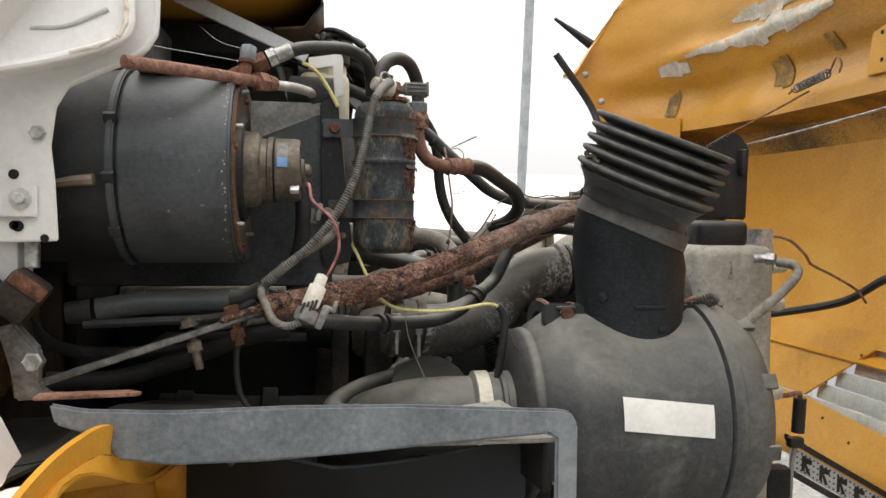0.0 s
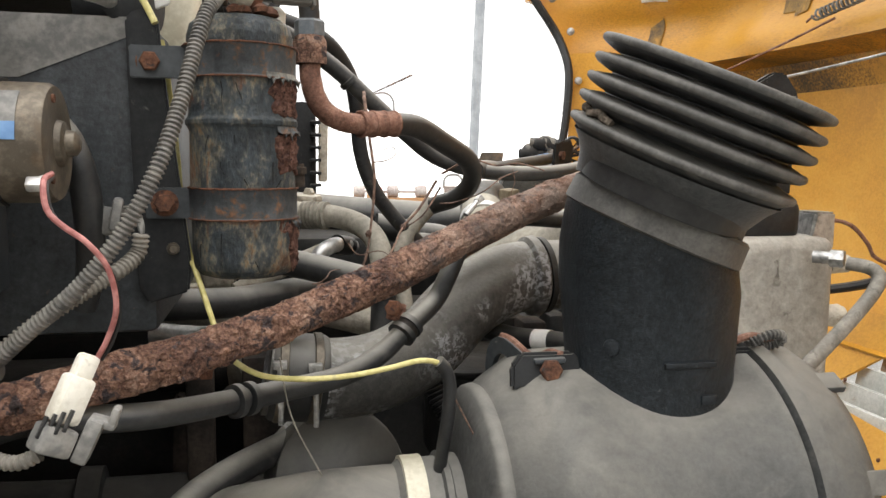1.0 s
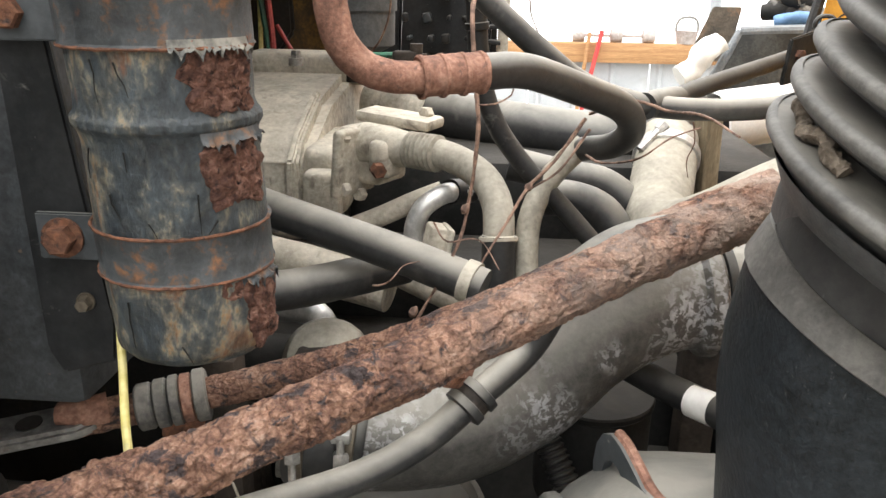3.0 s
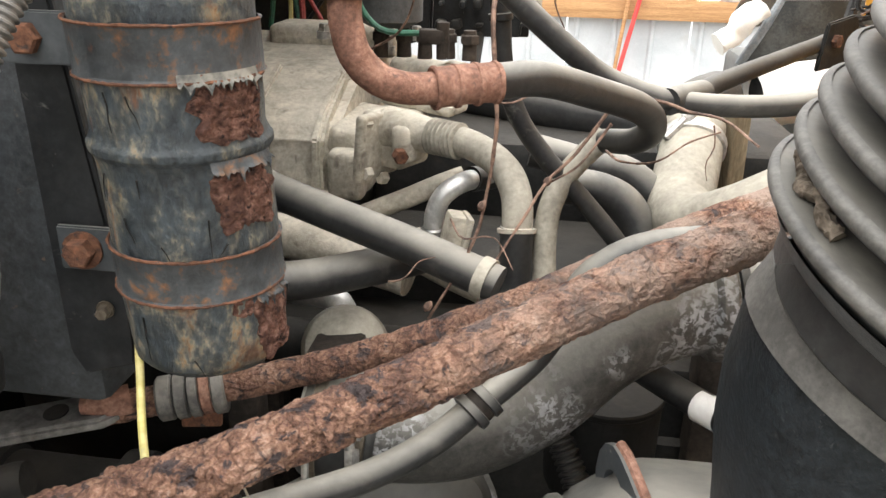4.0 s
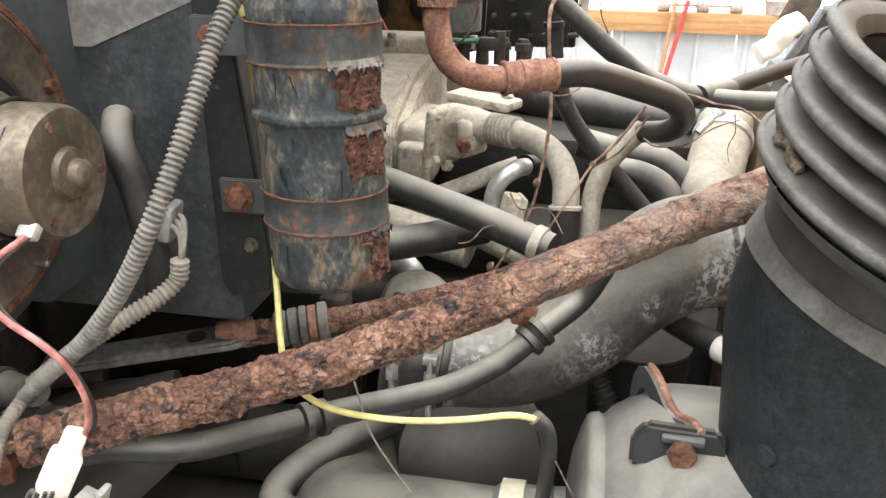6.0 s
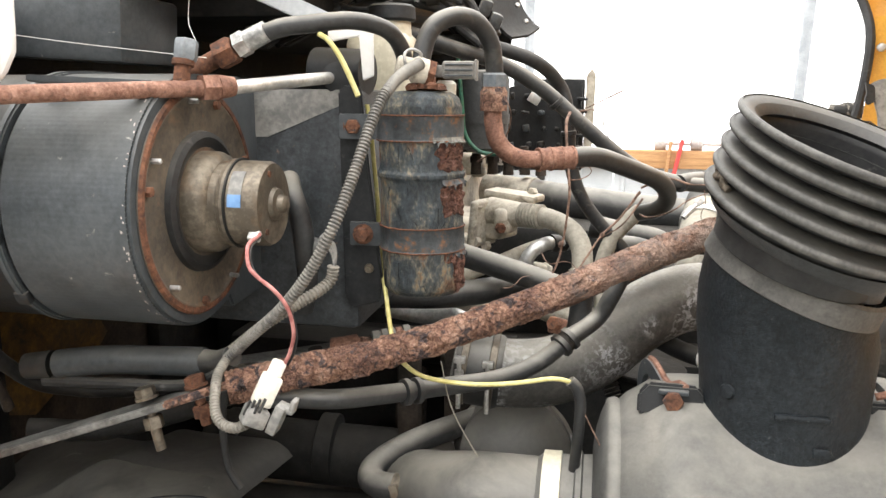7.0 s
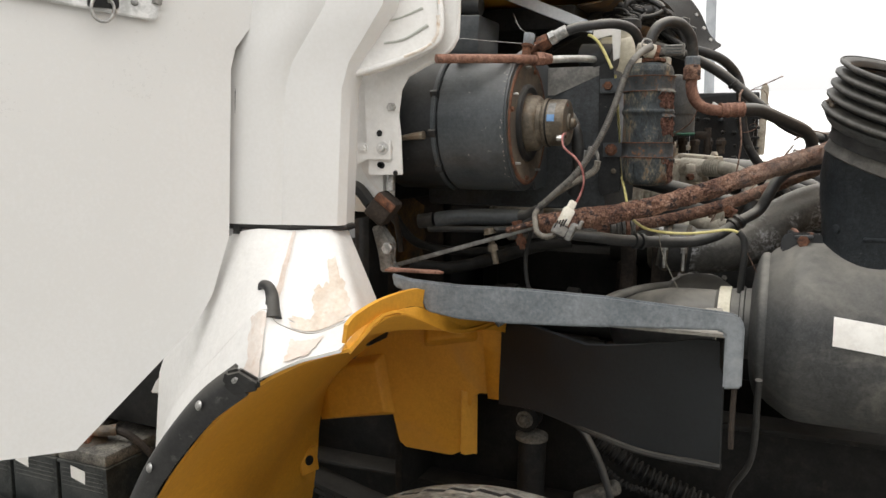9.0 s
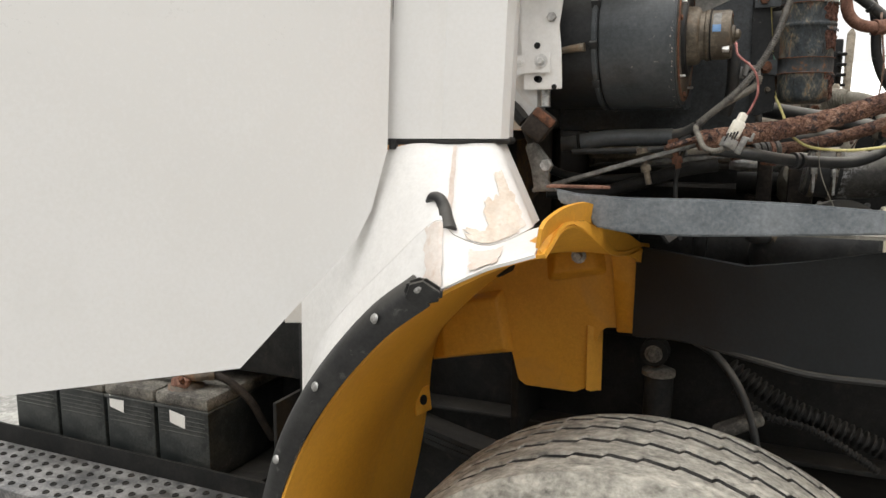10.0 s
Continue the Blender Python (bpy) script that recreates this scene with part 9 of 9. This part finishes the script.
vine([(0.235, 1.45, 1.499), (0.247, 1.44, 1.485), (0.268, 1.435, 1.49), (0.28, 1.43, 1.488), (0.295, 1.4, 1.475)], 0.0012)
vine([(0.188, 1.4, 1.456), (0.197, 1.4, 1.457), (0.205, 1.4, 1.463), (0.212, 1.42, 1.468), (0.225, 1.43, 1.469)], 0.0012)
vine([(0.268, 1.475, 1.60), (0.285, 1.47, 1.602), (0.30, 1.48, 1.61), (0.296, 1.48, 1.62), (0.285, 1.49, 1.616)], 0.0013)
vine([(0.452, 1.46, 1.593), (0.455, 1.46, 1.575), (0.45, 1.46, 1.56), (0.453, 1.46, 1.545)], 0.0009)
vine([(0.095, 1.75, 1.60), (0.14, 1.72, 1.63), (0.16, 1.70, 1.68), (0.15, 1.68, 1.72)], 0.0022)
for p in ((0.2205, 1.419, 1.425), (0.262, 1.458, 1.51), (0.3195, 1.541, 1.511), (0.2715, 1.58, 1.6925)):
    single("vine_bud", lathe([(-0.005, 0.001), (-0.002, 0.004), (0.002, 0.004), (0.006, 0.001)], p, (0.5, 0.2, 0.8), n=8), TWIG, "dry brown vine knot", "vine", "dry vines")
hose("thin_line", [(0.15, 1.155, 1.43), (0.16, 1.17, 1.37), (0.19, 1.19, 1.30)], 0.0008, RUBBER_PALE, "thin pale thread hanging over the pipes", "thread", n=5)
hose("thin_line", [(0.302, 1.15, 1.395), (0.32, 1.15, 1.36), (0.335, 1.15, 1.33)], 0.0008, TWIG, "thin brown thread beside the rubber tube", "thread", n=5)
hose("cobweb", [(-0.30, 1.0, 1.78), (-0.2, 1.03, 1.765), (-0.06, 1.06, 1.75)], 0.0003, LABEL, "pale cobweb strand above the blower", "cobweb", n=5)
hose("cobweb", [(-0.15, 1.2, 1.83), (-0.11, 1.12, 1.79), (-0.065, 1.05, 1.765)], 0.00025, LABEL, "pale cobweb strand over the pipe", "cobweb", n=5)

# ---- odds and ends near the wheel and air cleaner ----
hose("marked_hose", [(0.38, 1.42, 1.40), (0.43, 1.385, 1.387), (0.46, 1.345, 1.39), (0.49, 1.30, 1.392)], 0.0125, RUBBER_BLACK, "black hose with a pale marking band", n=18)
hose("pale_band", [(0.452, 1.354, 1.3885), (0.466, 1.337, 1.3905)], 0.0132, LABEL, "pale tape band on the black hose", "tape", n=18)
hose("ribbed_hose", [(0.335, 1.43, 1.33), (0.345, 1.42, 1.305), (0.365, 1.40, 1.265), (0.38, 1.38, 1.22)], 0.012, RUBBER_BLACK, "small ribbed drain hose below the pipe", n=16, ridge=0.006, depth=0.003)
hose("loop_strap", [(0.607, 1.15, 1.426), (0.62, 1.145, 1.434), (0.636, 1.147, 1.434), (0.641, 1.152, 1.426), (0.63, 1.157, 1.421), (0.605, 1.157, 1.422)], 0.0045, CONDUIT, "grey braided strap loop beside the neck", "strap", n=10, ridge=0.004, depth=0.0015)
hose("dark_tube", [(0.25, 1.33, 1.19), (0.15, 1.34, 1.20), (0.085, 1.35, 1.215), (0.03, 1.36, 1.19)], 0.024, RUBBER, "grey pipe below the rusty brace", "pipe", n=20)
comp = single("air_compressor", joined(lathe([(0, 0.05), (0.01, 0.075), (0.06, 0.085), (0.10, 0.075), (0.115, 0.04)], (0.2, 1.42, 1.20), (0.2, -1, 0.5), n=36)), RUBBER, "rounded dusty housing under the pipes", "housing")
part("joint_ring", lathe([(0.052, 0.083), (0.054, 0.0885), (0.064, 0.0885), (0.066, 0.083)], (0.2, 1.42, 1.20), (0.2, -1, 0.5), n=40), PIPE_GREY, comp)
for k in range(6):
    a = 2 * math.pi * k / 6
    part("bolt", hexagon(V((0.2, 1.42, 1.20)) + unit((0.2, -1, 0.5)) * 0.05 + V((math.cos(a), 0.45 * math.sin(a), 0.9 * math.sin(a))) * 0.088, (0.2, -1, 0.5), 0.006, 0.022), STEEL, comp)
single("round_cap", joined(lathe([(-0.05, 0.04), (0.0, 0.045), (0.015, 0.04), (0.028, 0.022), (0.03, 0.0)], (0.13, 1.47, 1.345), (0.25, -0.75, 0.6), n=28)), RUBBER_PALE, "round dusty rubber cap", "cap")

# ---- far clutter behind the engine ----
bin_ = thing("storage_bin", (1.3, 3.5, -0.15), "dark blue-grey plastic tub heaped with scrap", "bin")
rim_line = [(0.985, 3.30, 1.575), (1.10, 3.29, 1.582), (1.30, 3.29, 1.588), (1.55, 3.30, 1.59)]
part("front_wall", sheet([[V(p).lerp(V((p[0] - 0.10 * (1 - (p[0] - 0.98) / 0.6), p[1] - 0.02, 1.38)), f) for f in (0, 0.2, 0.6, 1.0)] for p in dense(rim_line)], 0.012), BATTERY, bin_, angle=50)
part("base", box((1.26, 3.52, 0.61), (0.66, 0.42, 1.54), bevel=0.03), BATTERY, bin_)
part("rim", tube(rim_line, 0.016, n=10, step=0.03), GREY_PAINT, bin_, "grey rolled rim")
part("side_rim", tube([(0.985, 3.30, 1.575), (0.93, 3.28, 1.47), (0.88, 3.27, 1.38)], 0.014, n=10, step=0.03), GREY_PAINT, bin_, "grey edge")
bag = single("plastic_bag", tube([(0.80, 3.22, 1.445), (0.84, 3.23, 1.47), (0.875, 3.24, 1.515), (0.915, 3.26, 1.55)], 0.036, n=18, step=0.012, rough=0.014, grain=16), LABEL, "crumpled white plastic bag beside the tub", "bag", angle=70)
single("rusty_sheet", prism([(0.90, 1.47), (0.967, 1.64), (1.06, 1.64), (1.04, 1.50), (1.0, 1.46)], (0, 3.6, 0), (1, 0, 0), (0, 0, 1), 0.012, 0.003), FLANGE, "brown rusty sheet leaning behind the tub", "sheet")
rnd = random.Random(3)
pile = thing("scrap_heap", (1.14, 3.4, 1.58), "heap of dark scrap cloth in the tub", "scrap")
for k in range(9):
    c = V((1.08 + 0.03 * k * 0.6, 3.42, 1.63 + 0.045 * math.sin(k * 0.75)))
    part("rag", tube([c, c + V((rnd.uniform(0.02, 0.06), -0.02, rnd.uniform(-0.03, 0.03))), c + V((rnd.uniform(0.06, 0.10), 0.0, rnd.uniform(-0.03, 0.02)))], rnd.uniform(0.018, 0.034), n=10, step=0.012, rough=0.012, grain=22), (DARK, RUBBER, DUSTY_BLACK)[k % 3], pile, angle=70)
part("blue_cloth", tube([(1.10, 3.37, 1.605), (1.16, 3.36, 1.615), (1.23, 3.37, 1.612)], 0.018, n=12, step=0.01, rough=0.008, grain=26), BLUE, pile, "blue cloth", angle=70)
tangle = thing("wire_tangle", (0.86, 2.2, 1.6), "tangle of thin dark brown wires on the far side", "wires")
for k in range(16):
    a, b = V((rnd.uniform(0.78, 0.86), 2.2 + rnd.uniform(-0.04, 0.04), rnd.uniform(1.59, 1.635))), V((rnd.uniform(0.88, 0.97), 2.2 + rnd.uniform(-0.04, 0.04), rnd.uniform(1.595, 1.645)))
    part("strand", tube([a, a.lerp(b, 0.35) + V((0, 0, rnd.uniform(-0.03, 0.035))), a.lerp(b, 0.7) + V((0, 0, rnd.uniform(-0.03, 0.03))), b], rnd.uniform(0.0014, 0.0026), n=6, step=0.012), (BROWN_DARK, DARK, TWIG)[k % 3], tangle)
part("coil", tube([V((0.814, 2.18, 1.645)) + V((0.016 * math.cos(k * 0.6), 0.002 * k * 0.2, 0.014 * math.sin(k * 0.6))) for k in range(26)], 0.0035, n=6, step=0.004), RUBBER_BLACK, tangle, "small black wire coil")
stay = thing("stay_tube", (0.55, 1.74, 1.58), "black stay tube with a flattened end and a bracket", "tube")
part("tube", tube([(0.462, 1.612, 1.588), (0.50, 1.68, 1.593), (0.645, 1.882, 1.607), (0.68, 1.93, 1.611)], 0.0105, n=14), RUBBER_BLACK, stay)
part("knob", tube([(0.430, 1.572, 1.589), (0.448, 1.592, 1.591), (0.470, 1.622, 1.590)], 0.0135, n=14, step=0.005), RUBBER, stay, "dusty rounded knob")
part("plate", prism([(0, -0.03), (0.075, -0.03), (0.08, 0.02), (0.07, 0.035), (0.01, 0.03)], (0.655, 1.885, 1.607), (0.75, 0.65, 0.08), (0, 0, 1), 0.006, 0.002), DARK, stay, "black end plate")
part("bolt", hexagon((0.68, 1.90, 1.615), (0.6, -0.75, 0), 0.009, 0.008), RUST_BOLT, stay)
white = thing("white_tube", (0.72, 2.3, 1.41), "white plastic tube with an open dark end", "tube")
part("wall", lathe([(0, 0.052), (0.003, 0.056), (0.23, 0.056), (0.23, 0.052), (0.003, 0.052)], (0.684, 2.3, 1.461), (0.93, 0.30, 0.10), n=36, caps=False), LABEL, white)
# dark disc in the tube stands for the shade inside
part("bore", lathe([(0.03, 0.051), (0.032, 0.001)], (0.684, 2.3, 1.461), (0.93, 0.30, 0.10), n=24, caps=False), DARK, white, "dark disc for the shaded inside")
single("wooden_post", box((0.552, 1.80, 1.47), (0.024, 0.03, 0.17), (4, -5, 20), 0.003), POST, "weathered wooden prop behind the charge pipe", "post")
cooler = thing("cooler_panel", (1.02, 2.25, 1.3), "bent grey sheet panel behind the radiator", "panel")
part("sheet", prism([(0.884, 1.746), (0.902, 1.757), (0.93, 1.762), (1.2, 1.766), (1.2, 1.40), (0.925, 1.40), (0.921, 1.60), (0.908, 1.68), (0.894, 1.72)], (0, 2.25, 0), (1, 0, 0), (0, 0, 1), -0.006, 0.002), GREY_PLASTIC, cooler)
part("clip", prism([(0.872, 1.752), (0.892, 1.744), (0.896, 1.712), (0.884, 1.702), (0.874, 1.712), (0.878, 1.728)], (0, 2.246, 0), (1, 0, 0), (0, 0, 1), 0.012, 0.002), RUBBER_BLACK, cooler, "jagged black clip")
part("screw", lathe([(0, 0.006), (0.003, 0.004)], (0.985, 2.243, 1.745), (0, -1, 0), n=10), DARK, cooler)
